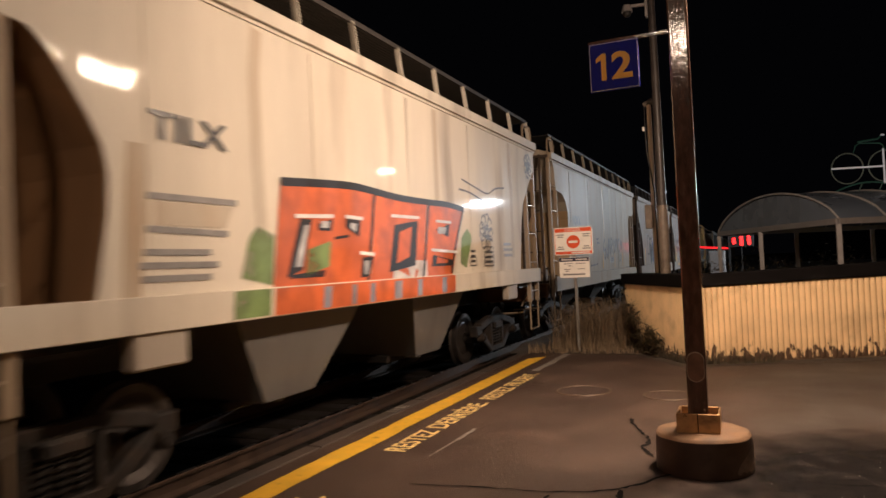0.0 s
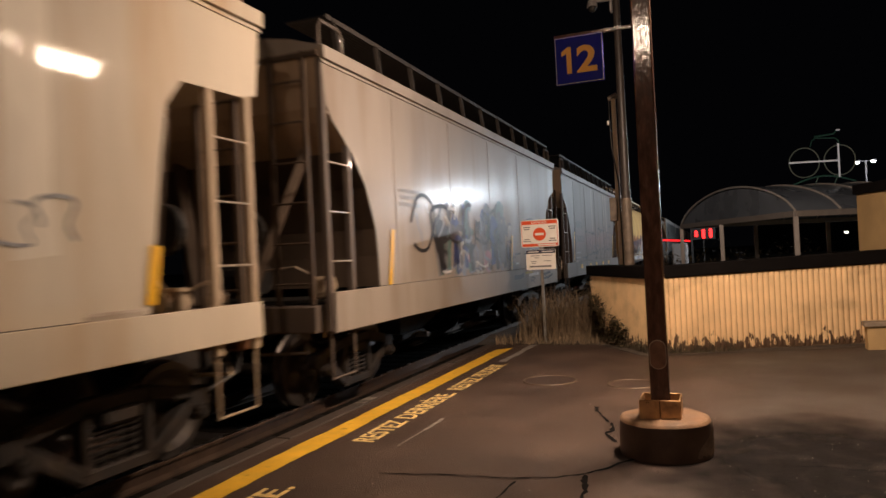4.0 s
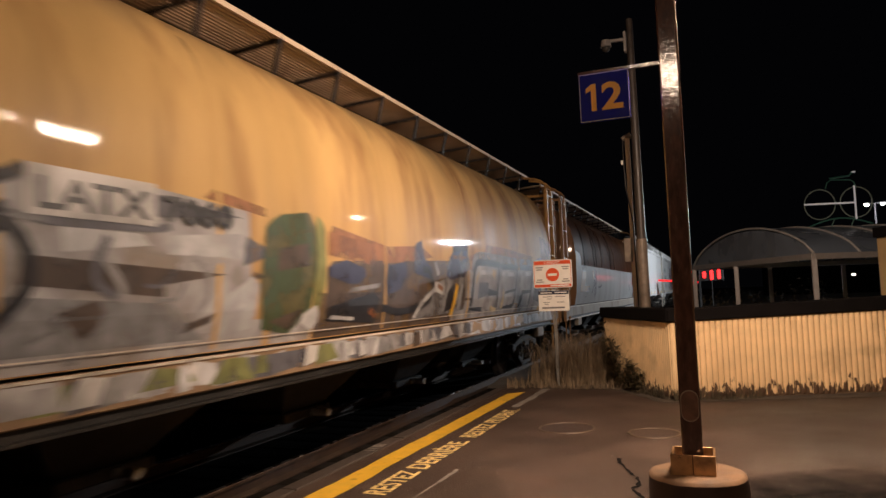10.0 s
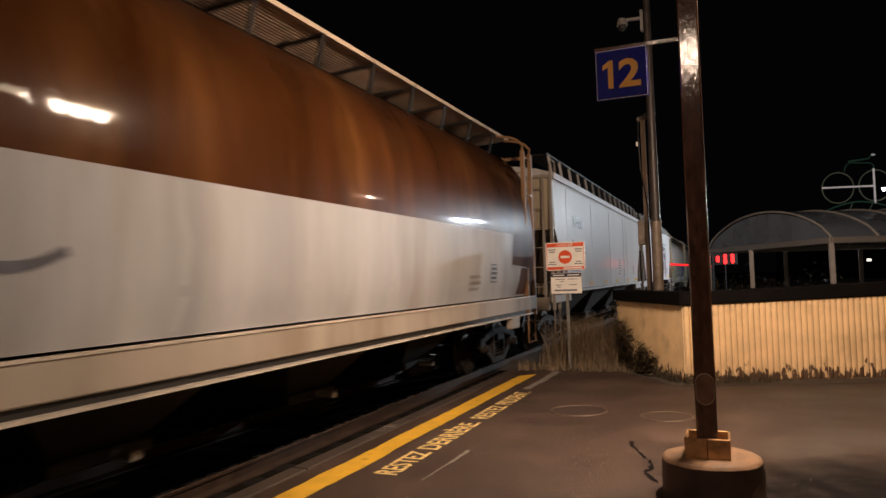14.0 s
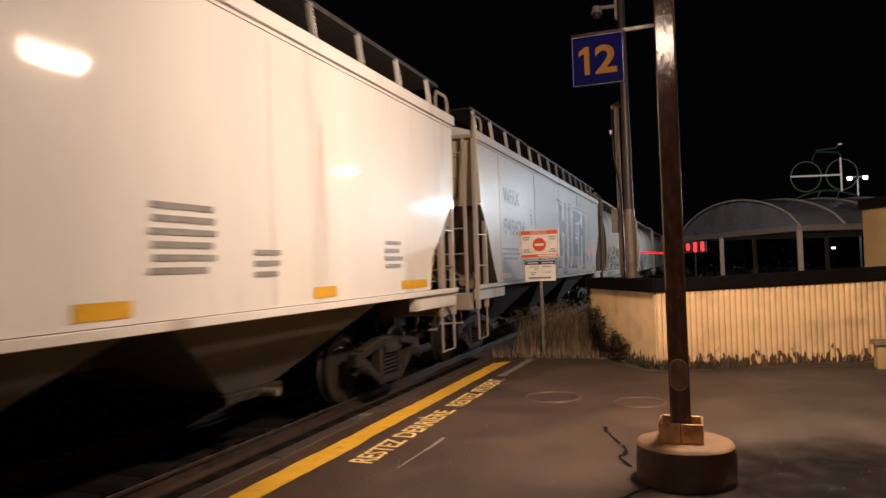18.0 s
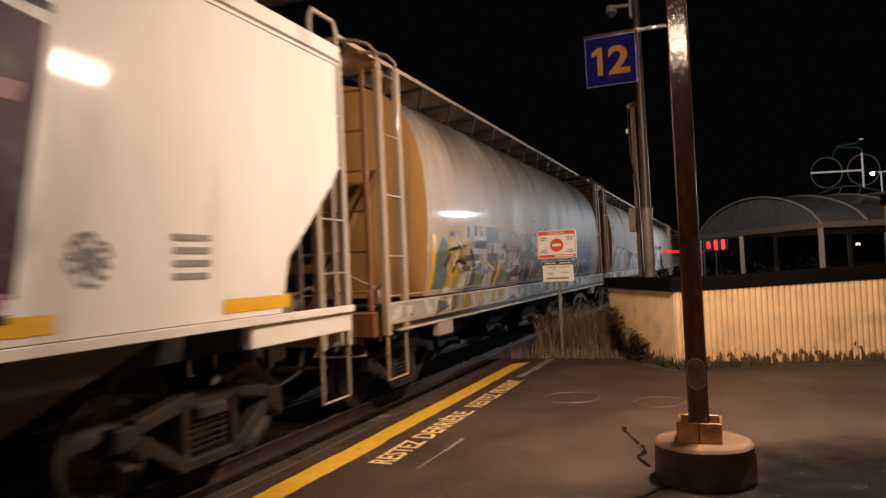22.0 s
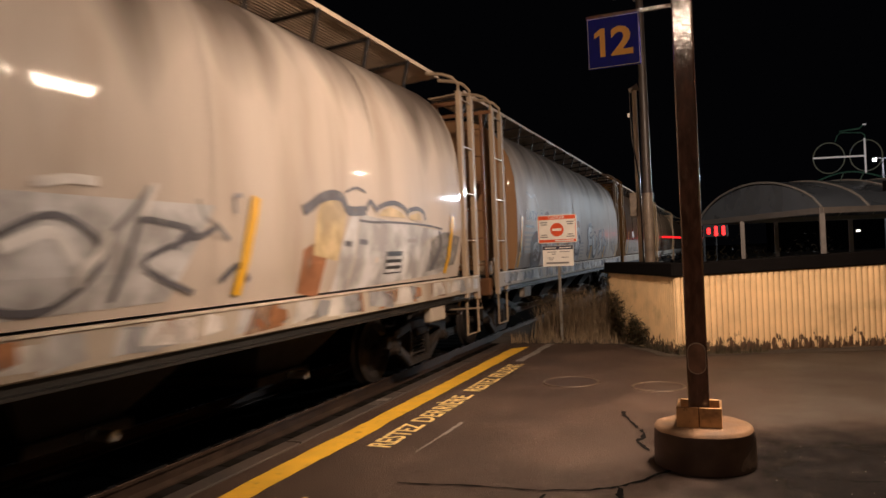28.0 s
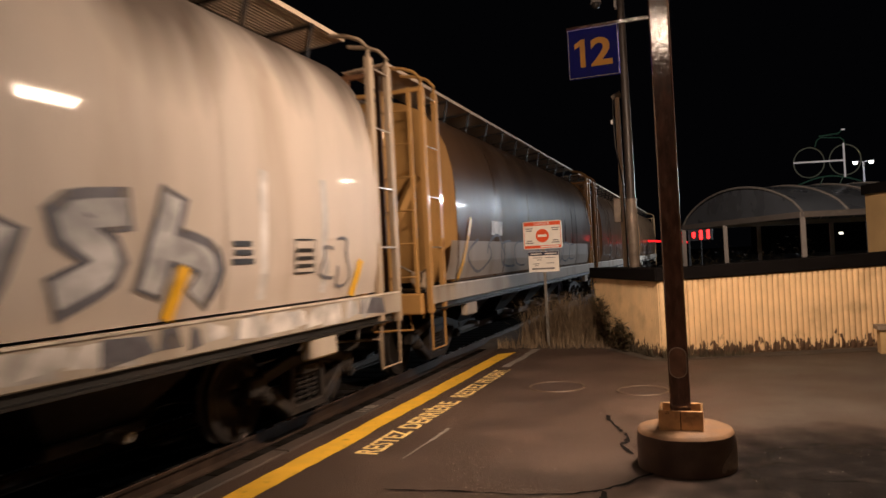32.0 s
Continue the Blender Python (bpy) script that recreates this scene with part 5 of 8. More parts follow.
    part("meter_box", box(bmesh.new(), (-0.16, -0.12, 2.27), (-0.02, 0.04, 2.72), 0.01), POLEGREY, thin, "grey meter box")


build_poles()


def build_covers():
    for x, y, r, lab in ((-1.645, 8.76, 0.365, "round cast-iron manhole cover set in the asphalt"), (-0.55, 8.62, 0.32, "rusty sunken manhole rim partly covered with asphalt")):
        cover = thing("manhole_cover", lab, "manhole cover", pose(x, y, 0), group="manhole covers")
        bm = bmesh.new()
        n = 40
        rings = []
        for q, z in ((r, 0.002), (r - 0.006, 0.012), (r - 0.03, 0.012), (r - 0.035, 0.003)):
            rings.append([bm.verts.new((q * math.cos(t), q * math.sin(t), z)) for t in np.linspace(0, math.tau, n, endpoint=False)])
        ring_skin(bm, rings)
        part("rim", bm, RIMSTEEL, cover, "rusty rim", smooth=True)
        bm = rod(bmesh.new(), (0, 0, 0.0), (0, 0, 0.006), r - 0.036, sides=40)
        part("lid", bm, ASPHALT if x > -1 else LIDIRON, cover)
    rnd = random.Random(11)
    bm = bmesh.new()
    for pts, w in (([(-0.79, 7.24), (-0.76, 7.05), (-0.66, 6.82), (-0.62, 6.66), (-0.54, 6.52), (-0.49, 6.27), (-0.53, 6.12), (-0.47, 5.98), (-0.38, 5.80)], 0.032),
                   ([(-2.12, 4.57), (-1.7, 4.63), (-1.28, 4.66), (-0.95, 4.70), (-0.71, 4.78), (-0.53, 4.89), (-0.40, 5.04), (-0.29, 5.26), (-0.15, 5.42), (0.1, 5.5), (0.375, 5.55), (0.55, 5.47), (0.72, 5.41), (1.05, 5.42), (1.23, 5.44), (1.7, 5.38), (2.3, 5.45)], 0.02),
                   ([(-0.52, 4.87), (-0.50, 4.7), (-0.45, 4.5), (-0.47, 4.2), (-0.40, 3.6)], 0.03),
                   ([(-2.76, 9.18), (-2.5, 9.25), (-2.3, 9.22)], 0.02), ([(-1.0, 4.62), (-1.02, 4.3), (-1.1, 3.9)], 0.014)):
        fine = []
        for a, b in zip(pts, pts[1:]):
            for k in range(4):
                f = k / 4
                fine.append((a[0] + (b[0] - a[0]) * f + rnd.uniform(-0.012, 0.012), a[1] + (b[1] - a[1]) * f + rnd.uniform(-0.015, 0.015), w * rnd.uniform(0.6, 2.0)))
        va = [bm.verts.new((x - q / 2, y + q * 0.3, 0.006)) for x, y, q in fine]
        vb = [bm.verts.new((x + q / 2, y - q * 0.3, 0.006)) for x, y, q in fine]
        for k in range(len(va) - 1):
            bm.faces.new((va[k], vb[k], vb[k + 1], va[k + 1]))
    tagged(link("asphalt_cracks", bm, BLACKCAP), "dark open cracks in the platform asphalt", "crack", kind="structure")
    # dark patch: damp newer asphalt, darkened further to paint in the weaker light
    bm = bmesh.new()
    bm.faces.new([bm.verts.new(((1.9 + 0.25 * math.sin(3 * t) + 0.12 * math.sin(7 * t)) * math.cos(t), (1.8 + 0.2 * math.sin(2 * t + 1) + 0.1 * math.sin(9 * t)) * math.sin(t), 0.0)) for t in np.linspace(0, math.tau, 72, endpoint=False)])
    wet = tagged(link("asphalt_patch", bm, DARKPATCH), "dark patch in the asphalt, part damp, part painted-in dimness", "asphalt patch", kind="structure")
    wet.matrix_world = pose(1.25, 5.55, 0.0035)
    # loose grit on the asphalt
    bm = bmesh.new()
    for k in range(1500):
        x, y = rnd.gauss(1.9, 0.75), 3.4 + abs(rnd.gauss(0, 1.9))
        if k % 12 == 0:
            x, y = rnd.uniform(-2.6, 0.8), rnd.uniform(3.6, 11)
        s = rnd.uniform(0.0015, 0.0035) if rnd.random() < 0.85 else rnd.uniform(0.004, 0.007)
        c = Vector((x, y, s * 0.4))
        v = [bm.verts.new(c + Vector((s * math.cos(t), s * math.sin(t), 0))) for t in (0, 2.1, 4.2)] + [bm.verts.new(c + Vector((0, 0, s)))]
        for f in ((0, 1, 3), (1, 2, 3), (2, 0, 3)):
            bm.faces.new([v[i] for i in f])
    tagged(link("loose_grit", bm, GRIT), "pale loose grit scattered on the asphalt", "grit", kind="stuff")
    # stencilled mark on the coping
    mark = thing("coping_mark", "faded stencilled mark on the platform coping", "lettering", kind="structure")
    for k, (y, w) in enumerate(((7.02, 0.03), (7.12, 0.03), (7.22, 0.09), (7.34, 0.03))):
        bm = bmesh.new()
        bm.faces.new([bm.verts.new(q) for q in ((-3.68, y, 0.0065), (-3.54, y + 0.02, 0.0065), (-3.54, y + w + 0.02, 0.0065), (-3.68, y + w, 0.0065))])
        part("mark_bar", bm, FADED, mark)


LIDIRON = mat("dusty_iron_lid", (0.050, 0.031, 0.024), 0.6, spread=0.35, scale=16, bump=0.5, fine=60)
# Darker than damp alone, to paint in the weaker light on this corner.
DARKPATCH = mat("damp_dimmed_asphalt", (0.010, 0.009, 0.0095), 0.6, spec=0.06, spread=0.7, scale=4, bump=1.6, fine=80, dirt=(0.035, 0.028, 0.025), dirt_amount=0.3, dirt_scale=5)
GRIT = mat("pale_grit", (0.42, 0.40, 0.36), 0.35, spread=0.3, scale=30)


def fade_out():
    """The dark patch thins out towards an uneven edge."""
    nt = DARKPATCH.node_tree
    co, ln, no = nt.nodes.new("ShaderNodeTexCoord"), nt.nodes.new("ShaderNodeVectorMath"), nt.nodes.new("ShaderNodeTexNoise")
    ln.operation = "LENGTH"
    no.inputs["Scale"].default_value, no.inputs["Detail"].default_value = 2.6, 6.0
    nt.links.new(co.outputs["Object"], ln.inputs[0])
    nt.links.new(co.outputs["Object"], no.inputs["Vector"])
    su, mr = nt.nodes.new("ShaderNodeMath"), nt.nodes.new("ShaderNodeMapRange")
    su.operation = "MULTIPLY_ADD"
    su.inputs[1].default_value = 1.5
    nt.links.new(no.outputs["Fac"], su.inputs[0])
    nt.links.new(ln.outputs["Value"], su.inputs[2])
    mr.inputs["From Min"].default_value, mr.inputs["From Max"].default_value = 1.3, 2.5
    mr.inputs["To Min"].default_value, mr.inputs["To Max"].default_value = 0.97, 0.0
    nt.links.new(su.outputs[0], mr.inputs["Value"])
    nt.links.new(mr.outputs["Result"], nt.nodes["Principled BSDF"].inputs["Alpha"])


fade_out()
build_covers()


def build_weeds():
    rnd = random.Random(7)
    bm = bmesh.new()
    # a low bank of earth at the platform's end
    nx, ny = 22, 26
    grid = []
    for i in range(nx + 1):
        row = []
        for j in range(ny + 1):
            x, y = -3.9 + 2.9 * i / nx, 12.35 + 8.0 * j / ny
            edge = min(1, j / 3) * min(1, (nx - i) / 3 + 0.2)
            z = 0.004 + 0.10 * edge * (0.6 + 0.5 * noise.noise((x * 1.6, y * 1.6, 0)))
            row.append(bm.verts.new((x, y, max(z, 0.004))))
        grid.append(row)
    for i in range(nx):
        for j in range(ny):
            bm.faces.new((grid[i][j], grid[i + 1][j], grid[i + 1][j + 1], grid[i][j + 1]))
    tagged(link("earth_bank", bm, EARTH), "rough earth bank at the end of the platform", "bank", kind="structure")

    def blades(n, region, h0, h1, bend):
        bm = bmesh.new()
        for _ in range(n):
            x, y = region(rnd)
            h = rnd.uniform(h0, h1)
            a, lean = rnd.uniform(0, math.tau), rnd.uniform(0.05, bend)
            w = rnd.uniform(0.004, 0.010)
            d = Vector((math.cos(a), math.sin(a), 0))
            s = Vector((-d.y, d.x, 0)) * w
            pts = [Vector((x, y, 0.0)) + d * (lean * h * f * f) + Vector((0, 0, h * f)) for f in (0, 0.35, 0.7, 1.0)]
            L = [bm.verts.new(p - s * (1 - f * 0.9)) for p, f in zip(pts, (0, 0.35, 0.7, 1))]
            R = [bm.verts.new(p + s * (1 - f * 0.9)) for p, f in zip(pts, (0, 0.35, 0.7, 1))]
            for k in range(3):
                bm.faces.new((L[k], R[k], R[k + 1], L[k + 1]))
        return bm
    bm = blades(3400, lambda r: (r.triangular(-3.3, -1.35, -1.8), 12.75 + abs(r.gauss(0, 0.8))), 0.15, 1.0, 1.1)
    tagged(link("dry_grass", bm, GRASS), "tall dry grass at the foot of the wall", "grass", kind="stuff")
    bm = blades(700, lambda r: (r.uniform(-3.5, -1.0), 12.35 + abs(r.gauss(0, 0.25))), 0.05, 0.22, 0.9)
    tagged(link("short_grass", bm, GRASS), "short dry grass at the platform's end", "grass", kind="stuff")

    def base_row(r):
        f = r.random()
        if r.random() < 0.6:
            return (-1.80 + 1.30 * f - 0.10 * r.random(), 13.4 - 2.1 * f - 0.14 * r.random())
        f = r.random() ** 2
        return (-0.45 + 1.3 * f, 11.22 + 0.40 * f - 0.10 * r.random())
    bm = blades(1100, base_row, 0.04, 0.22, 0.9)
    tagged(link("wall_foot_grass", bm, WEED), "thin weeds along the wall's foot", "grass", kind="stuff")
    bm = bmesh.new()
    line = [Vector((-1.95 + 1.42 * f, 13.45 - 2.28 * f, 0)) for f in np.linspace(0, 1, 30)] + [Vector((-0.50 + 5.2 * f, 11.20 + 1.60 * f, 0)) for f in np.linspace(0, 1, 70)]
    back, front = [], []
    for i, p in enumerate(line):
        d = (line[min(i + 1, len(line) - 1)] - line[max(i - 1, 0)]).normalized()
        out = Vector((d.y, -d.x, 0))
        wide = (0.20 + 0.10 * noise.noise((i * 0.45, 3.1, 0)) + 0.07 * noise.noise((i * 1.7, 9.2, 0))) * (1.0 if i < 60 else max(0.15, (100 - i) / 40))
        back.append(bm.verts.new(p - out * 0.25 + Vector((0, 0, 0.022))))
        front.append(bm.verts.new(p + out * max(wide, 0.03) + Vector((0, 0, 0.006))))
    for i in range(len(line) - 1):
        bm.faces.new((back[i], front[i], front[i + 1], back[i + 1]))
    tagged(link("soil_strip", bm, EARTH), "dark soil gathered along the wall's foot", "soil", kind="structure")
    # leafy stalks before the wall's corner
    spots = [(-1.86, 13.1, 1.0), (-1.72, 12.95, 0.9), (-2.05, 13.2, 0.95), (-2.3, 13.0, 0.7), (-1.62, 12.75, 0.85), (-2.75, 12.95, 0.5)]
    spots += [(-1.66 + 0.62 * f + rnd.uniform(-0.08, 0.02), 12.95 - 1.0 * f, (1.1 - 0.7 * f) * rnd.uniform(0.75, 1.1)) for f in np.linspace(0, 1, 12)]
    for k, (x, y, h) in enumerate(spots):
        weed = thing("leafy_weed", "tall leafy weed growing against the wall", "plant", pose(x, y, 0), group="weeds at the wall")
        top = Vector((rnd.uniform(-0.1, 0.1), rnd.uniform(-0.1, 0.1), h))
        part("stalk", tube(bmesh.new(), [(0, 0, -0.05), tuple(top * 0.5 + Vector((0.02, 0, 0))), tuple(top)], 0.008, 5), GRASS, weed)
        bm = bmesh.new()
        for _ in range(110):
            f = rnd.uniform(0.12, 1.0)
            p = top * f
            a = rnd.uniform(0, math.tau)
            d = Vector((math.cos(a), math.sin(a), rnd.uniform(-0.3, 0.5))) * rnd.uniform(0.06, 0.15)
            s = Vector((-d.y, d.x, 0)).normalized() * rnd.uniform(0.012, 0.028)
            v = [bm.verts.new(q) for q in (p, p + d * 0.5 + s, p + d, p + d * 0.5 - s)]
            bm.faces.new(v)
        part("leaves", bm, LEAF, weed)


build_weeds()


# ---------------------------------------------------------------- bicycle shelter beyond the wall
def build_shelter():
    C, U, W = Vector((2.06, 15.0, 0)), Vector((0.886, 0.464, 0)), Vector((-0.464, 0.886, 0))
    width, eave, rise, bay, bays = 5.0, 2.31, 0.70, 0.98, 6
    shelter = thing("bicycle_shelter", "grey bicycle shelter with an arched smoked roof", "shelter")

    def at(u, w, z):
        return C + U * u + W * w + Vector((0, 0, z))

    def arch(w):
        f = w / width * 2 - 1
        return eave + rise * (1 - f * f) ** 0.75 if abs(f) < 1 else eave
    n = 20
    ws = [width * k / n for k in range(n + 1)]
    for k in range(bays):
        bm = bmesh.new()
        u0, u1 = k * bay + 0.03, (k + 1) * bay - 0.03
        lo = [[bm.verts.new(at(u, w, arch(w) - 0.02)) for w in ws] for u in (u0, u1)]
        hi = [[bm.verts.new(at(u, w, arch(w) + 0.01)) for w in ws] for u in (u0, u1)]
        for i in range(n):
            bm.faces.new((hi[0][i], hi[1][i], hi[1][i + 1], hi[0][i + 1]))
            bm.faces.new((lo[0][i], lo[0][i + 1], lo[1][i + 1], lo[1][i]))
        part("roof_panel", bm, SHELTERROOF, shelter, "curved smoked roof sheet", smooth=True)
    for k in range(bays + 1):
        bm = tube(bmesh.new(), [tuple(at(k * bay, w, arch(w) + 0.02)) for w in ws], 0.024, 8)
        part("roof_rib", bm, RIBSTEEL, shelter, "curved grey rib", smooth=True)
    # gable sheet closing the near end above the eaves
    bm = bmesh.new()
    top = [bm.verts.new(at(0.02, w, arch(w) - 0.03)) for w in ws]
    low = [bm.verts.new(at(0.02, w, eave - 0.10)) for w in ws]
    for i in range(n):
        bm.faces.new((top[i], top[i + 1], low[i + 1], low[i]))
    part("gable_sheet", bm, SHELTERROOF, shelter, "smoked sheet in the gable")
    for a, b in (((0, 0), (bay * bays, 0)), ((0, width), (bay * bays, width)), ((0, 0), (0, width))):
        part("eave_beam", bar(bmesh.new(), at(*a, eave - 0.05), at(*b, eave - 0.05), 0.09, 0.12, 0.006), SHELTERSTEEL, shelter)
    for u, w in ((0, 0), (0, width * 0.58), (0, width), (2.13, 0), (3.9, 0), (2.13, width), (4.26, width), (5.68, 0)):
        part("post", bar(bmesh.new(), at(u, w, -0.1), at(u, w, eave - 0.1), 0.10, 0.10, 0.008), SHELTERSTEEL, shelter, "square grey post")
    # the bicycle emblem on the roof
    bike = thing("bicycle_emblem", "bicycle outline of white and green tubes on the shelter roof", "sign", pose(2.26, 17.7, 0))

    def wheel(cx):
        bm = bmesh.new()
        pts = [(cx + 0.315 * math.cos(t), 0, 3.53 + 0.345 * math.sin(t)) for t in np.linspace(0, math.tau, 37)]
        tube(bm, pts, 0.014, 6)
        part("wheel", bm, DIMTUBE, bike, "thin wheel ring")
    wheel(0.32)
    wheel(1.05)
    part("frame_bar", bar(bmesh.new(), (0.0, -0.02, 3.55), (1.02, -0.02, 3.52), 0.03, 0.036), WHITETUBE, bike, "white bar")
    part("frame_bar", bar(bmesh.new(), (1.03, -0.02, 3.91), (1.03, -0.02, 3.14), 0.036, 0.03), WHITETUBE, bike, "white bar")
    part("handlebar", tube(bmesh.new(), [(0.46, 0, 3.88), (0.50, 0, 4.02), (0.58, 0, 4.08), (0.98, 0, 4.04), (1.04, 0, 3.98), (1.06, 0, 3.85)], 0.014, 6), GREENTUBE, bike, "green tube")
    part("saddle", tube(bmesh.new(), [(0.55, 0, 4.11), (0.95, 0, 4.14), (1.02, 0, 4.22)], 0.02, 6), GREENTUBE, bike, "green saddle tube")
    part("lamp_cap", box(bmesh.new(), (1.0, -0.03, 4.2), (1.08, 0.03, 4.235), 0.008), WHITETUBE, bike)
    part("foot_arch", tube(bmesh.new(), [(0.05 + 1.3 * k / 12, 0, 3.02 + 0.17 * math.sin(math.pi * k / 12)) for k in range(13)], 0.02, 6), GREENTUBE, bike, "green foot arch")
    for x in (0.5, 0.9):
        part("foot_brace", bar(bmesh.new(), (x, 0, 2.95), (x + 0.1, 0, 3.18), 0.02), GREENTUBE, bike)


DIMTUBE = mat("grey_green_tube", (0.16, 0.21, 0.20), 0.4, spread=0.1)
build_shelter()


def build_beyond():
    # ochre building behind the low wall
    shed = thing("station_building", "low ochre rendered building with a black roof edge", "building")
    outline = [(3.05, 14.5), (3.62, 12.95), (9.5, 15.0), (8.6, 18.0)]
    part("wall", prism(bmesh.new(), outline, -0.1, 2.53, "z"), SHEDPAINT, shed)
    cx, cy = sum(p[0] for p in outline) / 4, sum(p[1] for p in outline) / 4
    part("roof_edge", prism(bmesh.new(), [(cx + (x - cx) * 1.02, cy + (y - cy) * 1.02) for x, y in outline], 2.53, 2.71, "z"), BLACKCAP, shed, "black roof edge")
    # a short ramp wall and its kerb before the long wall
    ledge = thing("ramp_wall", "short low concrete ramp wall with a pale top", "wall", kind="structure")
    part("core", prism(bmesh.new(), [(2.62, 11.75), (4.6, 12.2), (4.6, 12.45), (2.62, 11.98)], -0.1, 0.36, "z"), SHEDPAINT, ledge)
    part("top", prism(bmesh.new(), [(2.58, 11.70), (4.6, 12.16), (4.6, 12.47), (2.58, 12.0)], 0.36, 0.42, "z"), PALECONC, ledge, "pale concrete top")
    part("kerb", prism(bmesh.new(), [(2.95, 11.6), (3.05, 11.6), (3.30, 8.6), (3.20, 8.6)], -0.05, 0.05, "z"), PALECONC, ledge, "pale kerb")
    # street lamps far off
    sl = thing("street_lamp", "tall street lamp with two glowing heads", "street lamp", pose(9.3, 47.4, 0))
    z = 6.3
    part("pole", rod(bmesh.new(), (0, 0, -0.6), (0, 0, z), 0.07, 0.05, 10), BLACKCAP, sl)
    for s in (-1, 1):
        part("arm", bar(bmesh.new(), (0, 0, z), (s * 0.4, 0, z + 0.05), 0.05), BLACKCAP, sl)
        part("lamp_head", box(bmesh.new(), (min(s * 0.28, s * 0.56), -0.14, z), (max(s * 0.28, s * 0.56), 0.14, z + 0.07), 0.02), BLACKCAP, sl)
        part("lens", rod(bmesh.new(), (s * 0.42, 0, z - 0.12), (s * 0.42, 0, z - 0.003), 0.09, 0.12, 12), STREETGLOW, sl, "glowing lens")
    yl = thing("street_lamp", "tall street lamp with one warm glowing head", "street lamp", pose(9.35, 32.4, 0))
    part("pole", rod(bmesh.new(), (0.35, 0, -0.6), (0.35, 0, 7.2), 0.08, 0.05, 10), BLACKCAP, yl)
    part("arm", bar(bmesh.new(), (0.35, 0, 7.18), (-0.2, 0, 7.24), 0.05), BLACKCAP, yl)
    part("lamp_head", box(bmesh.new(), (-0.28, -0.16, 7.10), (0.22, 0.16, 7.20), 0.03), BLACKCAP, yl)
    part("lens", rod(bmesh.new(), (-0.05, 0, 6.95), (-0.05, 0, 7.097), 0.10, 0.16, 14), LAMPGLOW, yl, "glowing lens")
    # red lights at the crossing
    sig = thing("crossing_signal", "crossing signal with three red lamp columns", "signal", pose(0.0, 50, 0))
    part("mast", bar(bmesh.new(), (0, 0.1, -0.6), (0, 0.1, 2.4), 0.08), BLACKPART, sig)
    part("backing", box(bmesh.new(), (-0.75, 0.0, 2.15), (0.75, 0.08, 2.95), 0.02), BLACKPART, sig)
    # Added plate, unseen, meant to keep the red light off the train.
    part("visor", box(bmesh.new(), (-0.80, -0.9, 2.15), (-0.75, 0.0, 2.95)), BLACKPART, sig, "added plate that blocks red light towards the train")
    for cx, rows in ((-0.46, (2.45, 2.65)), (0.0, (2.32, 2.52, 2.74)), (0.46, (2.36, 2.56, 2.76))):
        for z in rows:
            part("red_lamp", rod(bmesh.new(), (cx, -0.02, z), (cx, -0.06, z), 0.12, 0.10, 12), REDGLOW, sig, "glowing red lamp")
    gate = thing("barrier_arm", "lowered crossing barrier with a red light strip", "barrier", pose(0, 52, 0))
    part("arm", bar(bmesh.new(), (-9.5, 0, 2.85), (-0.9, 0, 2.10), 0.10, 0.12), BLACKPART, gate)
    part("light_strip", bar(bmesh.new(), (-9.5, -0.07, 2.85), (-0.9, -0.07, 2.10), 0.04, 0.13), REDDIM, gate, "red glowing strip")
    part("post", bar(bmesh.new(), (-0.8, 0, -0.6), (-0.8, 0, 2.3), 0.14), BLACKPART, gate)
    cab = thing("utility_cabinet", "pale utility cabinet beside the crossing", "cabinet", pose(-1.5, 48.5, 0))
    part("body", box(bmesh.new(), (-0.5, -0.3, -0.6), (0.5, 0.3, 1.95), 0.03), SHELTERSTEEL, cab)
    part("door", box(bmesh.new(), (-0.42, -0.325, 0.2), (0.42, -0.302, 1.85), 0.01), SHELTERSTEEL, cab)
    # a hedge and a dark far building with a few lit windows
    rnd = random.Random(21)
    bm = bmesh.new()
    for _ in range(4200):
        x, y, z = rnd.uniform(-0.9, 3.2), rnd.gauss(21.5, 0.35), abs(rnd.gauss(0.6, 0.5))
        if z > 1.75 + 0.25 * math.sin(x * 3):
            continue
        a, b, s = rnd.uniform(0, 6.3), rnd.uniform(-1, 1), rnd.uniform(0.03, 0.07)
        d, q = Vector((math.cos(a), math.sin(a), b)) * s, Vector((-math.sin(a), math.cos(a), 0.3)) * s * 0.5
        p = Vector((x, y, z))
        bm.faces.new([bm.verts.new(v) for v in (p, p + d + q, p + 2 * d, p + d - q)])
    tagged(link("hedge", bm, LEAF), "dark clipped hedge behind the shelter", "hedge", kind="stuff")
    far = thing("distant_building", "dark distant building with a few lit windows", "building", pose(60, 160, 0))
    part("wall", box(bmesh.new(), (-50, 0, -0.7), (60, 12, 6.5), 0.1), BLACKCAP, far)
    for k in range(16):
        x, z = rnd.uniform(-38, 50), rnd.uniform(1.4, 4.6)
        part("lit_window", box(bmesh.new(), (x, -0.06, z), (x + rnd.uniform(0.3, 0.9), -0.005, z + 0.4)), DOTGLOW, far, "small lit window")
    # walls that close the place behind the camera
    bm = bmesh.new()
    box(bm, (9.5, -30, -0.3), (9.8, 12.5, 4.0))
    tagged(link("wall_rear_side", bm, SHEDPAINT), "plain station wall along the platform", "wall", kind="structure")
    rear = thing("platform_lamp", "platform lamp post with a glowing head", "lamp post", pose(-0.3, -2.78, 0))
    part("shaft", box(bmesh.new(), (-0.08, -0.08, 0), (0.08, 0.08, 6.05), 0.012), POLEBROWN, rear)
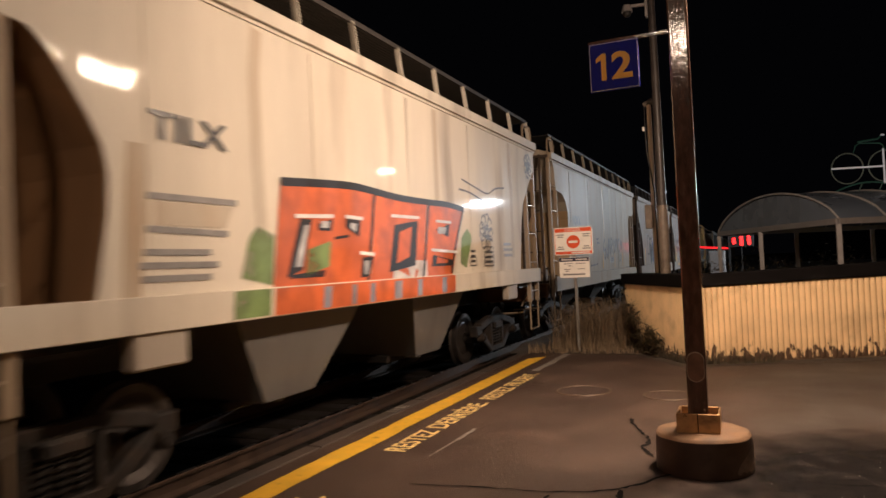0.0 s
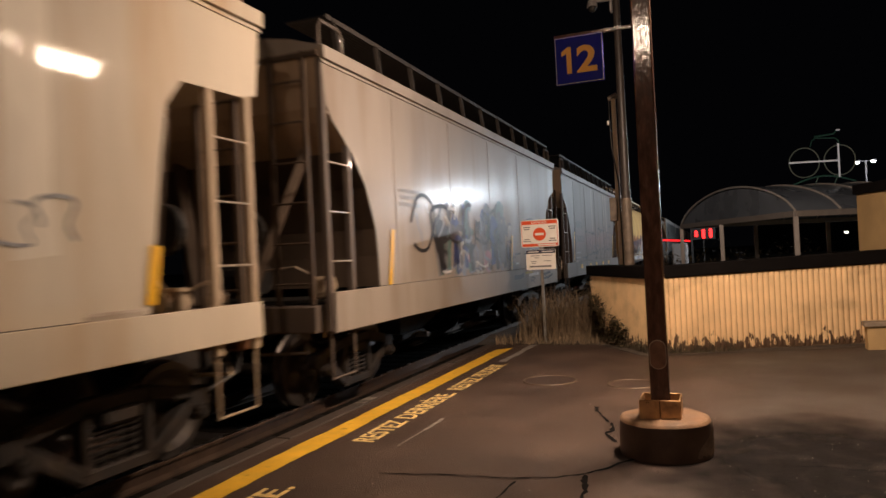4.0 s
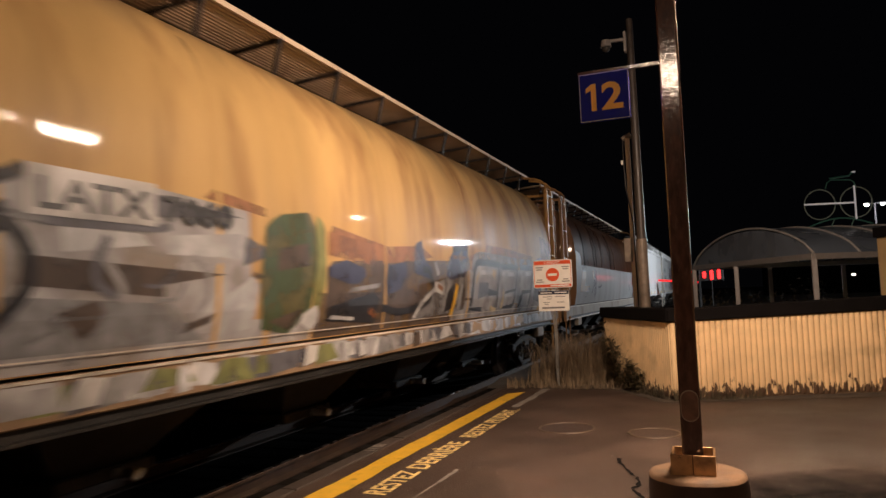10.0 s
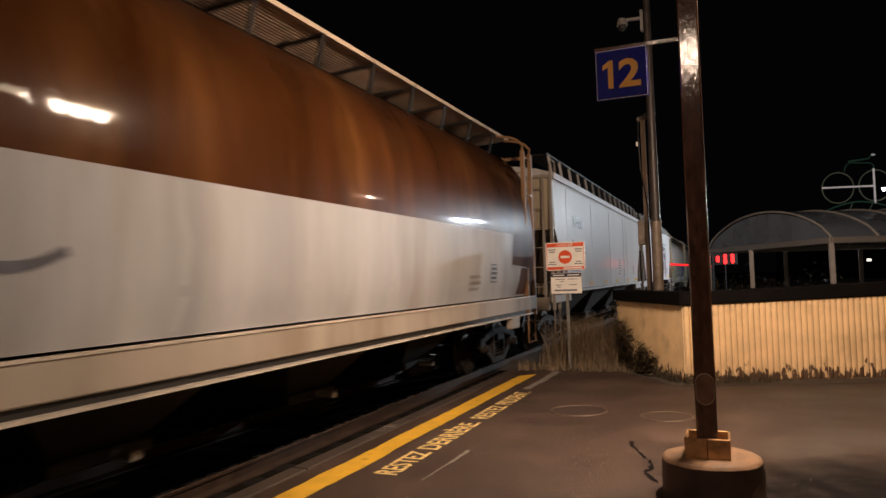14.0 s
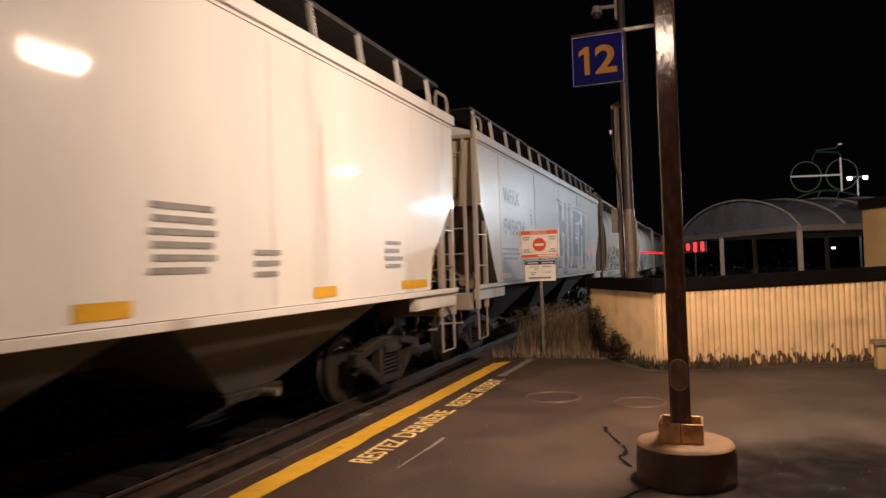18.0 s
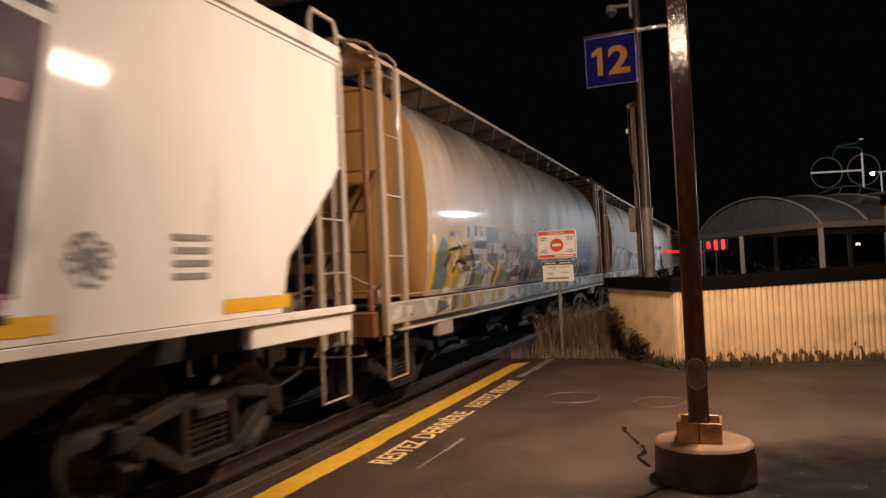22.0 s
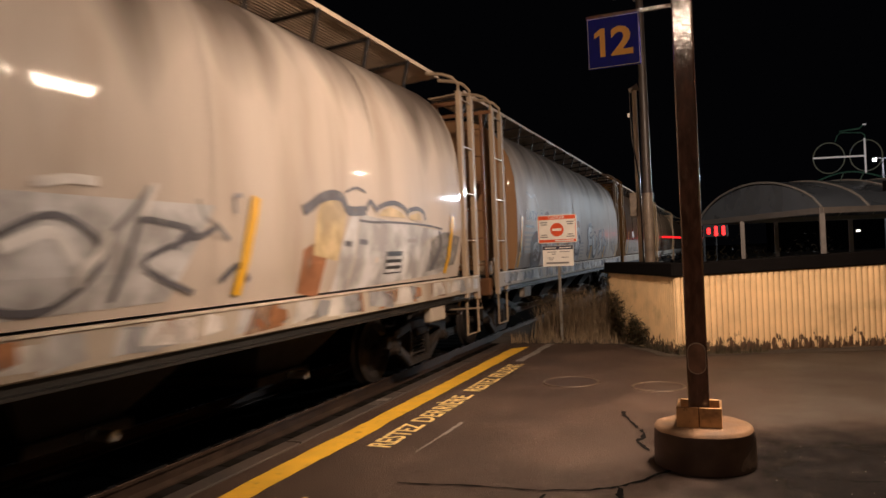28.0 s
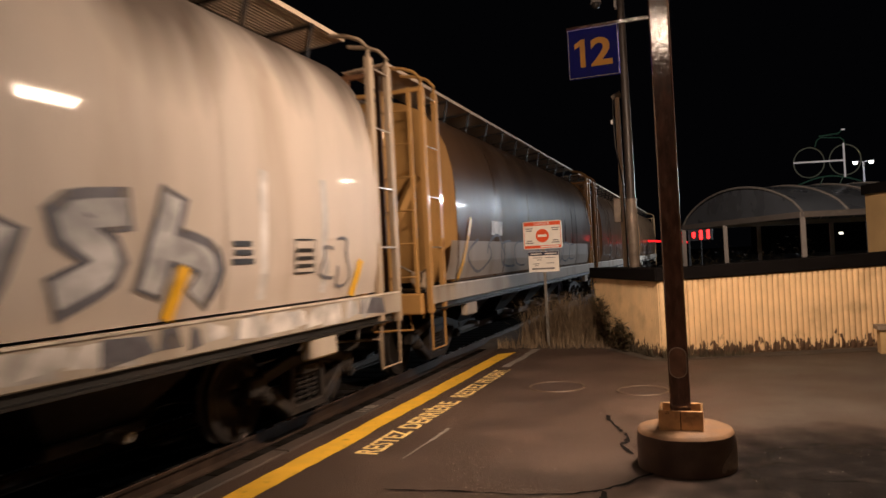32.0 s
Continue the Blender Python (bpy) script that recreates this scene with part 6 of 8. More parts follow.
    part("lamp_head", box(bmesh.new(), (-0.4, -0.1, 6.05), (0.4, 0.3, 6.17), 0.03), BLACKPART, rear)
    part("lens", box(bmesh.new(), (-0.34, 0.085, 6.025), (0.34, 0.25, 6.052)), LAMPGLOW, rear, "glowing lens")


STREETGLOW = mat("street_lamp_glow", (0.9, 0.85, 0.75), 0.4, emit=(1.0, 0.86, 0.66), power=90.0)
build_beyond()


# ---------------------------------------------------------------- lettering and graffiti on the cars
def tape(car, kind, ys, z0, z1, w, lean=0.0, name="reflective_strip", material=None):
    """Yellow reflective strips on a car's flank."""
    for y in ys:
        bm = stroke(bmesh.new(), on_skin(kind, 0.02), [(y - lean, z0), (y + lean, z1)], w)
        part(name, bm, material or MARKYELLOW, car, "yellow reflective strip")


def sill_tape(car, ys, z, w=0.42, h=0.11, x=1.656):
    for y in ys:
        bm = box(bmesh.new(), (x - 0.002, y - w / 2, z - h / 2), (x + 0.004, y + w / 2, z + h / 2))
        part("sill_reflector", bm, MARKYELLOW, car, "yellow reflective tape")


def frame_mark(car, kind, y, z, w=0.34, h=0.30):
    """A small framed data stencil."""
    put = on_skin(kind, 0.012)
    bm = bmesh.new()
    stroke(bm, put, [(y - w / 2, z - h / 2), (y + w / 2, z - h / 2), (y + w / 2, z + h / 2), (y - w / 2, z + h / 2), (y - w / 2, z - h / 2)], 0.018)
    for k in range(3):
        patch(bm, put, y - w / 2 + 0.04, y + w / 2 - 0.04, z - h / 2 + 0.05 + 0.08 * k, z - h / 2 + 0.09 + 0.08 * k)
    part("data_stencil", bm, BLACKINK, car, "framed data stencil")


def flower(car, kind, y, z, r, material, seed):
    rnd = random.Random(seed)
    bm = bmesh.new()
    for k in range(9):
        a = math.tau * k / 9 + rnd.uniform(-0.2, 0.2)
        c = (y + r * 0.6 * math.cos(a), z + r * 0.6 * math.sin(a))
        stroke(bm, on_skin(kind, 0.009), [(c[0] + r * 0.3 * math.cos(t), c[1] + r * 0.3 * math.sin(t)) for t in np.linspace(0, 5.5, 9)], 0.032)
    stroke(bm, on_skin(kind, 0.011), [(y + r * 0.2 * math.cos(t), z + r * 0.2 * math.sin(t)) for t in np.linspace(0, 6.28, 9)], 0.06)
    part("graffiti_flower", bm, material, car, "dark sprayed flower")


def sill_block(car, y0, y1, z0, z1, material, off):
    """A plain block of paint on the raised sill."""
    bm = bmesh.new()
    x = 1.652 + off
    bm.faces.new([bm.verts.new(q) for q in ((x, y0, z0), (x, y1, z0), (x, y1 + 0.03, z1), (x, y0 + 0.03, z1))])
    part("sill_graffiti", bm, material, car)


def sill_stroke(car, material, w, *lines):
    """Sprayed lines on the sill's face."""
    for pts in lines:
        part("sill_graffiti", stroke(bmesh.new(), lambda y, z: Vector((1.657, y, z)), pts, w, True), material, car)


def sill_paint(car, y0, y1, mats, seed, n=26, z0=1.14, z1=1.39):
    """Blocks of spray paint along the side sill."""
    rnd = random.Random(seed)
    n = int(n * 1.6)
    for k in range(n):
        y = y0 + (y1 - y0) * (k + rnd.random()) / n
        w = rnd.uniform(0.07, 0.32)
        x = 1.603 + 0.0008 * (k % 5)
        bm = bmesh.new()
        bm.faces.new([bm.verts.new(q) for q in ((x, y - w, z0 + rnd.uniform(0, 0.08)), (x, y + w, z0 + rnd.uniform(0, 0.1)), (x, y + w * rnd.uniform(0.3, 1), z1 - rnd.uniform(0, 0.08)), (x, y - w * rnd.uniform(0.3, 1), z1 - rnd.uniform(0, 0.05)))])
        part("sill_graffiti", bm, mats[rnd.randrange(len(mats))], car)


def streaks(car, kind, ys, z0, z1, w, material, name="rust_streak"):
    rnd = random.Random(int(100 * w) + len(ys))
    for y in ys:
        pts = [(y + rnd.uniform(-0.05, 0.05), z0 + (z1 - z0) * k / 5) for k in range(6)]
        part(name, stroke(bmesh.new(), on_skin(kind, 0.004), pts, w), material, car)


def decorate():
    S = {n: spray(n, c) for n, c in {
        "orange": (0.62, 0.135, 0.045), "silver": (0.52, 0.52, 0.53), "white": (0.66, 0.64, 0.62), "cleanwhite": (0.80, 0.79, 0.78), "black": (0.022, 0.022, 0.026), "green": (0.18, 0.27, 0.10),
        "darkgreen": (0.060, 0.085, 0.042), "maroon": (0.115, 0.028, 0.045), "plum": (0.055, 0.020, 0.038), "pink": (0.42, 0.22, 0.27), "blue": (0.055, 0.085, 0.24), "paleblue": (0.28, 0.33, 0.42),
        "slate": (0.12, 0.12, 0.14), "yellow": (0.46, 0.34, 0.07), "teal": (0.12, 0.20, 0.19), "rust": (0.22, 0.085, 0.035), "brownred": (0.16, 0.055, 0.032), "grey": (0.25, 0.25, 0.26), "olive": (0.22, 0.23, 0.09), "haze": (0.30, 0.31, 0.33), "dullsilver": (0.37, 0.36, 0.365), "rosebrown": (0.34, 0.15, 0.075), "murk": (0.085, 0.062, 0.050), "indigo": (0.050, 0.055, 0.10), "rustmist": (0.30, 0.135, 0.06), "pale": (0.58, 0.46, 0.27)}.items()}
    # car with the orange piece
    c, k = CARS[1], "flat"
    marking(c, k, "TILX", -4.25, 2.86, 0.30, BLACKINK, 0.85)
    draw(c, k, GREYINK, 0.010, 0.05, [(-4.28, 2.42), (-3.3, 2.42)], [(-4.3, 2.17), (-3.42, 2.15)], bend=False)
    paint(c, k, CREAM2, 0.006, [(-4.30, 2.38), (-3.35, 2.38), (-3.45, 2.2), (-4.32, 2.2)], name="overpaint")
    data_bars(c, k, -4.38, 1.97, 0.9, 3, GREYINK)
    paint(c, k, CREAM2, 0.005, [(-4.45, 2.8), (-4.26, 2.8), (-4.38, 1.55), (-4.55, 1.55)], name="rust_stain")
    paint(c, k, S["orange"], 0.008, [(-2.85, 1.61), (-2.67, 2.68), (-1.56, 2.75), (-0.88, 2.71), (-1.04, 1.61)], [(-1.04, 1.61), (-0.83, 2.73), (0.62, 2.69), (0.38, 1.59)], [(0.38, 1.6), (0.66, 2.7), (1.93, 2.67), (1.4, 1.65)], label="orange sprayed block")
    draw(c, k, S["black"], 0.0125, 0.085, [(-2.67, 2.67), (-2.05, 2.71), (-1.38, 2.74), (-0.85, 2.72), (-0.22, 2.69), (0.62, 2.69), (1.31, 2.7), (1.97, 2.66)])
    draw(c, k, S["black"], 0.0125, 0.06, [(-0.86, 2.7), (-0.98, 2.17), (-1.1, 1.66)], [(0.66, 2.68), (0.53, 2.13), (0.39, 1.65)], [(1.93, 2.66), (1.59, 2.14), (1.36, 1.69)])
    paint(c, k, S["black"], 0.0135, [(-2.63, 1.75), (-2.38, 2.33), (-2.18, 2.33), (-2.38, 1.79)], [(-2.58, 1.8), (-2.57, 1.74), (-2, 1.74), (-1.97, 1.81)], [(-2.08, 2.34), (-2.07, 2.22), (-1.83, 2.22), (-1.79, 2.35)], [(-1.52, 2.37), (-1.56, 2.19), (-1.26, 2.17), (-1.21, 2.37)], [(-1.77, 2.18), (-1.78, 2.13), (-1.48, 2.15), (-1.48, 2.19)], [(-1.2, 1.94), (-1.26, 1.71), (-1.07, 1.71), (-0.94, 1.94)], [(-0.36, 2.4), (-0.57, 1.75), (0.16, 1.81), (0.29, 2.41)], [(0.88, 2.39), (0.82, 2.23), (1.3, 2.22), (1.36, 2.41)], [(0.73, 1.96), (0.68, 1.8), (1.42, 1.8), (1.52, 1.94)])
    paint(c, k, S["silver"], 0.0155, [(-2.51, 1.85), (-2.31, 2.27), (-2.24, 2.27), (-2.39, 1.85)], [(-1.44, 2.32), (-1.46, 2.23), (-1.33, 2.22), (-1.31, 2.32)], [(-1.17, 1.9), (-1.19, 1.74), (-1.09, 1.74), (-1.03, 1.9)], [(-2.02, 2.32), (-2.02, 2.25), (-1.88, 2.25), (-1.86, 2.32)], [(0.95, 2.36), (0.92, 2.26), (1.2, 2.26), (1.23, 2.36)])
    paint(c, k, S["green"], 0.0155, [(-2.32, 1.76), (-2.25, 2.1), (-1.85, 2.11), (-1.91, 1.79)])
    paint(c, k, S["orange"], 0.0165, [(-0.24, 2.32), (-0.38, 1.86), (-0.03, 1.87), (0.1, 2.33)], [(0.86, 1.93), (0.83, 1.84), (1.22, 1.84), (1.27, 1.92)])
    draw(c, k, S["cleanwhite"], 0.0175, 0.04, [(-2.47, 2.35), (-1.78, 2.38)], [(-1.54, 2.39), (-1.17, 2.38)], [(-0.47, 2.45), (0.33, 2.46)], [(0.68, 2.03), (1.62, 2)], [(0.88, 2.44), (1.41, 2.44)], [(-1.26, 1.99), (-0.93, 1.97)], bend=False)
    paint(c, k, S["green"], 0.006, [(-3.29, 1.71), (-3.15, 2.13), (-3.03, 2.23), (-2.96, 2.11), (-2.79, 2.16), (-2.84, 1.69)], [(1.75, 1.8), (1.83, 2.23), (2.08, 2.37), (2.28, 2.24), (1.98, 1.75)])
    patches(c, k, -2.6, 1.4, 1.68, 1.76, [S["white"], S["paleblue"], S["orange"]], 16, n=10)
    sill_block(c, -2.9, 1.38, 1.41, 1.66, S["orange"], 0.004)
    for y, w in ((-2.1, 0.14), (-1.55, 0.1), (-1.15, 0.12), (-0.55, 0.2), (0.1, 0.14), (0.9, 0.16)):
        sill_block(c, y, y + w, 1.42, 1.64, S["paleblue"], 0.006)
    sill_block(c, -3.45, -2.95, 1.42, 1.66, S["green"], 0.004)
    flower(c, k, 2.95, 2.33, 0.36, S["slate"], 3)
    frame_mark(c, k, 3.02, 1.93, 0.44, 0.32)
    frame_mark(c, k, 2.28, 1.85, 0.28, 0.13)
    data_bars(c, k, 3.74, 2.12, 0.65, 3, GREYINK)
    draw(c, k, S["slate"], 0.010, 0.03, [(1.92, 3.14), (2.5, 3.06), (3.07, 3.00), (3.5, 3.12), (3.98, 3.17)], [(1.8, 2.97), (2.26, 2.95), (2.88, 2.85)])
    flower(c, k, 5.55, 3.75, 0.28, S["slate"], 9)
    streaks(c, k, [-3.0, 1.0, 4.4], 1.9, 4.05, 0.16, CREAM2)
    # second car
    c = CARS[2]
    marking(c, k, "AOKX", -4.2, 2.72, 0.30, GREYINK, 0.95)
    data_bars(c, k, -4.2, 2.42, 0.95, 2, GREYINK)
    data_bars(c, k, -4.2, 2.0, 1.3, 2, GREYINK)
    tape(c, k, [-0.42, 1.55, 3.07, 4.6], 1.52, 1.98, 0.11, 0.04)
    tape(c, k, [-4.55], 1.5, 2.45, 0.11, 0.03)
    draw(c, k, S["grey"], 0.012, 0.11, [(-0.02, 2.42), (-0.22, 2.2), (-0.24, 1.95), (-0.05, 1.81), (0.14, 1.92), (0.10, 2.08), (-0.1, 2.05)], [(0.28, 2.28), (0.30, 1.9), (0.45, 1.84), (0.52, 2.25)])
    draw(c, k, S["grey"], 0.012, 0.08, [(0.62, 1.9), (0.62, 2.44), (0.85, 1.95), (0.88, 2.42)], [(1.06, 1.94), (1.08, 2.46), (1.3, 2.3), (1.1, 2.18), (1.38, 1.92)], [(1.55, 1.93), (1.53, 2.4), (1.78, 2.2), (1.57, 1.95)],
         [(1.93, 2.0), (1.93, 2.42), (2.18, 2.32), (1.95, 2.2)], [(2.62, 2.42), (2.40, 2.40), (2.43, 2.06), (2.65, 2.06)], [(2.84, 2.06), (2.83, 2.4), (3.05, 2.1), (3.08, 2.4)])
    draw(c, k, CREAM2, 0.006, 0.3, [(-2.6, 1.85), (-2.3, 2.3), (-1.9, 2.2)], [(-1.6, 1.75), (-1.2, 2.05), (-0.9, 1.8)])
    draw(c, k, S["grey"], 0.009, 0.04, [(-1.25, 2.38), (-0.95, 2.4)], [(-1.2, 2.28), (-0.8, 2.27)], [(-2.2, 1.62), (-1.2, 1.66)])
    frame_mark(c, k, 2.64, 1.81, 0.34, 0.28)
    paint(c, k, S["white"], 0.010, [(0.79, 1.67), (0.79, 1.85), (1.45, 1.85), (1.45, 1.67)], name="label_patch")
    data_bars(c, k, 0.85, 1.78, 0.55, 2, INK, pitch=0.07)
    streaks(c, k, [-0.02, 2.3], 2.45, 4.05, 0.16, MARKSTAIN)
    streaks(c, k, [1.2, 3.6, -2.2], 1.9, 4.05, 0.35, CREAM)
    scribble(c, k, 3.3, 3.9, 1.95, 2.3, S["grey"], 4, 2, 0.03)
    # third car
    c = CARS[3]
    patches(c, k, -2.9, 1.0, 1.5, 2.7, [S["slate"], S["slate"], S["black"], S["teal"], S["blue"], S["grey"]], 31, n=46)
    patches(c, k, -1.7, 0.1, 1.46, 1.9, [S["white"], S["pink"], S["paleblue"]], 33, n=12)
    scribble(c, k, -3.8, 0.6, 1.9, 2.75, S["black"], 34, 6, 0.06)
    tape(c, k, [1.50, 4.28, -4.6], 1.45, 2.2, 0.11, 0.08)
    paint(c, k, S["slate"], 0.012, [(1.17, 2.1), (1.14, 2.02), (1.5, 2.01), (1.55, 2.11)], [(1.14, 1.66), (1.16, 2.03), (1.36, 2), (1.33, 1.64)], [(2.51, 1.81), (2.54, 1.76), (3.25, 1.77), (3.24, 1.82)], [(3.25, 1.82), (3.29, 1.77), (3.89, 1.78), (3.87, 1.84)], [(2.81, 1.54), (2.85, 1.51), (3.26, 1.54), (3.24, 1.62)], [(3.11, 1.4), (3.14, 1.36), (3.41, 1.35), (3.39, 1.4)])
    paint(c, k, S["white"], 0.011, [(1.27, 2.1), (1.32, 2.38), (1.44, 2.43), (1.5, 2.38), (1.51, 2.13)], [(1.3, 1.45), (1.32, 1.63), (1.41, 1.63), (1.39, 1.44)])
    draw(c, k, S["slate"], 0.0125, 0.045, [(2.67, 2.51), (2.96, 2.58), (3.37, 2.62), (3.83, 2.57)], [(1.27, 2.41), (1.4, 2.45), (1.53, 2.42)], [(2.3, 2.24), (2.52, 2.21)], [(2.42, 2.08), (2.72, 2.02), (3.26, 2), (3.52, 1.95)], [(2.8, 2.36), (2.97, 2.32)], [(3.26, 2.06), (3.71, 2.04)], [(1.57, 1.71), (1.77, 1.72)], [(1.76, 1.78), (2.2, 1.8)], [(3.58, 2.36), (3.72, 2.36)], [(2.73, 2.21), (2.84, 2.25), (2.99, 2.25)])
    draw(c, k, S["white"], 0.0135, 0.04, [(3.8, 1.84), (4.18, 1.85)], [(3.41, 1.58), (4.11, 1.58)], [(3.46, 1.52), (4.06, 1.5)], [(1.81, 1.58), (2.03, 1.58)], [(3.51, 1.69), (4.09, 1.7)])
    paint(c, k, S["haze"], 0.0095, [(2.64, 1.51), (2.73, 2.16), (3.11, 2.48), (3.63, 2.47), (4, 1.99), (4.08, 1.44)], label="faint grey sprayed ground")
    sill_stroke(c, S["slate"], 0.1, [(1.46, 1.28), (1.7, 1.28), (1.9, 1.27), (2.27, 1.31)])
    sill_stroke(c, S["slate"], 0.05, [(4.09, 1.23), (4.54, 1.26), (5.06, 1.28)], [(4.19, 1.15), (4.66, 1.15), (5.33, 1.21)], [(4.31, 1.27), (4.78, 1.1)], [(2.91, 1.14), (3.15, 1.14), (3.31, 1.07)], [(2.95, 1.19), (3.11, 1.22), (3.36, 1.18)])
    sill_stroke(c, S["yellow"], 0.05, [(2.43, 1.34), (2.7, 1.35), (3.16, 1.34)])
    sill_stroke(c, S["white"], 0.06, [(2.77, 1.28), (3.16, 1.29), (3.78, 1.29)])
    data_bars(c, k, -4.3, 2.75, 0.9, 3, GREYINK)
    strokes(c, k, -3.5, 0.9, 1.5, 2.6, [S["black"], S["paleblue"], S["white"]], 512, 26)
    # fourth car
    c = CARS[4]
    marking(c, k, "NAHX", -4.0, 2.56, 0.32, BLACKINK, 1.08)
    marking(c, k, "330070", -4.05, 2.10, 0.30, BLACKINK, 1.42)
    data_bars(c, k, -4.15, 1.72, 1.0, 1, GREYINK)
    data_bars(c, k, -4.2, 1.56, 1.0, 1, GREYINK)
    frame_mark(c, k, -2.45, 2.77, 0.26, 0.26)
    draw(c, k, S["slate"], 0.012, 0.07, [(1.28, 2.48), (1.16, 2.6), (0.93, 2.65), (0.68, 2.6), (0.51, 2.47), (0.42, 2.31), (0.43, 2.13), (0.55, 2), (0.75, 1.96)], [(0.64, 2.42), (0.78, 2.42), (0.88, 2.37)], [(1.36, 2.41), (1.4, 2.52), (1.63, 2.6), (1.91, 2.56), (2.11, 2.4), (2.11, 2.17), (1.98, 2.02)])
    draw(c, k, S["slate"], 0.0125, 0.045, [(2.17, 2.59), (2.23, 2.7), (2.4, 2.73), (2.57, 2.64)], [(2.22, 2.46), (2.33, 2.56), (2.63, 2.61), (2.84, 2.5), (2.87, 2.25), (2.76, 1.99), (2.57, 1.87)], [(2.37, 2.23), (2.6, 2.3), (2.78, 2.21), (2.7, 1.99), (2.4, 1.88), (2.29, 1.94)], [(2.99, 2.44), (3.18, 2.36), (3.3, 2.13), (3.07, 1.86)], [(2.93, 2.52), (3.81, 2.53)], [(3.83, 2.52), (3.67, 2.2), (3.49, 1.86), (3.2, 1.73)], [(3.39, 2.4), (3.6, 2.27)], [(3.83, 2.76), (4.21, 2.79), (4.33, 2.59), (4.24, 2.21), (3.96, 1.92)], [(3.76, 2.84), (3.86, 2.93), (4.02, 2.86), (3.91, 2.77)], [(3.56, 2.58), (3.49, 2.68), (3.65, 2.79), (3.89, 2.84)], [(4.64, 2.57), (4.44, 2.37), (4.33, 2.18)], [(4.69, 2.52), (4.8, 2.3)], [(4.99, 2.59), (4.81, 2.38)])
    draw(c, k, S["slate"], 0.0125, 0.05, [(0.61, 1.77), (0.75, 1.82), (1.2, 1.83)], [(1.22, 1.82), (1.17, 1.65), (1.14, 1.5)], [(0.18, 1.93), (0.33, 1.98), (0.55, 1.97), (0.79, 1.95)], [(1.44, 1.6), (1.63, 1.83), (1.82, 1.86), (2.01, 1.71), (1.97, 1.46)], [(2.21, 1.62), (2.45, 1.78), (2.75, 1.84), (2.86, 1.68), (2.81, 1.49)], [(2.87, 1.8), (3.14, 1.83), (3.34, 1.73)], [(3.35, 1.83), (3.8, 1.85)], [(3.82, 1.71), (4.14, 1.99), (4.4, 2.03), (4.51, 1.84)], [(3.91, 1.71), (3.85, 1.53), (3.72, 1.33)], [(4.1, 1.56), (4.24, 1.29), (4.51, 1.35), (4.66, 1.53)])
    draw(c, k, S["slate"], 0.012, 0.085, [(-0.92, 2.48), (-0.8, 2.48), (-0.68, 2.42), (-0.55, 2.43), (-0.33, 2.43), (-0.13, 2.39)], [(-0.12, 2.39), (-0.14, 2.16), (-0.15, 2)], [(-0.85, 1.74), (-0.7, 1.75), (-0.53, 1.68), (-0.42, 1.66)], [(-0.52, 1.94), (-0.34, 1.95), (-0.2, 1.92)], [(-0.19, 1.9), (-0.25, 1.76), (-0.2, 1.64)], [(-0.09, 1.87), (0.15, 1.85)], [(0.18, 1.76), (0.38, 1.77), (0.54, 1.7)], [(-0.25, 1.7), (0.12, 1.7), (0.47, 1.66)])
    paint(c, k, S["slate"], 0.0115, [(-0.31, 1.5), (-0.28, 1.54), (0.2, 1.54), (0.22, 1.48)], [(-0.15, 1.81), (-0.14, 1.86), (0.18, 1.85), (0.16, 1.79)])
    draw(c, k, S["slate"], 0.0125, 0.05, [(-2.53, 1.69), (-2.33, 1.58), (-2.02, 1.59), (-1.75, 1.73), (-1.59, 2.1), (-1.76, 2.42), (-2, 2.48), (-2.31, 2.4), (-2.53, 2.15), (-2.55, 1.89), (-2.46, 1.69)], [(-2.22, 1.82), (-2.27, 2.09), (-2.1, 2.27)], [(-1.53, 2.43), (-1.19, 2.44), (-1.13, 2.25), (-1.42, 2.06), (-1.1, 1.95), (-1.17, 1.68), (-1.59, 1.66)], [(-1.04, 2.41), (0.04, 2.39)], [(-0.64, 2.35), (-0.79, 2.02), (-0.92, 1.79)], [(-1.13, 1.64), (-0.62, 1.74), (-0.06, 1.68)], [(-0.23, 2.11), (-0.04, 1.85)], [(-2.95, 1.57), (-2.68, 1.57), (-2.1, 1.52)])
    tape(c, k, [-4.44, 4.75], 1.52, 2.42, 0.12, 0.10)
    sill_tape(c, [-3.46, -1.67, -0.35, 1.31, 2.87], 1.29, 0.34, 0.13)
    frame_mark(c, k, 4.25, 1.72, 0.34, 0.3)
    streaks(c, k, [-0.6, 2.4, 3.1], 2.5, 4.05, 0.30, GREY)
    for y in (-2.6, 1.9, 2.9):
        bm = bmesh.new()
        bm.faces.new([bm.verts.new(q) for q in ((1.657, y - 0.12, 1.03), (1.657, y + 0.02, 1.03), (1.657, y + 0.25, 1.42), (1.657, y + 0.13, 1.42))])
        part("sill_graffiti", bm, S["slate"], c)
    # tan cylinder car
    c, k = CARS[5], "cyl"
    part("flank_hem", stroke(bmesh.new(), on_skin(k, 0.024), [(-8.0 + 0.5 * i, 1.515) for i in range(33)], 0.011), EDGEBRIGHT, c, "thin bright line along the flank's hem")
    paint(c, k, S["murk"], 0.0036, [(-2.55, 1.43), (-2.5, 1.9), (2.5, 1.9), (2.5, 1.43)], label="murky sprayed ground")
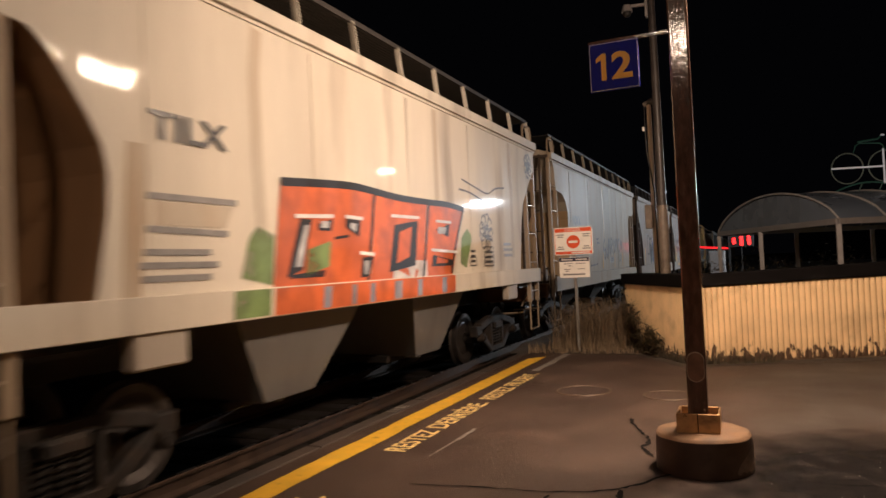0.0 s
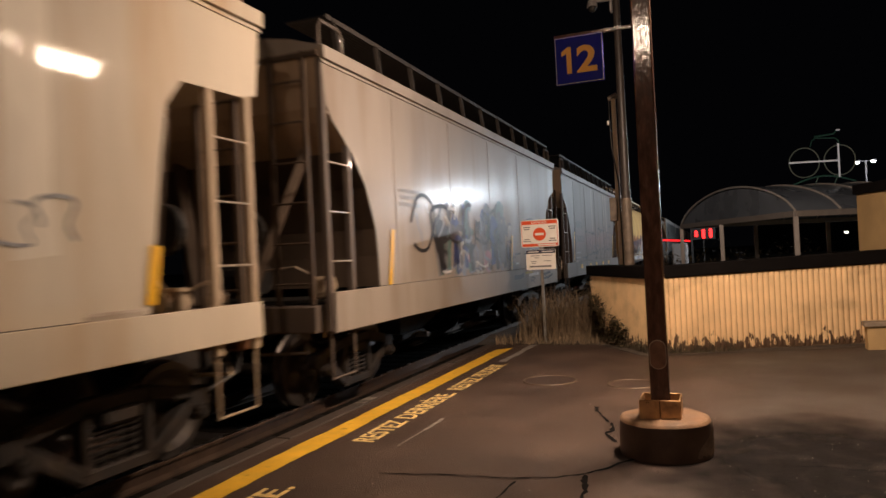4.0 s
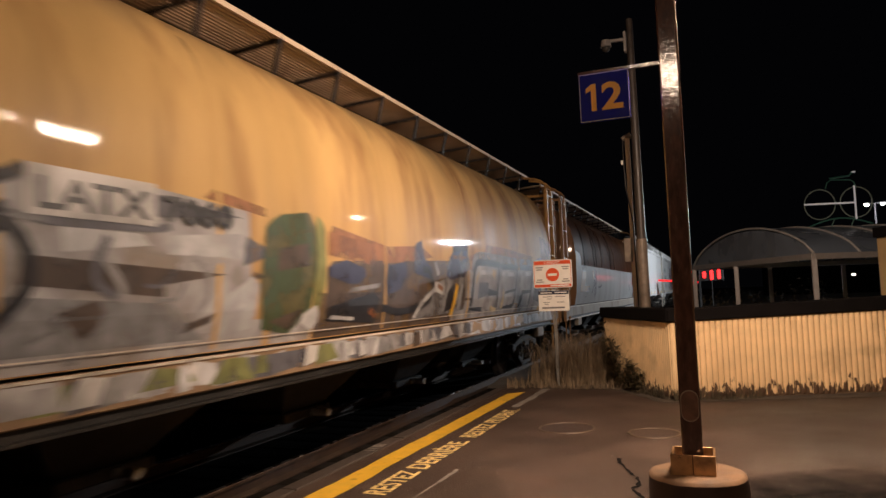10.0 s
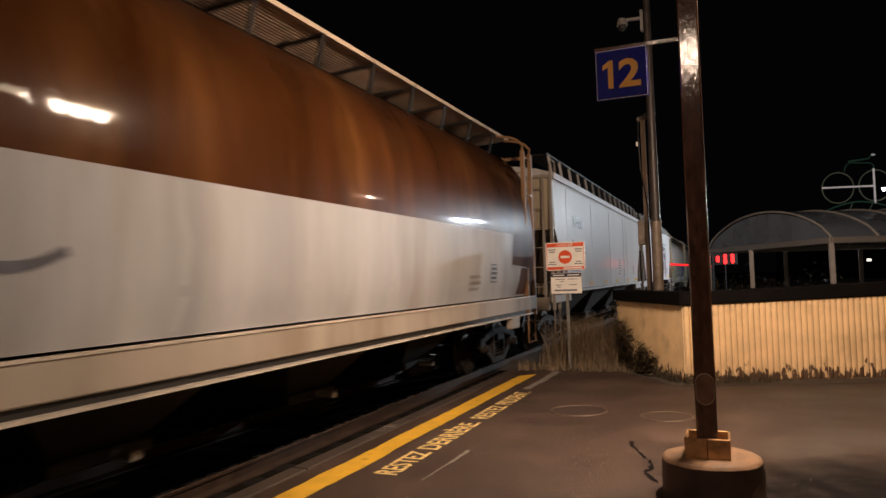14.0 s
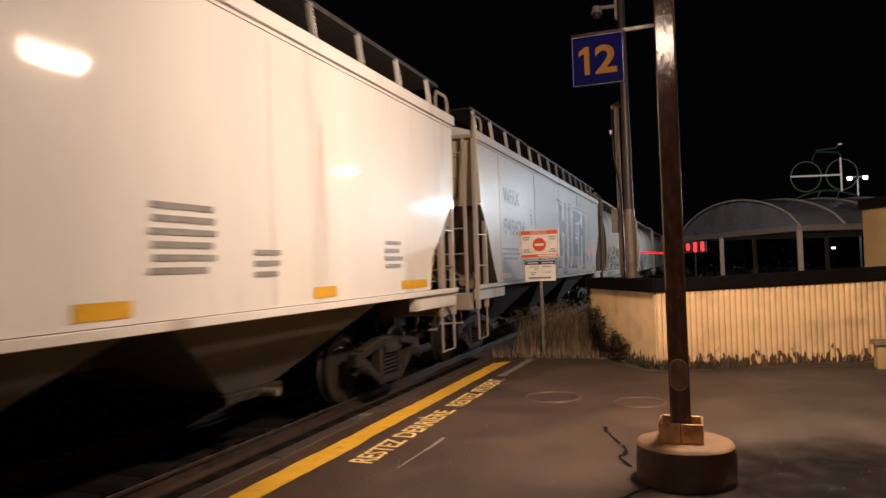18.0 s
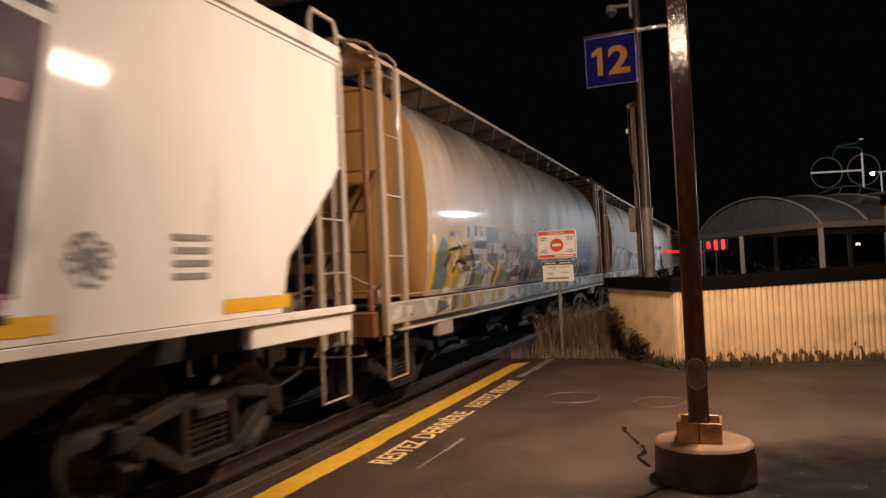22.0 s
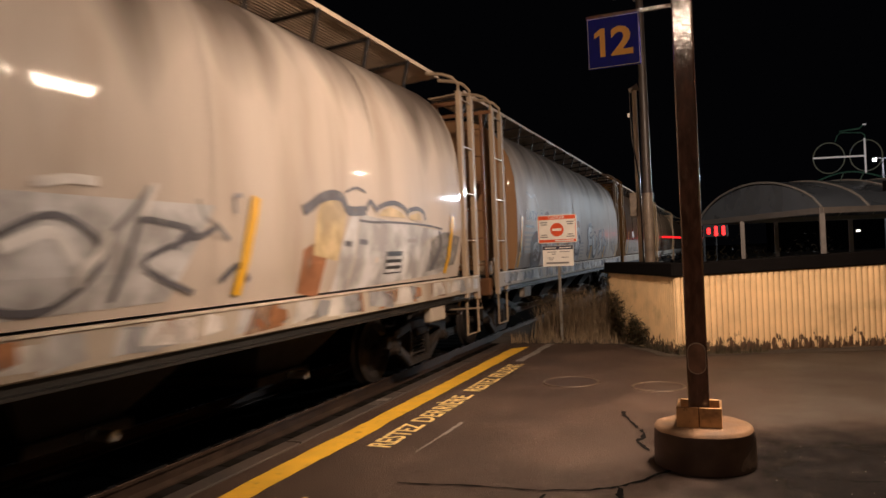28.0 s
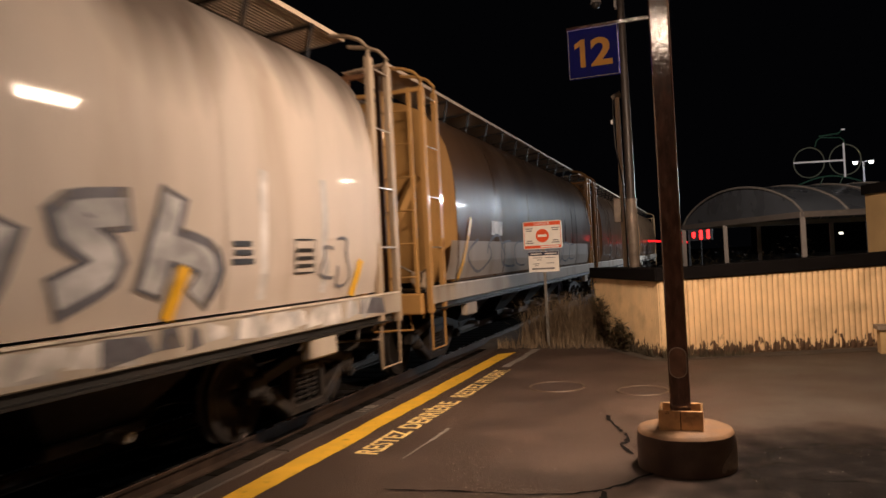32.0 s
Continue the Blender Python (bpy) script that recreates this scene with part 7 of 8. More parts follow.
    paint(c, k, S["dullsilver"], 0.0042, [(-8.0, 1.43), (-7.9, 1.75), (-3.4, 1.7), (-3.4, 1.43)], [(1.5, 1.43), (1.6, 2.25), (2.6, 2.25), (2.6, 1.43)], [(2.5, 1.43), (2.5, 1.6), (7.3, 1.6), (7.2, 1.43)], [(-3.3, 1.43), (-3.3, 1.7), (-2.6, 1.7), (-2.6, 1.43)])
    paint(c, k, S["dullsilver"], 0.005, [(-5.99, 1.54), (-6, 2.62), (-5.82, 2.7), (-4.87, 2.71), (-3.67, 2.65), (-3.62, 1.55)], label="dull silver sprayed field")
    paint(c, k, S["grey"], 0.0065, [(-5.99, 1.54), (-5.99, 1.91), (-4.65, 1.87), (-4.22, 1.54)])
    paint(c, k, S["murk"], 0.008, [(-5.89, 1.91), (-5.87, 2.16), (-3.84, 2.15), (-3.88, 2.08), (-4.71, 2), (-4.68, 1.89)], [(-3.69, 2), (-3.59, 2.11), (-3.39, 2.03)], [(-5.62, 1.68), (-5.6, 1.83), (-5.3, 1.88), (-5.21, 1.77), (-5.37, 1.62)], [(-4.47, 1.6), (-4.38, 1.73), (-4.11, 1.75), (-4.18, 1.63)])
    paint(c, k, S["slate"], 0.0085, [(-4.84, 2.48), (-4.82, 2.66), (-3.75, 2.62), (-3.79, 2.5)], [(-3.76, 2.15), (-3.71, 2.41), (-3.43, 2.4), (-3.43, 2.16)])
    paint(c, k, S["silver"], 0.01, [(-5.58, 2.19), (-5.59, 2.35), (-4.92, 2.35), (-4.79, 2.21)], [(-4.67, 2.21), (-4.63, 2.39), (-3.79, 2.43), (-3.78, 2.21)], [(-5.78, 2.45), (-5.75, 2.65), (-5.46, 2.66), (-5.5, 2.47)], [(-5.36, 2.48), (-5.33, 2.65), (-4.97, 2.65), (-4.95, 2.46)], [(-4.04, 1.53), (-3.98, 1.88), (-3.62, 2.06), (-3.51, 1.98), (-3.61, 1.54)])
    draw(c, k, S["slate"], 0.0115, 0.06, [(-5.83, 2.41), (-5.62, 2.38), (-4.81, 2.4), (-4.64, 2.43)], [(-5.45, 2.42), (-5.43, 2.63)], [(-5.62, 2.55), (-5.6, 2.38)])
    draw(c, k, S["black"], 0.012, 0.05, [(-5.58, 2.49), (-5.42, 2.5)], [(-5.28, 2.67), (-5.15, 2.68)], [(-4.33, 2.57), (-4.09, 2.57)])
    paint(c, k, S["olive"], 0.011, [(-2.64, 1.49), (-2.53, 2.71), (-2.38, 2.62), (-2.36, 2.01), (-2.56, 1.6)])
    paint(c, k, S["darkgreen"], 0.0125, [(-3.44, 1.53), (-3.51, 2.01), (-3.42, 2.53), (-3.24, 2.65), (-2.69, 2.73), (-2.56, 2.6), (-2.55, 2.19), (-2.66, 1.72), (-3, 1.51)], label="dull green sprayed block")
    paint(c, k, S["murk"], 0.0135, [(-3.26, 2.11), (-3.23, 2.33), (-2.71, 2.41), (-2.68, 2.18)], [(-3.37, 1.59), (-3.32, 1.74), (-2.79, 1.75), (-3, 1.54)])
    paint(c, k, S["silver"], 0.0145, [(-2.85, 1.53), (-2.79, 1.7), (-2.55, 1.78), (-2.45, 1.66), (-2.59, 1.52)])
    paint(c, k, S["rustmist"], 0.004, [(-4.26, 2.69), (-4.12, 2.78), (-3.41, 2.73), (-3.42, 2.61), (-3.75, 2.65)], [(-2.31, 2.47), (-2.21, 2.63), (-1.54, 2.55), (-0.7, 2.46), (-0.8, 2.24), (-1.83, 2.27)])
    paint(c, k, S["murk"], 0.0045, [(-2.34, 1.61), (-2.32, 2.24), (-1.87, 2.26), (-1, 2.16), (-0.21, 2.32), (2.11, 2.39), (2.04, 1.59)], label="murky sprayed ground")
    paint(c, k, S["rustmist"], 0.0055, [(-2.31, 2.26), (-2.29, 2.56), (-1.98, 2.55), (-1.22, 2.49), (-1.21, 2.22), (-1.81, 2.26), (-2.1, 2.37)], [(-1, 2.25), (-0.91, 2.49), (0.22, 2.54), (0.67, 2.39), (-0.21, 2.29)])
    paint(c, k, S["indigo"], 0.0105, [(-2.33, 2.07), (-2.31, 2.23), (-1.93, 2.27), (-1.88, 2.2), (-1.5, 2.19), (-1.44, 2.05), (-1.64, 2), (-1.88, 2)], [(-0.93, 2.03), (-0.88, 2.25), (-0.31, 2.3), (-0.27, 2.12), (-0.51, 1.9), (-0.89, 1.86)], [(-0.07, 2.15), (0.02, 2.57), (0.24, 2.63), (0.32, 2.37), (0.66, 2.19), (0.53, 2.08)], [(1.18, 2.16), (1.33, 2.42), (1.64, 2.59), (2.2, 2.64), (2.2, 2.46), (2.35, 2.32), (1.92, 2.08), (1.31, 2.07)])
    paint(c, k, S["grey"], 0.0095, [(-1.88, 1.9), (-1.7, 2), (-1.08, 2.01), (-1.16, 1.91)], [(-0.05, 1.51), (0.18, 1.78), (0.77, 2.02), (1.46, 2.15), (2.1, 2.24), (1.87, 1.52)])
    paint(c, k, S["black"], 0.0115, [(-2.34, 1.59), (-2.26, 1.76), (-1.7, 1.84), (-1.23, 1.9), (-1.09, 1.85), (-1.17, 1.53)], [(1.14, 1.56), (1.23, 1.88), (1.52, 2.02), (1.49, 1.61)])
    draw(c, k, S["black"], 0.012, 0.09, [(-1.01, 1.71), (-0.43, 1.64), (0.4, 1.73), (0.64, 1.95), (0.48, 2.19), (0.25, 2.19)], [(1.49, 2.56), (2.21, 2.61)])
    draw(c, k, S["silver"], 0.0125, 0.07, [(0.01, 1.53), (0.28, 1.75), (0.79, 1.95)], [(0.73, 2.33), (0.84, 2.14)], [(1.91, 2.02), (1.75, 1.6)])
    paint(c, k, S["rust"], 0.0135, [(1.48, 2.46), (2.11, 2.46), (2.11, 2.41), (1.51, 2.4)], [(0.79, 1.91), (0.82, 2.02), (1.06, 1.99), (1.02, 1.89)], [(-1.38, 1.59), (-1.34, 1.73), (-1.15, 1.72), (-1.17, 1.58)])
    paint(c, k, S["silver"], 0.0125, [(0.68, 1.87), (0.72, 2.05), (1.14, 2.02), (1.09, 1.83)], [(-2.26, 1.61), (-2.21, 1.66), (-1.71, 1.65), (-1.71, 1.58)])
    paint(c, k, S["dullsilver"], 0.01, [(2.41, 1.54), (2.49, 2.17), (2.59, 2.3), (2.72, 2.39), (3.92, 2.4), (3.87, 1.53)], [(3.87, 1.53), (3.92, 2.4), (5.25, 2.34), (5.04, 1.57)], [(5.04, 1.57), (5.25, 2.34), (6.52, 2.37), (6.25, 1.56)], [(6.25, 1.56), (6.52, 2.37), (7.87, 2.4), (7.39, 1.52)], label="silver sprayed letter field")
    draw(c, k, S["haze"], 0.0085, 0.2, [(2.46, 2.2), (2.7, 2.46), (3.92, 2.47), (5.3, 2.45), (6.52, 2.46), (8.05, 2.48)])
    paint(c, k, S["rustmist"], 0.0035, [(3.02, 2.48), (3.26, 2.72), (4.4, 2.72), (6.67, 2.64), (6.53, 2.5), (4.39, 2.56)], [(2.32, 2.39), (2.32, 2.5), (3.02, 2.59), (3.02, 2.48)])
    draw(c, k, S["black"], 0.0135, 0.12, [(2.37, 1.64), (2.48, 2.13), (2.56, 2.28), (2.7, 2.38), (3.11, 2.39), (3.92, 2.38), (4.02, 2.35)], [(4.11, 2.35), (5.03, 2.36), (5.32, 2.33)], [(5.48, 2.37), (6.52, 2.37)], [(6.68, 2.36), (7.9, 2.38)])
    draw(c, k, S["slate"], 0.0132, 0.13, [(3.98, 2.33), (3.91, 2.01), (3.85, 1.57)], [(5.27, 2.31), (5.15, 1.96), (5, 1.57)], [(6.58, 2.37), (6.43, 1.96), (6.27, 1.59)], [(7.95, 2.36), (7.7, 1.96), (7.36, 1.54)])
    paint(c, k, S["slate"], 0.0142, [(2.7, 1.75), (2.77, 2.04), (3.3, 2.04), (3.28, 1.76)], [(6.6, 1.62), (6.83, 2.14), (7.45, 2.12), (7.22, 1.61)])
    paint(c, k, S["black"], 0.0142, [(3.27, 1.8), (3.32, 1.93), (3.88, 1.91), (3.86, 1.8)], [(2.33, 1.54), (2.32, 1.61), (2.97, 1.61), (2.98, 1.53)], [(4.34, 1.82), (4.39, 1.9), (5.15, 1.93), (5.11, 1.83)], [(4.22, 1.54), (4.26, 1.61), (5, 1.62), (4.96, 1.54)], [(5.57, 1.79), (5.64, 1.89), (6.49, 1.89), (6.43, 1.8)], [(5.38, 1.51), (5.52, 1.79), (5.73, 1.79), (5.58, 1.56)])
    draw(c, k, S["silver"], 0.0147, 0.08, [(2.7, 2.21), (3.02, 2.22), (3.62, 2.22)], [(4.14, 2.21), (5.02, 2.21)], [(5.54, 2.24), (6.32, 2.24)], [(6.71, 2.19), (7.55, 2.21), (7.31, 1.57)], [(4.44, 1.72), (4.92, 1.73)])
    paint(c, k, S["pale"], 0.0152, [(2.57, 1.98), (2.61, 2.15), (2.78, 2.23), (2.66, 2.03)], [(3.51, 2.15), (3.56, 2.27), (3.78, 2.27), (3.67, 2.09)], [(4.12, 1.55), (4.25, 1.95), (4.33, 1.93), (4.28, 1.55)], [(3.44, 1.5), (3.47, 1.62), (3.87, 1.61), (3.84, 1.5)])
    paint(c, k, S["rustmist"], 0.0045, [(7.41, 2.46), (7.49, 3.16), (8.19, 3.11), (8.45, 3.07), (8.42, 2.49)], [(7.71, 2.82), (7.8, 2.99), (8.37, 2.95), (8.37, 2.73)], label="faded rust-pink stain")
    paint(c, k, S["haze"], 0.006, [(6.74, 2.39), (6.88, 2.58), (7.46, 2.66), (7.45, 2.41)], [(7.74, 1.68), (7.95, 2.31), (8.14, 2.31), (8.03, 1.66)])
    paint(c, k, S["pale"], 0.0152, [(7.42, 1.84), (7.59, 2.09), (7.76, 2.09), (7.66, 1.78)], [(7.97, 1.88), (8.04, 2.37), (8.26, 2.38), (8.26, 1.99)])
    draw(c, k, S["black"], 0.0155, 0.09, [(-7.4, 2.5), (-7.15, 2.55), (-6.9, 2.42), (-6.6, 2.65), (-6.1, 2.60), (-5.85, 2.7)], [(-7.5, 1.7), (-7.2, 2.1), (-6.8, 2.23), (-6.95, 1.9), (-7.25, 1.6)], [(-5.96, 2.45), (-6.5, 2.2), (-7.0, 1.62)],
         [(-6.4, 1.9), (-6.0, 2.35), (-5.8, 2.0), (-6.2, 1.6)])
    paint(c, k, S["white"], 0.022, [(-5.85, 2.41), (-5.85, 2.73), (-4.80, 2.73), (-4.80, 2.41)], name="mark_ground", label="white patch")
    marking(c, k, "LATX", -5.78, 2.46, 0.28, BLACKINK, 0.92, 0.027)
    marking(c, k, "7060", -4.72, 2.46, 0.28, BLACKINK, 0.80, 0.027)
    tape(c, k, [1.54, 8.06, -7.72], 1.5, 2.0, 0.12, 0.10)
    sill_paint(c, -8.4, -2.0, [S["silver"], S["dullsilver"], S["olive"], S["slate"], S["white"]], 58, 30)
    sill_paint(c, -2.0, 2.2, [S["dullsilver"], S["grey"], S["murk"], S["slate"], S["silver"]], 59, 26)
    sill_paint(c, 2.0, 8.3, [S["white"], S["white"], S["silver"], S["white"], MARKSTAIN], 60, 36)
    strokes(c, k, -7.3, -3.7, 1.5, 2.4, [S["slate"], S["dullsilver"], S["grey"]], 501, 14)
    # brown and white cylinder car
    c = CARS[6]
    paint(c, k, LOWERWHITE, 0.006, [(-7.28, 2.6), (-7.22, 3.05), (-6.6, 3.02), (-6.5, 2.9), (-6.45, 2.6)], name="pale_panel", label="pale painted panel")
    paint(c, k, PANELBROWN, 0.010, [(-6.76, 1.82), (-6.4, 2.44), (-5.65, 2.44), (-5.85, 2.0)], [(-6.7, 1.8), (-6.5, 1.98), (-4.93, 1.98), (-5.2, 1.8)], [(-4.5, 2.2), (-4.5, 2.5), (-4.15, 2.5), (-4.15, 2.2)], name="stained_panel", label="ochre overpainted panel")
    marking(c, k, "LATX", -6.4, 2.48, 0.22, BLACKINK, 0.85, 0.02)
    flower(c, k, -3.9, 2.0, 0.38, S["slate"], 61)
    draw(c, k, S["slate"], 0.012, 0.07, [(-4.6, 1.75), (-4.1, 2.1), (-3.85, 2.55)], [(-3.9, 1.6), (-3.7, 2.2), (-3.5, 2.5)], [(-3.3, 1.95), (-2.8, 1.95), (-2.5, 2.05)], [(-5.7, 1.6), (-5.3, 1.9), (-5.0, 1.85)])
    paint(c, k, BROWN, 0.012, [(7.35, 2.66), (7.14, 1.99), (8.69, 1.97), (8.69, 2.66)], [(7.79, 1.98), (7.57, 1.46), (8.69, 1.46), (8.69, 1.98)], name="brown_end_panel", label="brown painted end of the flank")
    frame_mark(c, k, 6.05, 1.88)
    data_bars(c, k, 4.8, 1.8, 0.6, 3, GREYINK)
    streaks(c, k, [-1.5, 0.2, 2.1, 4.4], 1.46, 2.6, 0.10, LOWERWHITE)
    # white cars
    c, k = CARS[7], "flat"
    end_number(c, span(7), "849622", "WFRX")
    marking(c, k, "WFRX", -6.2, 3.10, 0.42, BLACKINK, 1.38)
    marking(c, k, "849622", -6.3, 2.42, 0.46, BLACKINK, 1.90)
    data_bars(c, k, -6.45, 2.1, 1.7, 3, GREYINK)
    data_bars(c, k, 1.9, 2.3, 0.8, 6, GREYINK)
    data_bars(c, k, 6.0, 2.1, 0.6, 4, GREYINK)
    data_bars(c, k, 3.2, 1.95, 0.5, 3, GREYINK)
    for y, w in ((-6.2, 0.95), (-3.6, 0.5), (-1.05, 0.5), (1.5, 0.5), (4.48, 0.5), (7.0, 0.95)):
        part("reflective_strip", patch(bmesh.new(), on_skin(k, 0.008), y - w / 2, y + w / 2, 1.50, 1.62), MARKYELLOW, c, "yellow reflective strip")
    c = CARS[8]
    end_number(c, span(8), "849624", "WFRX")
    marking(c, k, "WFRX", -6.25, 3.12, 0.42, BLACKINK, 1.38)
    marking(c, k, "849624", -6.25, 2.45, 0.46, BLACKINK, 1.86)
    data_bars(c, k, -6.4, 2.1, 1.65, 3, GREYINK)
    frame_mark(c, k, -3.68, 2.92, 0.22, 0.36)
    data_bars(c, k, -1.77, 2.25, 0.55, 1, GREYINK)
    data_bars(c, k, -1.99, 2.1, 0.92, 4, GREYINK)
    data_bars(c, k, -2.55, 1.95, 0.5, 3, GREYINK, pitch=0.07)
    frame_mark(c, k, -4.5, 2.0, 0.35, 0.4)
    for y, w in ((-6.13, 0.95), (-3.64, 0.5), (-0.86, 0.46), (1.85, 0.5), (4.65, 0.5), (6.95, 0.95)):
        part("reflective_strip", patch(bmesh.new(), on_skin(k, 0.008), y - w / 2, y + w / 2, 1.50, 1.62), MARKYELLOW, c, "yellow reflective strip")
    # block letters in maroon on a white cut-out: H I G H
    paint(c, k, S["cleanwhite"], 0.006, [(-0.62, 1.6), (-0.56, 3.4), (-0.3, 3.62), (1.2, 3.68), (2.05, 3.72), (1.9, 1.5)], [(1.75, 1.55), (2.15, 3.2), (2.3, 3.66), (5.0, 3.6), (4.75, 1.62)], label="white sprayed field")
    paint(c, k, S["maroon"], 0.010, [(-0.08, 2.0), (-0.05, 3.58), (0.42, 3.56), (0.36, 2.0)], [(0.30, 2.72), (0.30, 3.05), (0.9, 3.04), (0.85, 2.68)], [(0.60, 1.72), (0.80, 2.7), (0.82, 3.56), (1.18, 3.56), (1.12, 1.72)],
          [(1.42, 2.0), (1.54, 3.58), (1.96, 3.62), (1.88, 2.0)], name="graffiti_block", label="maroon sprayed letter stroke")
    paint(c, k, S["plum"], 0.010, [(2.2, 2.0), (2.34, 3.2), (2.48, 3.52), (2.78, 3.52), (2.68, 2.0)], [(2.6, 3.1), (2.65, 3.53), (3.92, 3.52), (3.9, 3.2)], [(2.6, 2.02), (2.65, 2.46), (3.18, 2.46), (3.15, 2.02)],
          [(3.42, 1.98), (3.55, 3.1), (3.95, 3.1), (3.78, 1.98)], [(3.9, 2.7), (3.95, 3.0), (4.4, 3.0), (4.32, 2.72)], [(4.12, 1.72), (4.34, 3.5), (4.92, 3.48), (4.64, 1.72)], name="graffiti_block", label="plum sprayed letter stroke")
    paint(c, k, S["pink"], 0.0125, [(-0.42, 1.69), (-0.1, 2.0), (0.34, 2.0), (0.10, 1.69)], [(0.45, 1.52), (0.62, 1.76), (1.12, 1.76), (1.0, 1.52)], [(1.2, 1.68), (1.42, 2.02), (1.88, 2.02), (1.62, 1.68)], [(1.8, 1.68), (2.2, 2.02), (3.15, 2.02), (2.88, 1.68)],
          [(3.2, 1.72), (3.42, 2.0), (3.78, 2.0), (3.6, 1.72)], [(2.66, 2.72), (2.70, 3.06), (3.27, 3.06), (3.22, 2.74)], [(4.0, 1.62), (4.1, 1.76), (4.62, 1.76), (4.55, 1.62)], [(4.4, 2.9), (4.42, 3.02), (4.75, 3.02), (4.7, 2.9)], label="pale pink sprayed foot")
    draw(c, k, S["black"], 0.0145, 0.055, [(-0.4, 3.64), (0.4, 3.6)], [(0.8, 3.6), (1.2, 3.6)], [(1.5, 3.63), (2.0, 3.66)], [(2.42, 3.58), (3.9, 3.60)], [(4.0, 3.6), (4.95, 3.54)], [(-0.45, 1.67), (0.15, 1.68)], [(0.45, 1.50), (1.02, 1.50)],
         [(1.2, 1.66), (1.65, 1.66)], [(1.8, 1.66), (2.9, 1.66)], [(4.0, 1.61), (4.6, 1.61)], [(2.72, 2.69), (3.1, 2.70)], [(2.72, 2.52), (3.1, 2.52)], [(0.42, 3.04), (0.8, 3.04)], bend=False)
    draw(c, k, S["grey"], 0.012, 0.06, [(-1.0, 1.95), (-0.85, 1.8), (-0.9, 2.0)], [(-0.75, 1.75), (-0.6, 1.95)], [(-0.7, 1.98), (-0.55, 1.72)])
    flower(c, k, 5.17, 1.95, 0.2, S["grey"], 86)
    data_bars(c, k, 5.9, 2.1, 0.5, 4, GREYINK)
    # grey car with the long mixed piece
    c, k = CARS[9], "cyl"
    part("flank_hem", stroke(bmesh.new(), on_skin(k, 0.024), [(-8.0 + 0.5 * i, 1.49) for i in range(33)], 0.010), EDGEBRIGHT, c, "thin bright line along the flank's hem")
    paint(c, k, S["paleblue"], 0.0045, [(2.6, 1.43), (2.8, 2.1), (6.7, 1.9), (6.6, 1.43)], label="dull blue sprayed ground")
    paint(c, k, S["dullsilver"], 0.0042, [(-5.6, 1.43), (-5.5, 1.6), (2.7, 1.6), (2.7, 1.43)])
    paint(c, k, S["teal"], 0.006, [(-6.72, 1.5), (-6.56, 2.0), (-6.3, 2.3), (-6.0, 2.1), (-6.05, 1.5)])
    paint(c, k, S["yellow"], 0.008, [(-6.15, 1.48), (-6.08, 2.44), (-5.28, 2.52), (-5.35, 2.1), (-5.65, 1.48)])
    paint(c, k, S["silver"], 0.007, [(-5.6, 1.46), (-5.4, 2.3), (-5.2, 2.52), (-3.3, 2.52), (-3.5, 1.46)])
    paint(c, k, S["black"], 0.012, [(-6.05, 2.29), (-6.02, 2.37), (-5.72, 2.37), (-5.72, 2.29)], [(-6.1, 2.06), (-6.05, 2.11), (-5.3, 2.17), (-5.3, 2.12)], [(-5.25, 2.28), (-5.2, 2.48), (-5.1, 2.48), (-5.1, 2.28)], [(-4.9, 2.32), (-4.85, 2.5), (-4.75, 2.5), (-4.75, 2.32)],
          [(-4.6, 2.32), (-4.6, 2.5), (-4.45, 2.5), (-4.45, 2.32)], [(-4.9, 2.12), (-4.85, 2.26), (-4.2, 2.26), (-4.25, 2.12)])
    paint(c, k, S["slate"], 0.013, [(-4.22, 2.23), (-4.2, 2.51), (-3.48, 2.51), (-3.48, 2.23)], [(-5.61, 1.91), (-5.6, 2.03), (-4.47, 2.04), (-4.49, 1.91)], [(-5.61, 1.74), (-5.61, 1.87), (-4.49, 1.88), (-4.5, 1.74)], [(-4.22, 1.76), (-4.2, 2.04), (-3.57, 2.04), (-3.6, 1.76)],
          [(-5.3, 1.42), (-5.2, 1.7), (-4.8, 1.7), (-4.9, 1.42)], label="slate overpainted bar")
    paint(c, k, S["rust"], 0.011, [(-3.9, 1.46), (-3.8, 1.74), (-3.45, 1.8), (-3.5, 1.46)], [(-3.1, 2.0), (-3.12, 2.35), (-2.6, 2.48), (-2.55, 2.1)], [(-2.57, 2.03), (-2.53, 2.32), (-2.2, 2.42), (-1.8, 2.46), (-1.99, 2.25), (-2.33, 2.06)], label="rust brown sprayed shape")
    paint(c, k, S["olive"], 0.012, [(-2.01, 2.35), (-1.52, 2.39), (-1.46, 2.24), (-1.89, 2.21)], [(-1.85, 2.12), (-1.07, 2.14), (-1.09, 1.87), (-1.9, 1.82)], [(-3.46, 1.45), (-3.34, 1.95), (-2.9, 2.05), (-2.8, 1.75), (-2.95, 1.45)], [(-5.1, 1.44), (-5.0, 1.72), (-4.3, 1.7), (-4.4, 1.44)], label="olive green sprayed shape")
    paint(c, k, S["brownred"], 0.011, [(-2.65, 1.82), (-2.05, 1.80), (-2.16, 1.57), (-2.67, 1.46)], [(-1.87, 1.75), (-1.64, 1.74), (-1.73, 1.47), (-1.96, 1.47)], [(-2.26, 2.25), (-1.92, 2.19), (-1.9, 1.95), (-2.31, 1.86)], [(-3.3, 1.9), (-3.3, 2.2), (-3.05, 2.25), (-2.95, 1.95)])
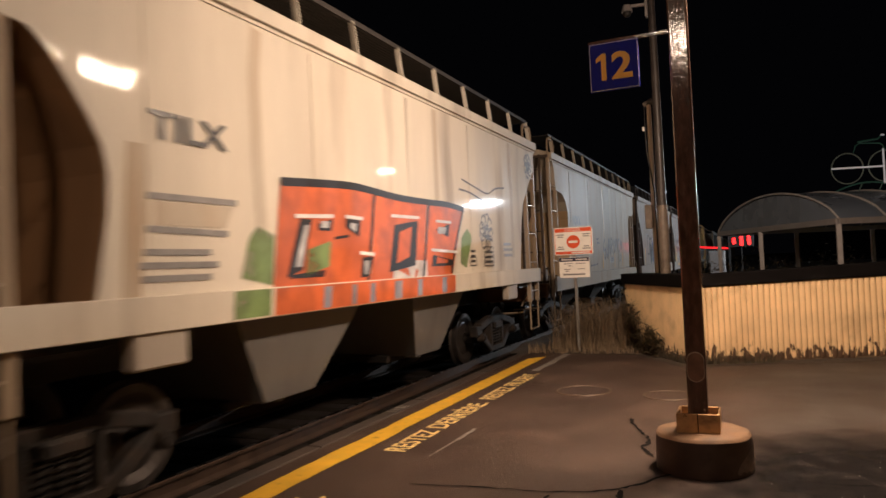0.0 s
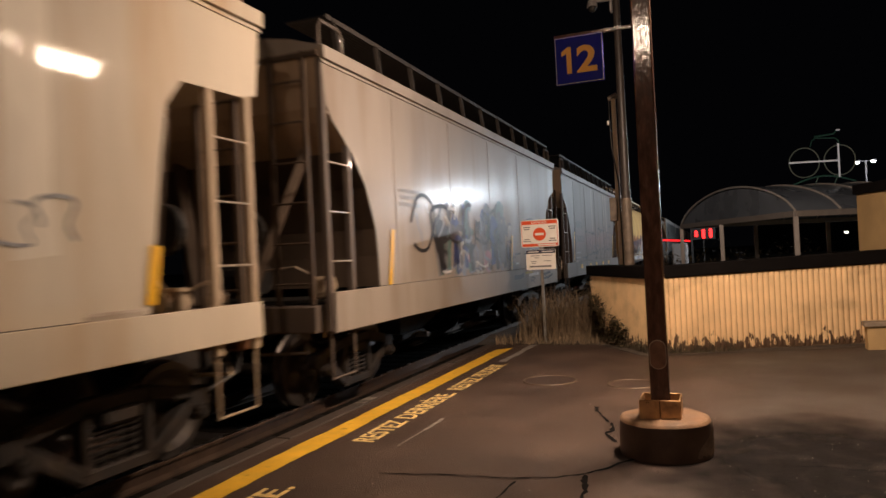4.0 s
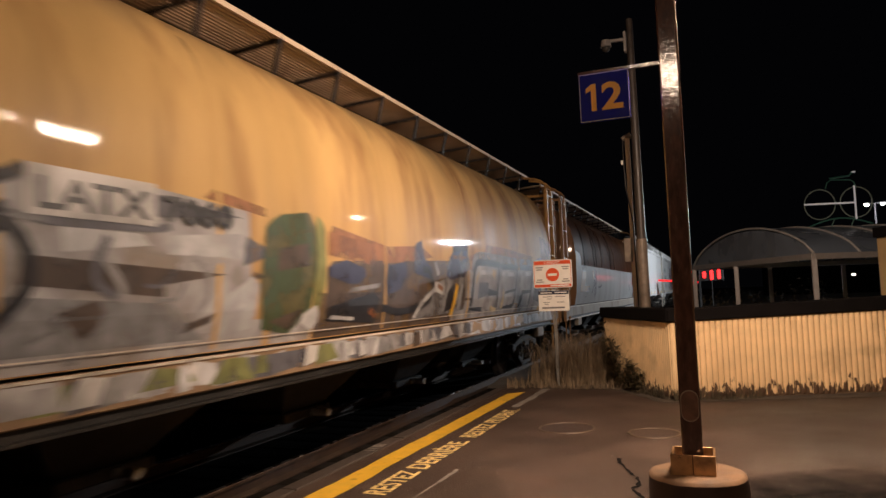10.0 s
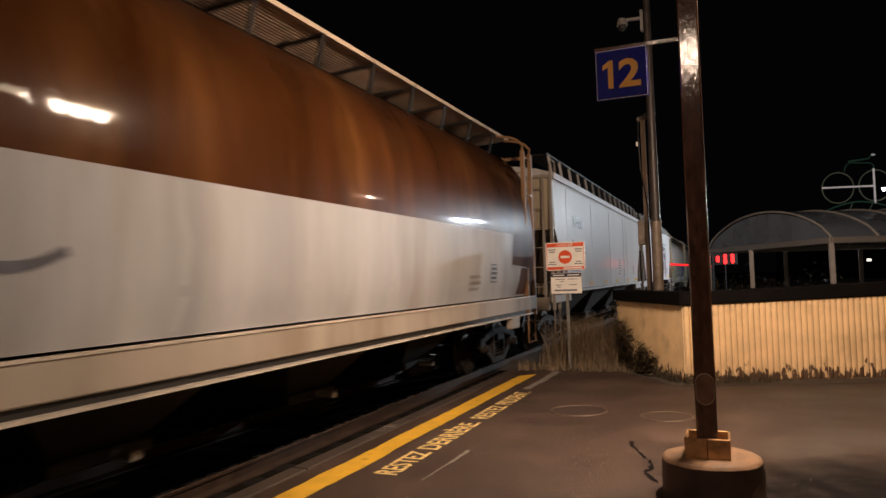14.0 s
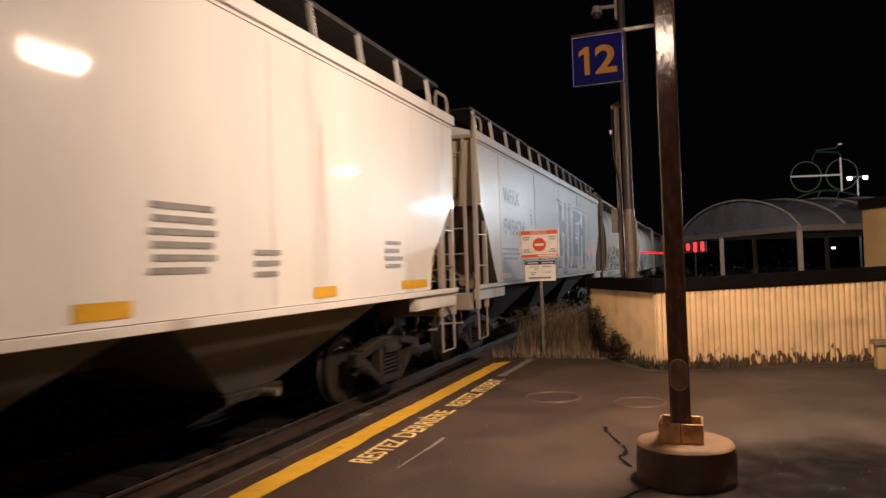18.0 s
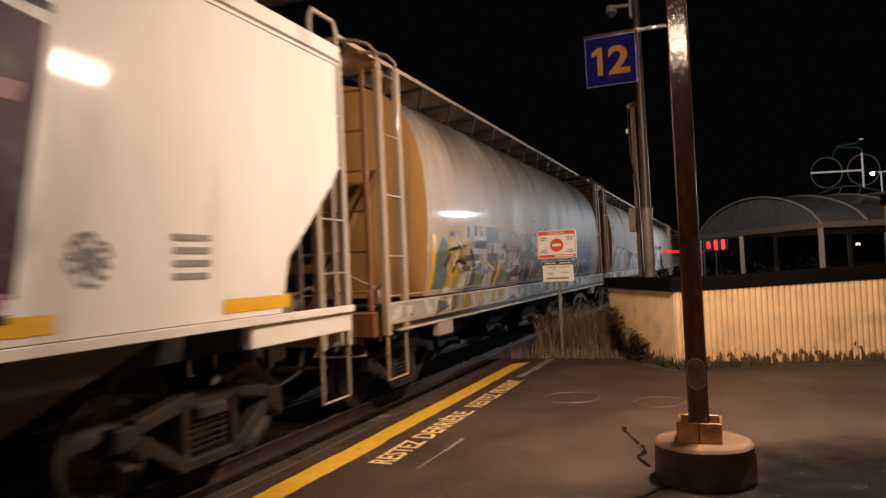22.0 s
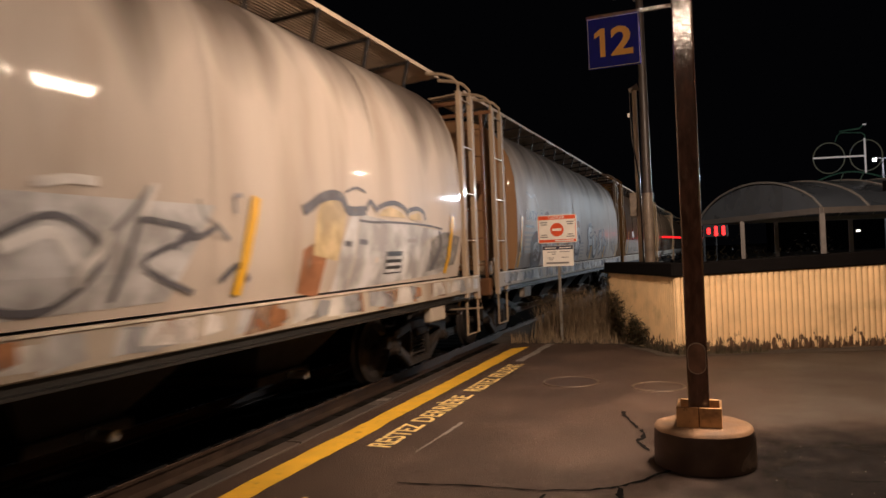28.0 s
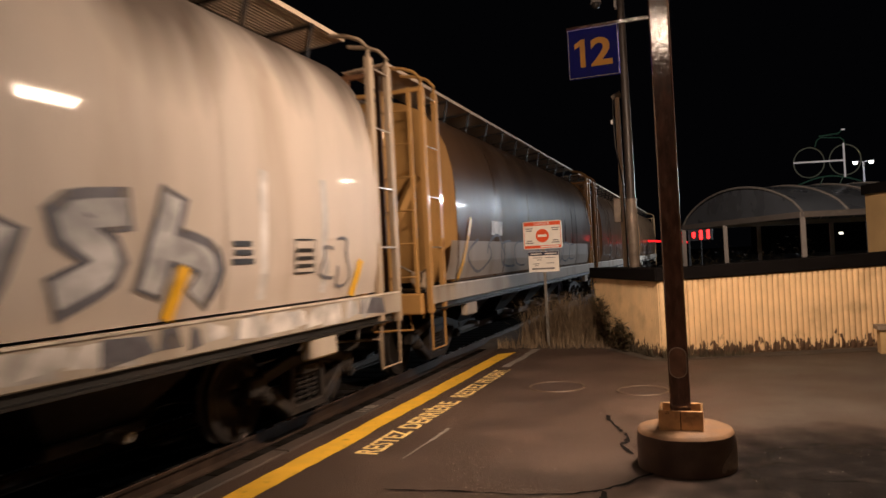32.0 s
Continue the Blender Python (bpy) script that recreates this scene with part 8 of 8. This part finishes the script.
    paint(c, k, S["slate"], 0.011, [(-1.51, 1.81), (-1.14, 1.80), (-1.44, 1.48), (-1.73, 1.47)], [(-1.0, 1.76), (-0.73, 1.71), (-0.96, 1.47), (-1.21, 1.46)], [(-2.9, 1.46), (-2.85, 1.7), (-2.7, 1.72), (-2.7, 1.46)])
    draw(c, k, S["black"], 0.014, 0.045, [(-1.80, 2.10), (-1.82, 1.98), (-1.72, 1.98), (-1.68, 2.11)], [(-1.62, 2.11), (-1.60, 1.96)], [(-1.44, 2.13), (-1.54, 2.07), (-1.45, 2.03), (-1.53, 1.97)], [(-1.20, 2.12), (-1.34, 2.11), (-1.35, 1.97), (-1.18, 1.98)], [(-1.34, 2.04), (-1.2, 2.05)], [(-1.12, 2.26), (-0.98, 2.22)], [(-1.12, 2.05), (-0.9, 2.06)])
    draw(c, k, S["black"], 0.013, 0.05, [(-2.3, 1.98), (-1.9, 2.03)], [(-2.2, 2.12), (-1.95, 2.14)], [(-2.5, 1.79), (-2.1, 1.78)], [(-3.1, 2.15), (-2.9, 2.0)], [(-2.8, 2.4), (-2.5, 2.45)])
    draw(c, k, S["white"], 0.014, 0.075, [(-2.5, 2.0), (-2.45, 1.86)], [(-2.65, 1.86), (-2.05, 1.84)], [(-2.0, 1.78), (-2.08, 1.48)], [(-3.4, 1.95), (-3.2, 2.1), (-3.05, 1.95)], [(-4.3, 1.5), (-4.1, 1.74), (-3.95, 1.5)], [(-1.62, 1.72), (-1.8, 1.5)], [(-2.6, 1.55), (-2.2, 1.54)])
    draw(c, k, CREAM, 0.009, 0.10, [(-2.6, 2.55), (-2.2, 2.50), (-1.7, 2.53)])
    paint(c, k, S["haze"], 0.007, [(-1.6, 1.46), (-1.35, 2.1), (-1.3, 2.42), (-0.85, 2.38), (-0.25, 2.52), (0.2, 2.44), (2.9, 2.4), (3.2, 2.0), (2.9, 1.46)], label="dull blue-grey sprayed field")
    paint(c, k, S["blue"], 0.010, [(-0.81, 2.18), (-0.28, 2.21), (-0.35, 2.05), (-0.76, 2.08)])
    patches(c, k, -1.4, 2.8, 1.46, 2.3, [S["haze"], S["silver"], S["grey"], S["slate"]], 93, n=22)
    draw(c, k, S["black"], 0.012, 0.085, [(-1.5, 2.45), (-1.27, 2.49), (-0.85, 2.42), (-0.25, 2.58), (0.15, 2.49), (0.3, 2.38)])
    draw(c, k, S["black"], 0.012, 0.05, [(0.35, 2.4), (0.7, 2.46)], [(0.75, 2.3), (0.85, 2.5), (1.25, 2.56), (1.45, 2.4)], [(1.54, 2.36), (1.75, 2.47), (1.99, 2.48), (2.4, 2.36), (2.86, 2.38)], [(2.9, 2.25), (3.1, 2.48), (3.47, 2.5)], [(0.30, 2.45), (0.2, 2.6), (0.4, 2.62), (0.42, 2.46)],
         [(-0.30, 2.45), (-0.35, 2.25), (-0.2, 1.9), (-0.45, 1.5)], [(0.14, 2.27), (0.05, 1.95), (-0.1, 1.6)], [(0.22, 2.30), (0.69, 2.34)], [(0.25, 2.18), (0.62, 2.2)], [(0.78, 2.25), (0.85, 1.8)], [(1.45, 2.3), (1.35, 1.9), (1.5, 1.6)], [(-1.25, 2.35), (-1.05, 2.15), (-1.1, 2.4)])
    draw(c, k, S["slate"], 0.013, 0.08, [(-0.13, 1.48), (0.0, 1.66), (0.25, 1.80), (0.65, 1.83), (0.8, 1.59)], [(1.55, 1.46), (1.9, 1.62), (2.27, 1.78), (2.95, 1.91), (3.06, 1.6)], [(1.8, 1.46), (2.2, 1.58), (2.6, 1.72)], [(0.25, 1.5), (0.35, 1.66), (0.55, 1.68), (0.6, 1.5)], [(-0.6, 2.0), (-0.75, 1.55)])
    paint(c, k, S["black"], 0.014, [(0.98, 2.0), (0.98, 2.14), (1.18, 2.14), (1.18, 2.0)], [(1.0, 1.84), (1.02, 1.9), (1.5, 1.92), (1.5, 1.86)])
    draw(c, k, S["rust"], 0.012, 0.022, [(1.75, 2.28), (2.55, 2.3)], [(1.75, 2.2), (2.5, 2.22)], [(1.78, 2.12), (2.45, 2.13)], bend=False)
    draw(c, k, S["slate"], 0.010, 0.02, [(-1.04, 2.80), (-0.8, 2.76), (-0.52, 2.79)])
    paint(c, k, S["blue"], 0.009, [(2.9, 1.46), (2.96, 1.98), (3.2, 2.22), (3.35, 2.42), (3.7, 2.15), (6.6, 2.2), (6.72, 1.95), (6.2, 1.46)], label="blue sprayed field")
    for y, r in ((4.02, 0.33), (4.70, 0.34), (5.46, 0.40), (6.28, 0.32)):
        paint(c, k, S["blue"], 0.011, [(y - r, 2.0), (y - r, 2.22), (y - r * 0.7, 2.36), (y, 2.42), (y + r * 0.7, 2.36), (y + r, 2.22), (y + r, 2.0)], label="blue sprayed bubble")
        draw(c, k, S["plum"], 0.013, 0.055, [(y - r, 2.2), (y - r * 0.75, 2.36), (y, 2.44), (y + r * 0.75, 2.36), (y + r, 2.2)])
        draw(c, k, S["paleblue"], 0.014, 0.06, [(y - r * 0.3, 2.37), (y + r * 0.35, 2.33), (y + r * 0.72, 2.16)])
    draw(c, k, S["plum"], 0.013, 0.06, [(3.1, 2.15), (3.35, 2.44), (3.7, 2.15)])
    paint(c, k, S["paleblue"], 0.013, [(2.95, 1.5), (3.05, 1.9), (3.4, 1.95), (3.3, 1.5)], [(5.0, 1.55), (5.1, 1.9), (5.3, 1.9), (5.2, 1.55)], [(6.0, 1.5), (6.2, 1.75), (6.6, 1.95), (6.4, 1.55)], [(4.35, 1.95), (4.4, 2.1), (4.6, 2.1), (4.5, 1.9)])
    paint(c, k, S["slate"], 0.013, [(3.45, 1.46), (3.6, 1.85), (4.2, 1.85), (4.05, 1.46)], [(4.6, 1.65), (4.65, 1.85), (5.0, 1.85), (4.95, 1.6)])
    draw(c, k, S["black"], 0.015, 0.05, [(5.2, 1.75), (5.5, 1.62), (5.8, 1.85), (6.05, 2.0)], [(5.7, 1.6), (5.9, 1.7), (6.1, 1.6)])
    tape(c, k, [-6.72], 1.46, 2.3, 0.13, 0.05)
    tape(c, k, [-3.58, -1.12, 4.26, 7.58], 1.46, 1.9, 0.13, 0.14)
    frame_mark(c, k, 6.32, 1.8, 0.36, 0.36)
    data_bars(c, k, 6.82, 2.4, 0.35, 3, GREYINK, pitch=0.08)
    data_bars(c, k, 6.9, 1.75, 0.3, 3, GREYINK, pitch=0.08)
    sill_paint(c, -8.0, -5.0, [S["silver"], S["slate"], S["white"], S["dullsilver"]], 97, 12)
    sill_paint(c, -6.2, -2.9, [S["yellow"], S["white"], S["silver"], MARKSTAIN], 98, 12)
    sill_paint(c, -2.9, 2.9, [S["silver"], S["haze"], S["silver"], S["slate"], MARKSTAIN], 96, 20)
    sill_paint(c, -2.2, -1.8, [S["olive"]], 95, 2)
    sill_paint(c, 2.9, 6.0, [S["paleblue"], S["indigo"], S["silver"], S["white"]], 99, 14)
    strokes(c, k, -6.1, -1.5, 1.48, 2.45, [S["black"], S["white"], S["slate"], S["yellow"]], 504, 34)
    strokes(c, k, -1.5, 2.9, 1.48, 2.4, [S["slate"], S["white"], S["blue"], S["grey"]], 505, 34)
    strokes(c, k, 3.0, 6.5, 1.48, 1.95, [S["slate"], S["paleblue"], S["silver"]], 506, 20)
    # next grey car
    c = CARS[10]
    paint(c, k, S["grey"], 0.006, [(-6.82, 1.43), (-6.76, 2.11), (-6.14, 2.13), (-6.27, 1.43)], label="grey sprayed field")
    paint(c, k, S["silver"], 0.006, [(-6.03, 1.43), (-5.89, 2.03), (-5.19, 2.32), (-3.29, 2.21), (-3.36, 1.43)], [(-3.36, 1.43), (-3.28, 2.25), (1.98, 2.25), (1.47, 1.47)], label="silver sprayed field")
    paint(c, k, S["pale"], 0.008, [(-6.27, 1.63), (-6.13, 1.98), (-5.8, 2.24), (-5.4, 2.35), (-5.63, 1.98), (-6.01, 1.55)], [(-6.26, 3.11), (-6.2, 3.28), (-5.93, 3.25), (-5.89, 3.04), (-6.05, 3.05)])
    draw(c, k, S["slate"], 0.012, 0.085, [(-6.5, 3.06), (-6.34, 3.12), (-6.12, 3.09), (-6.02, 2.92), (-6.11, 2.7), (-6.25, 2.58), (-6.4, 2.62), (-6.47, 2.76), (-6.49, 2.94), (-6.42, 3.08)])
    draw(c, k, S["slate"], 0.0125, 0.06, [(-6.44, 3.35), (-6.31, 3.41), (-6.17, 3.36), (-5.91, 3.31), (-5.85, 3.16), (-5.89, 2.97), (-6.02, 2.97), (-6.13, 3.15)], [(-6.23, 1.68), (-6.08, 2.03), (-5.8, 2.27), (-5.5, 2.39), (-5.18, 2.42), (-4.84, 2.34)], [(-4.82, 2.34), (-4.46, 2.4), (-4.17, 2.38)], [(-3.88, 2.32), (-3.44, 2.35), (-3.02, 2.28)], [(-6.02, 1.55), (-6.24, 1.42)], [(-2.55, 2.27), (-2.04, 2.23), (-1.22, 2.2)])
    draw(c, k, S["slate"], 0.013, 0.2, [(-2.9, 2.22), (-3.11, 1.85), (-3.22, 1.45)], [(-1.97, 2.27), (-2.75, 1.84), (-1.97, 1.45)])
    draw(c, k, S["pale"], 0.0145, 0.12, [(-2.9, 2.21), (-3.11, 1.85), (-3.2, 1.48)], [(-2.01, 2.23), (-2.75, 1.84), (-2.05, 1.49)])
    paint(c, k, S["slate"], 0.011, [(-2.11, 1.51), (-1.81, 2.25), (-0.36, 2.2), (-0.92, 1.44)])
    draw(c, k, S["slate"], 0.015, 0.05, [(-1.56, 1.42), (-1.24, 2), (-1.15, 1.54), (-0.37, 2.12), (-0.34, 1.44)], [(-0.01, 1.91), (0.5, 2.12), (0.87, 1.86), (0.48, 1.53), (-0.02, 1.62), (-0.01, 1.91)], [(1.19, 2.12), (0.96, 1.54)], [(1.19, 2.12), (1.75, 2.02), (1.22, 1.8), (1.76, 1.55)])
    draw(c, k, S["cleanwhite"], 0.014, 0.08, [(-1.43, 1.45), (-1.18, 1.92)], [(-0.99, 1.55), (-0.44, 2.01)], [(0.15, 1.91), (0.48, 2.01), (0.65, 1.81)])
    draw(c, k, S["grey"], 0.0125, 0.07, [(-4.85, 2.26), (-4.93, 1.93), (-5.03, 1.42)], [(-4.21, 2.25), (-4.35, 1.86), (-4.52, 1.42)], [(-4.55, 2.18), (-4.7, 1.74)])
    draw(c, k, GREYINK, 0.0125, 0.04, [(-5.69, 1.81), (-4.89, 1.76), (-3.81, 1.76)], [(-5.74, 1.7), (-4.96, 1.65), (-3.97, 1.65)], bend=False)
    paint(c, k, S["rosebrown"], 0.006, [(3.23, 1.4), (3.28, 1.88), (3.46, 1.94), (3.72, 1.8), (3.63, 1.38)], label="faded rose-brown sprayed shape")
    paint(c, k, S["pale"], 0.007, [(3.45, 1.77), (3.53, 2.25), (3.63, 2.38), (3.84, 2.45), (4.06, 2.4), (4.13, 2.25), (3.95, 1.75)], label="pale yellow sprayed arch")
    paint(c, k, S["silver"], 0.008, [(3.88, 1.42), (4.04, 1.94), (4.25, 2.29), (4.44, 2.29), (4.22, 1.42)], [(4.24, 1.42), (4.46, 2.27), (5.84, 2.18), (7.05, 2.12), (7.25, 1.5)], label="silver sprayed field")
    draw(c, k, S["slate"], 0.012, 0.11, [(3.26, 2.26), (3.4, 2.31), (3.59, 2.4), (3.8, 2.45), (4.02, 2.44), (4.15, 2.31), (4.31, 2.3), (4.58, 2.32)])
    draw(c, k, S["slate"], 0.0125, 0.06, [(4.58, 2.32), (4.69, 2.43), (4.79, 2.38), (4.88, 2.32)], [(4.88, 2.36), (5.09, 2.42), (5.37, 2.45), (5.64, 2.4), (5.76, 2.32)], [(5.77, 2.37), (6.03, 2.41), (6.26, 2.37), (6.32, 2.26)], [(4.42, 1.96), (4.62, 1.95)], [(4.09, 1.94), (4.24, 1.93)])
    draw(c, k, S["slate"], 0.0125, 0.028, [(4.41, 2.2), (4.75, 2.19), (5.21, 2.2), (5.75, 2.2), (6.4, 2.19), (6.96, 2.15)], [(4.11, 2.5), (4.37, 2.57), (4.59, 2.53)])
    paint(c, k, S["pale"], 0.013, [(4.91, 2.27), (4.99, 2.35), (5.22, 2.4), (5.52, 2.36), (5.69, 2.27)], [(5.8, 2.25), (5.85, 2.35), (6.12, 2.37), (6.22, 2.25)])
    paint(c, k, S["grey"], 0.009, [(6.43, 1.54), (6.57, 2), (7.05, 2.11), (7.72, 2.06), (7.52, 1.61)])
    draw(c, k, S["slate"], 0.013, 0.07, [(6.82, 2.12), (6.92, 1.94), (6.73, 1.71), (6.56, 1.57)], [(7.17, 2.1), (7.35, 1.94), (7.2, 1.69)])
    frame_mark(c, k, 5.35, 1.7, 0.5, 0.26)
    data_bars(c, k, 5.7, 1.95, 0.4, 1, GREYINK)
    tape(c, k, [7.27, 2.4, -2.0], 1.5, 2.35, 0.12, 0.12)
    sill_paint(c, -8.4, 8.4, [S["white"], S["rustmist"], S["silver"], S["white"]], 105, 30)
    sill_paint(c, -9.0, -7.2, [S["rustmist"], S["rustmist"], S["haze"]], 61, 8)
    sill_paint(c, -7.25, -6.95, [S["murk"]], 63, 2)
    sill_paint(c, -6.2, 8.0, [S["rustmist"], S["haze"], S["white"]], 62, 16)
    strokes(c, k, -1.5, 2.4, 1.5, 2.35, [S["slate"], S["white"], S["grey"]], 507, 14)
    # grey car with brown and silver letters
    c = CARS[11]
    marking(c, k, "LATX", -6.25, 2.45, 0.28, BLACKINK, 0.98, 0.02)
    data_bars(c, k, -6.4, 2.28, 1.0, 1, BLACKINK)
    data_bars(c, k, -6.45, 2.14, 1.0, 5, GREYINK)
    frame_mark(c, k, -4.85, 2.55, 0.24, 0.3)
    draw(c, k, S["white"], 0.010, 0.06, [(-6.1, 3.05), (-5.7, 2.95), (-5.4, 3.02), (-5.1, 2.75)])
    paint(c, k, S["silver"], 0.006, [(-5.85, 1.44), (-5.8, 1.97), (-5.51, 2.08), (-5.03, 2.1), (-5.02, 1.39)], label="silver sprayed field")
    paint(c, k, S["silver"], 0.007, [(-5.03, 1.45), (-4.97, 2.1), (-4.62, 2.41), (-4.1, 2.55), (-4.15, 1.45)], [(-4.15, 1.45), (-4.08, 2.54), (-0.97, 2.58), (-0.03, 2.11), (-0.89, 1.46)], label="silver sprayed field")
    draw(c, k, S["murk"], 0.012, 0.24, [(-5.61, 1.46), (-5.81, 1.7), (-5.77, 1.95), (-5.51, 2.08), (-5.21, 2.07), (-5.04, 1.88), (-5.08, 1.54), (-5.33, 1.43), (-5.61, 1.46)])
    draw(c, k, S["murk"], 0.0125, 0.07, [(-5.64, 1.72), (-5.47, 1.79), (-5.27, 1.71)], [(-5.67, 1.62), (-5.43, 1.66), (-5.25, 1.57)], [(-5.43, 1.9), (-5.29, 1.82)])
    draw(c, k, S["brownred"], 0.013, 0.12, [(-5.74, 2.01), (-5.51, 2.11), (-5.17, 2.13), (-5.1, 2.22), (-5.07, 2.4), (-4.89, 2.44), (-4.75, 2.41), (-4.62, 2.5), (-4.43, 2.61), (-4.23, 2.64), (-4.08, 2.53)])
    draw(c, k, S["brownred"], 0.0135, 0.1, [(-4.08, 2.53), (-3.83, 2.51), (-3.55, 2.5), (-3.28, 2.56), (-3, 2.52), (-2.57, 2.59), (-2.22, 2.66), (-1.95, 2.64), (-1.54, 2.6), (-0.96, 2.69), (-0.88, 2.61), (-1.58, 2.51)], [(-3.27, 2.56), (-3.34, 2.3), (-3.4, 2.04)], [(-2.07, 2.64), (-2.19, 2.24)], [(-4.49, 1.94), (-4.5, 1.76), (-4.54, 1.62)], [(-4.91, 2.39), (-4.97, 2.1)])
    draw(c, k, S["slate"], 0.014, 0.06, [(-3.92, 1.93), (-3.74, 2.01), (-3.48, 1.93)], [(-2.74, 1.7), (-2.39, 1.87), (-2.26, 2.07)], [(-1.78, 1.55), (-1.89, 1.88), (-1.6, 2.15), (-1.28, 2.19)], [(-0.84, 2.17), (-1.03, 1.74), (-0.5, 1.64), (-0.13, 2.02), (-0.45, 2.18)], [(-3.68, 1.49), (-3.59, 1.69), (-3.32, 1.78)], [(-2.64, 1.48), (-2.29, 1.58)], [(-1.2, 1.54), (-0.88, 1.66)])
    draw(c, k, S["cleanwhite"], 0.0145, 0.1, [(-3.89, 2.14), (-3.95, 1.8)], [(-3.65, 2.25), (-3.7, 1.99)], [(-2.91, 2.34), (-3.03, 1.89), (-2.9, 1.61)], [(-1.73, 2.34), (-1.63, 1.82), (-1.78, 1.62)], [(-0.85, 1.95), (-0.66, 1.81)])
    paint(c, k, S["silver"], 0.0055, [(-1.08, 1.44), (-0.99, 2.21), (-0.39, 2.38), (-0.09, 2.05), (-0.2, 1.43)])
    draw(c, k, S["brownred"], 0.0128, 0.22, [(-2.17, 2.55), (-1.81, 2.61), (-1.29, 2.65)])
    draw(c, k, S["brownred"], 0.0132, 0.12, [(-1.32, 2.68), (-1.13, 2.54), (-1.02, 2.33)], [(-2.18, 2.53), (-2.09, 2.43), (-1.83, 2.43)], [(-1.01, 1.64), (-0.97, 1.95), (-0.86, 2.19), (-0.61, 2.23), (-0.4, 2.13), (-0.22, 1.94)])
    draw(c, k, S["rosebrown"], 0.0126, 0.18, [(-0.81, 2.42), (-0.53, 2.5), (-0.19, 2.47)], [(-2.09, 1.52), (-2.1, 1.8), (-2.03, 2.05), (-1.82, 2.17), (-1.62, 2.21)])
    draw(c, k, S["slate"], 0.0125, 0.32, [(1.18, 1.53), (1.33, 2.02), (1.19, 2.2), (1.41, 2.39), (1.82, 2.43)], [(1.35, 1.96), (1.8, 2.01)], [(2.08, 2.21), (2.19, 1.68), (2.62, 1.67), (2.86, 2.17)], [(3.85, 2.27), (3.26, 2.18), (3.66, 1.89), (3.19, 1.65)], [(4.3, 2.43), (4.01, 1.63)], [(4.09, 2.04), (4.71, 1.87), (4.56, 1.55)])
    draw(c, k, S["silver"], 0.0145, 0.2, [(1.21, 1.55), (1.35, 2.01), (1.22, 2.19), (1.43, 2.37), (1.79, 2.4)], [(1.39, 1.96), (1.77, 2)], [(2.11, 2.19), (2.21, 1.71), (2.61, 1.7), (2.82, 2.14)], [(3.81, 2.25), (3.32, 2.17), (3.64, 1.89), (3.22, 1.68)], [(4.27, 2.39), (4.03, 1.66)], [(4.13, 2.02), (4.66, 1.86), (4.54, 1.58)])
    draw(c, k, S["black"], 0.0155, 0.07, [(1.09, 2.36), (1.3, 2.47), (1.69, 2.48), (2.1, 2.44)], [(2.28, 2.32), (2.54, 2.27)])
    tape(c, k, [-6.72], 1.45, 2.5, 0.13, 0.10)
    tape(c, k, [-1.37, 1.63, 4.31, 7.31], 1.43, 1.84, 0.13, 0.08)
    data_bars(c, k, -0.1, 1.92, 0.55, 6, GREYINK)
    data_bars(c, k, 4.98, 2.0, 0.34, 3, BLACKINK, pitch=0.08)
    frame_mark(c, k, 6.17, 1.9, 0.38, 0.34)
    scribble(c, k, 6.5, 7.1, 1.55, 2.1, S["slate"], 115, 2, 0.035)
    streaks(c, k, [5.47, 6.6], 1.5, 2.72, 0.14, S["white"])
    sill_paint(c, -8.0, 2.0, [S["haze"], S["murk"], S["white"], S["dullsilver"], S["grey"]], 116, 26)
    sill_paint(c, 0.0, 8.0, [S["white"], S["silver"], S["white"], S["slate"]], 117, 18)
    strokes(c, k, -4.5, 0.1, 1.5, 2.4, [S["white"], S["slate"], S["silver"]], 509, 14, 0.02, 0.05)
    # dark brown car
    c = CARS[12]
    paint(c, k, GREY, 0.006, [(-7.2, 1.46), (-7.0, 2.1), (6.9, 2.1), (7.2, 1.46)], name="pale_lower_band", label="greyed lower flank")
    paint(c, k, S["white"], 0.010, [(-4.75, 2.22), (-4.7, 2.5), (-3.95, 2.5), (-4.0, 2.22)])
    scribble(c, k, -6.0, 4.5, 1.5, 2.2, S["slate"], 121, 10, 0.05)
    tape(c, k, [-6.3], 1.46, 2.5, 0.10, 0.3)
    for k2 in (13, 14):
        scribble(CARS[k2], "cyl", -6.0, 4.5, 1.5, 2.2, S["grey"], 130 + k2, 9, 0.06)


MARKSTAIN = mat("ochre_stain", (0.40, 0.22, 0.06), 0.5, spread=0.25, scale=3)
PANELBROWN = mat("ochre_overpaint", (0.25, 0.145, 0.062), 0.5, spread=0.2, scale=3)
decorate()


def motions():
    times = [0, 1 / 30] + list(range(1, 32)) + [32 - 1 / 30, 32]
    for k, car in enumerate(CARS):
        mid = (COUPLINGS[k] + COUPLINGS[k + 1]) / 2
        walk(car, [(t, pose(TRACK_X, mid - travelled(t), RAIL_Z)) for t in times])
    # the wheelsets roll towards -y
    for ob, place in WHEELS:
        walk(ob, [(t / 8, pose(*place, math.degrees(travelled(t / 8) / 0.457) % 360)) for t in range(257)])


motions()
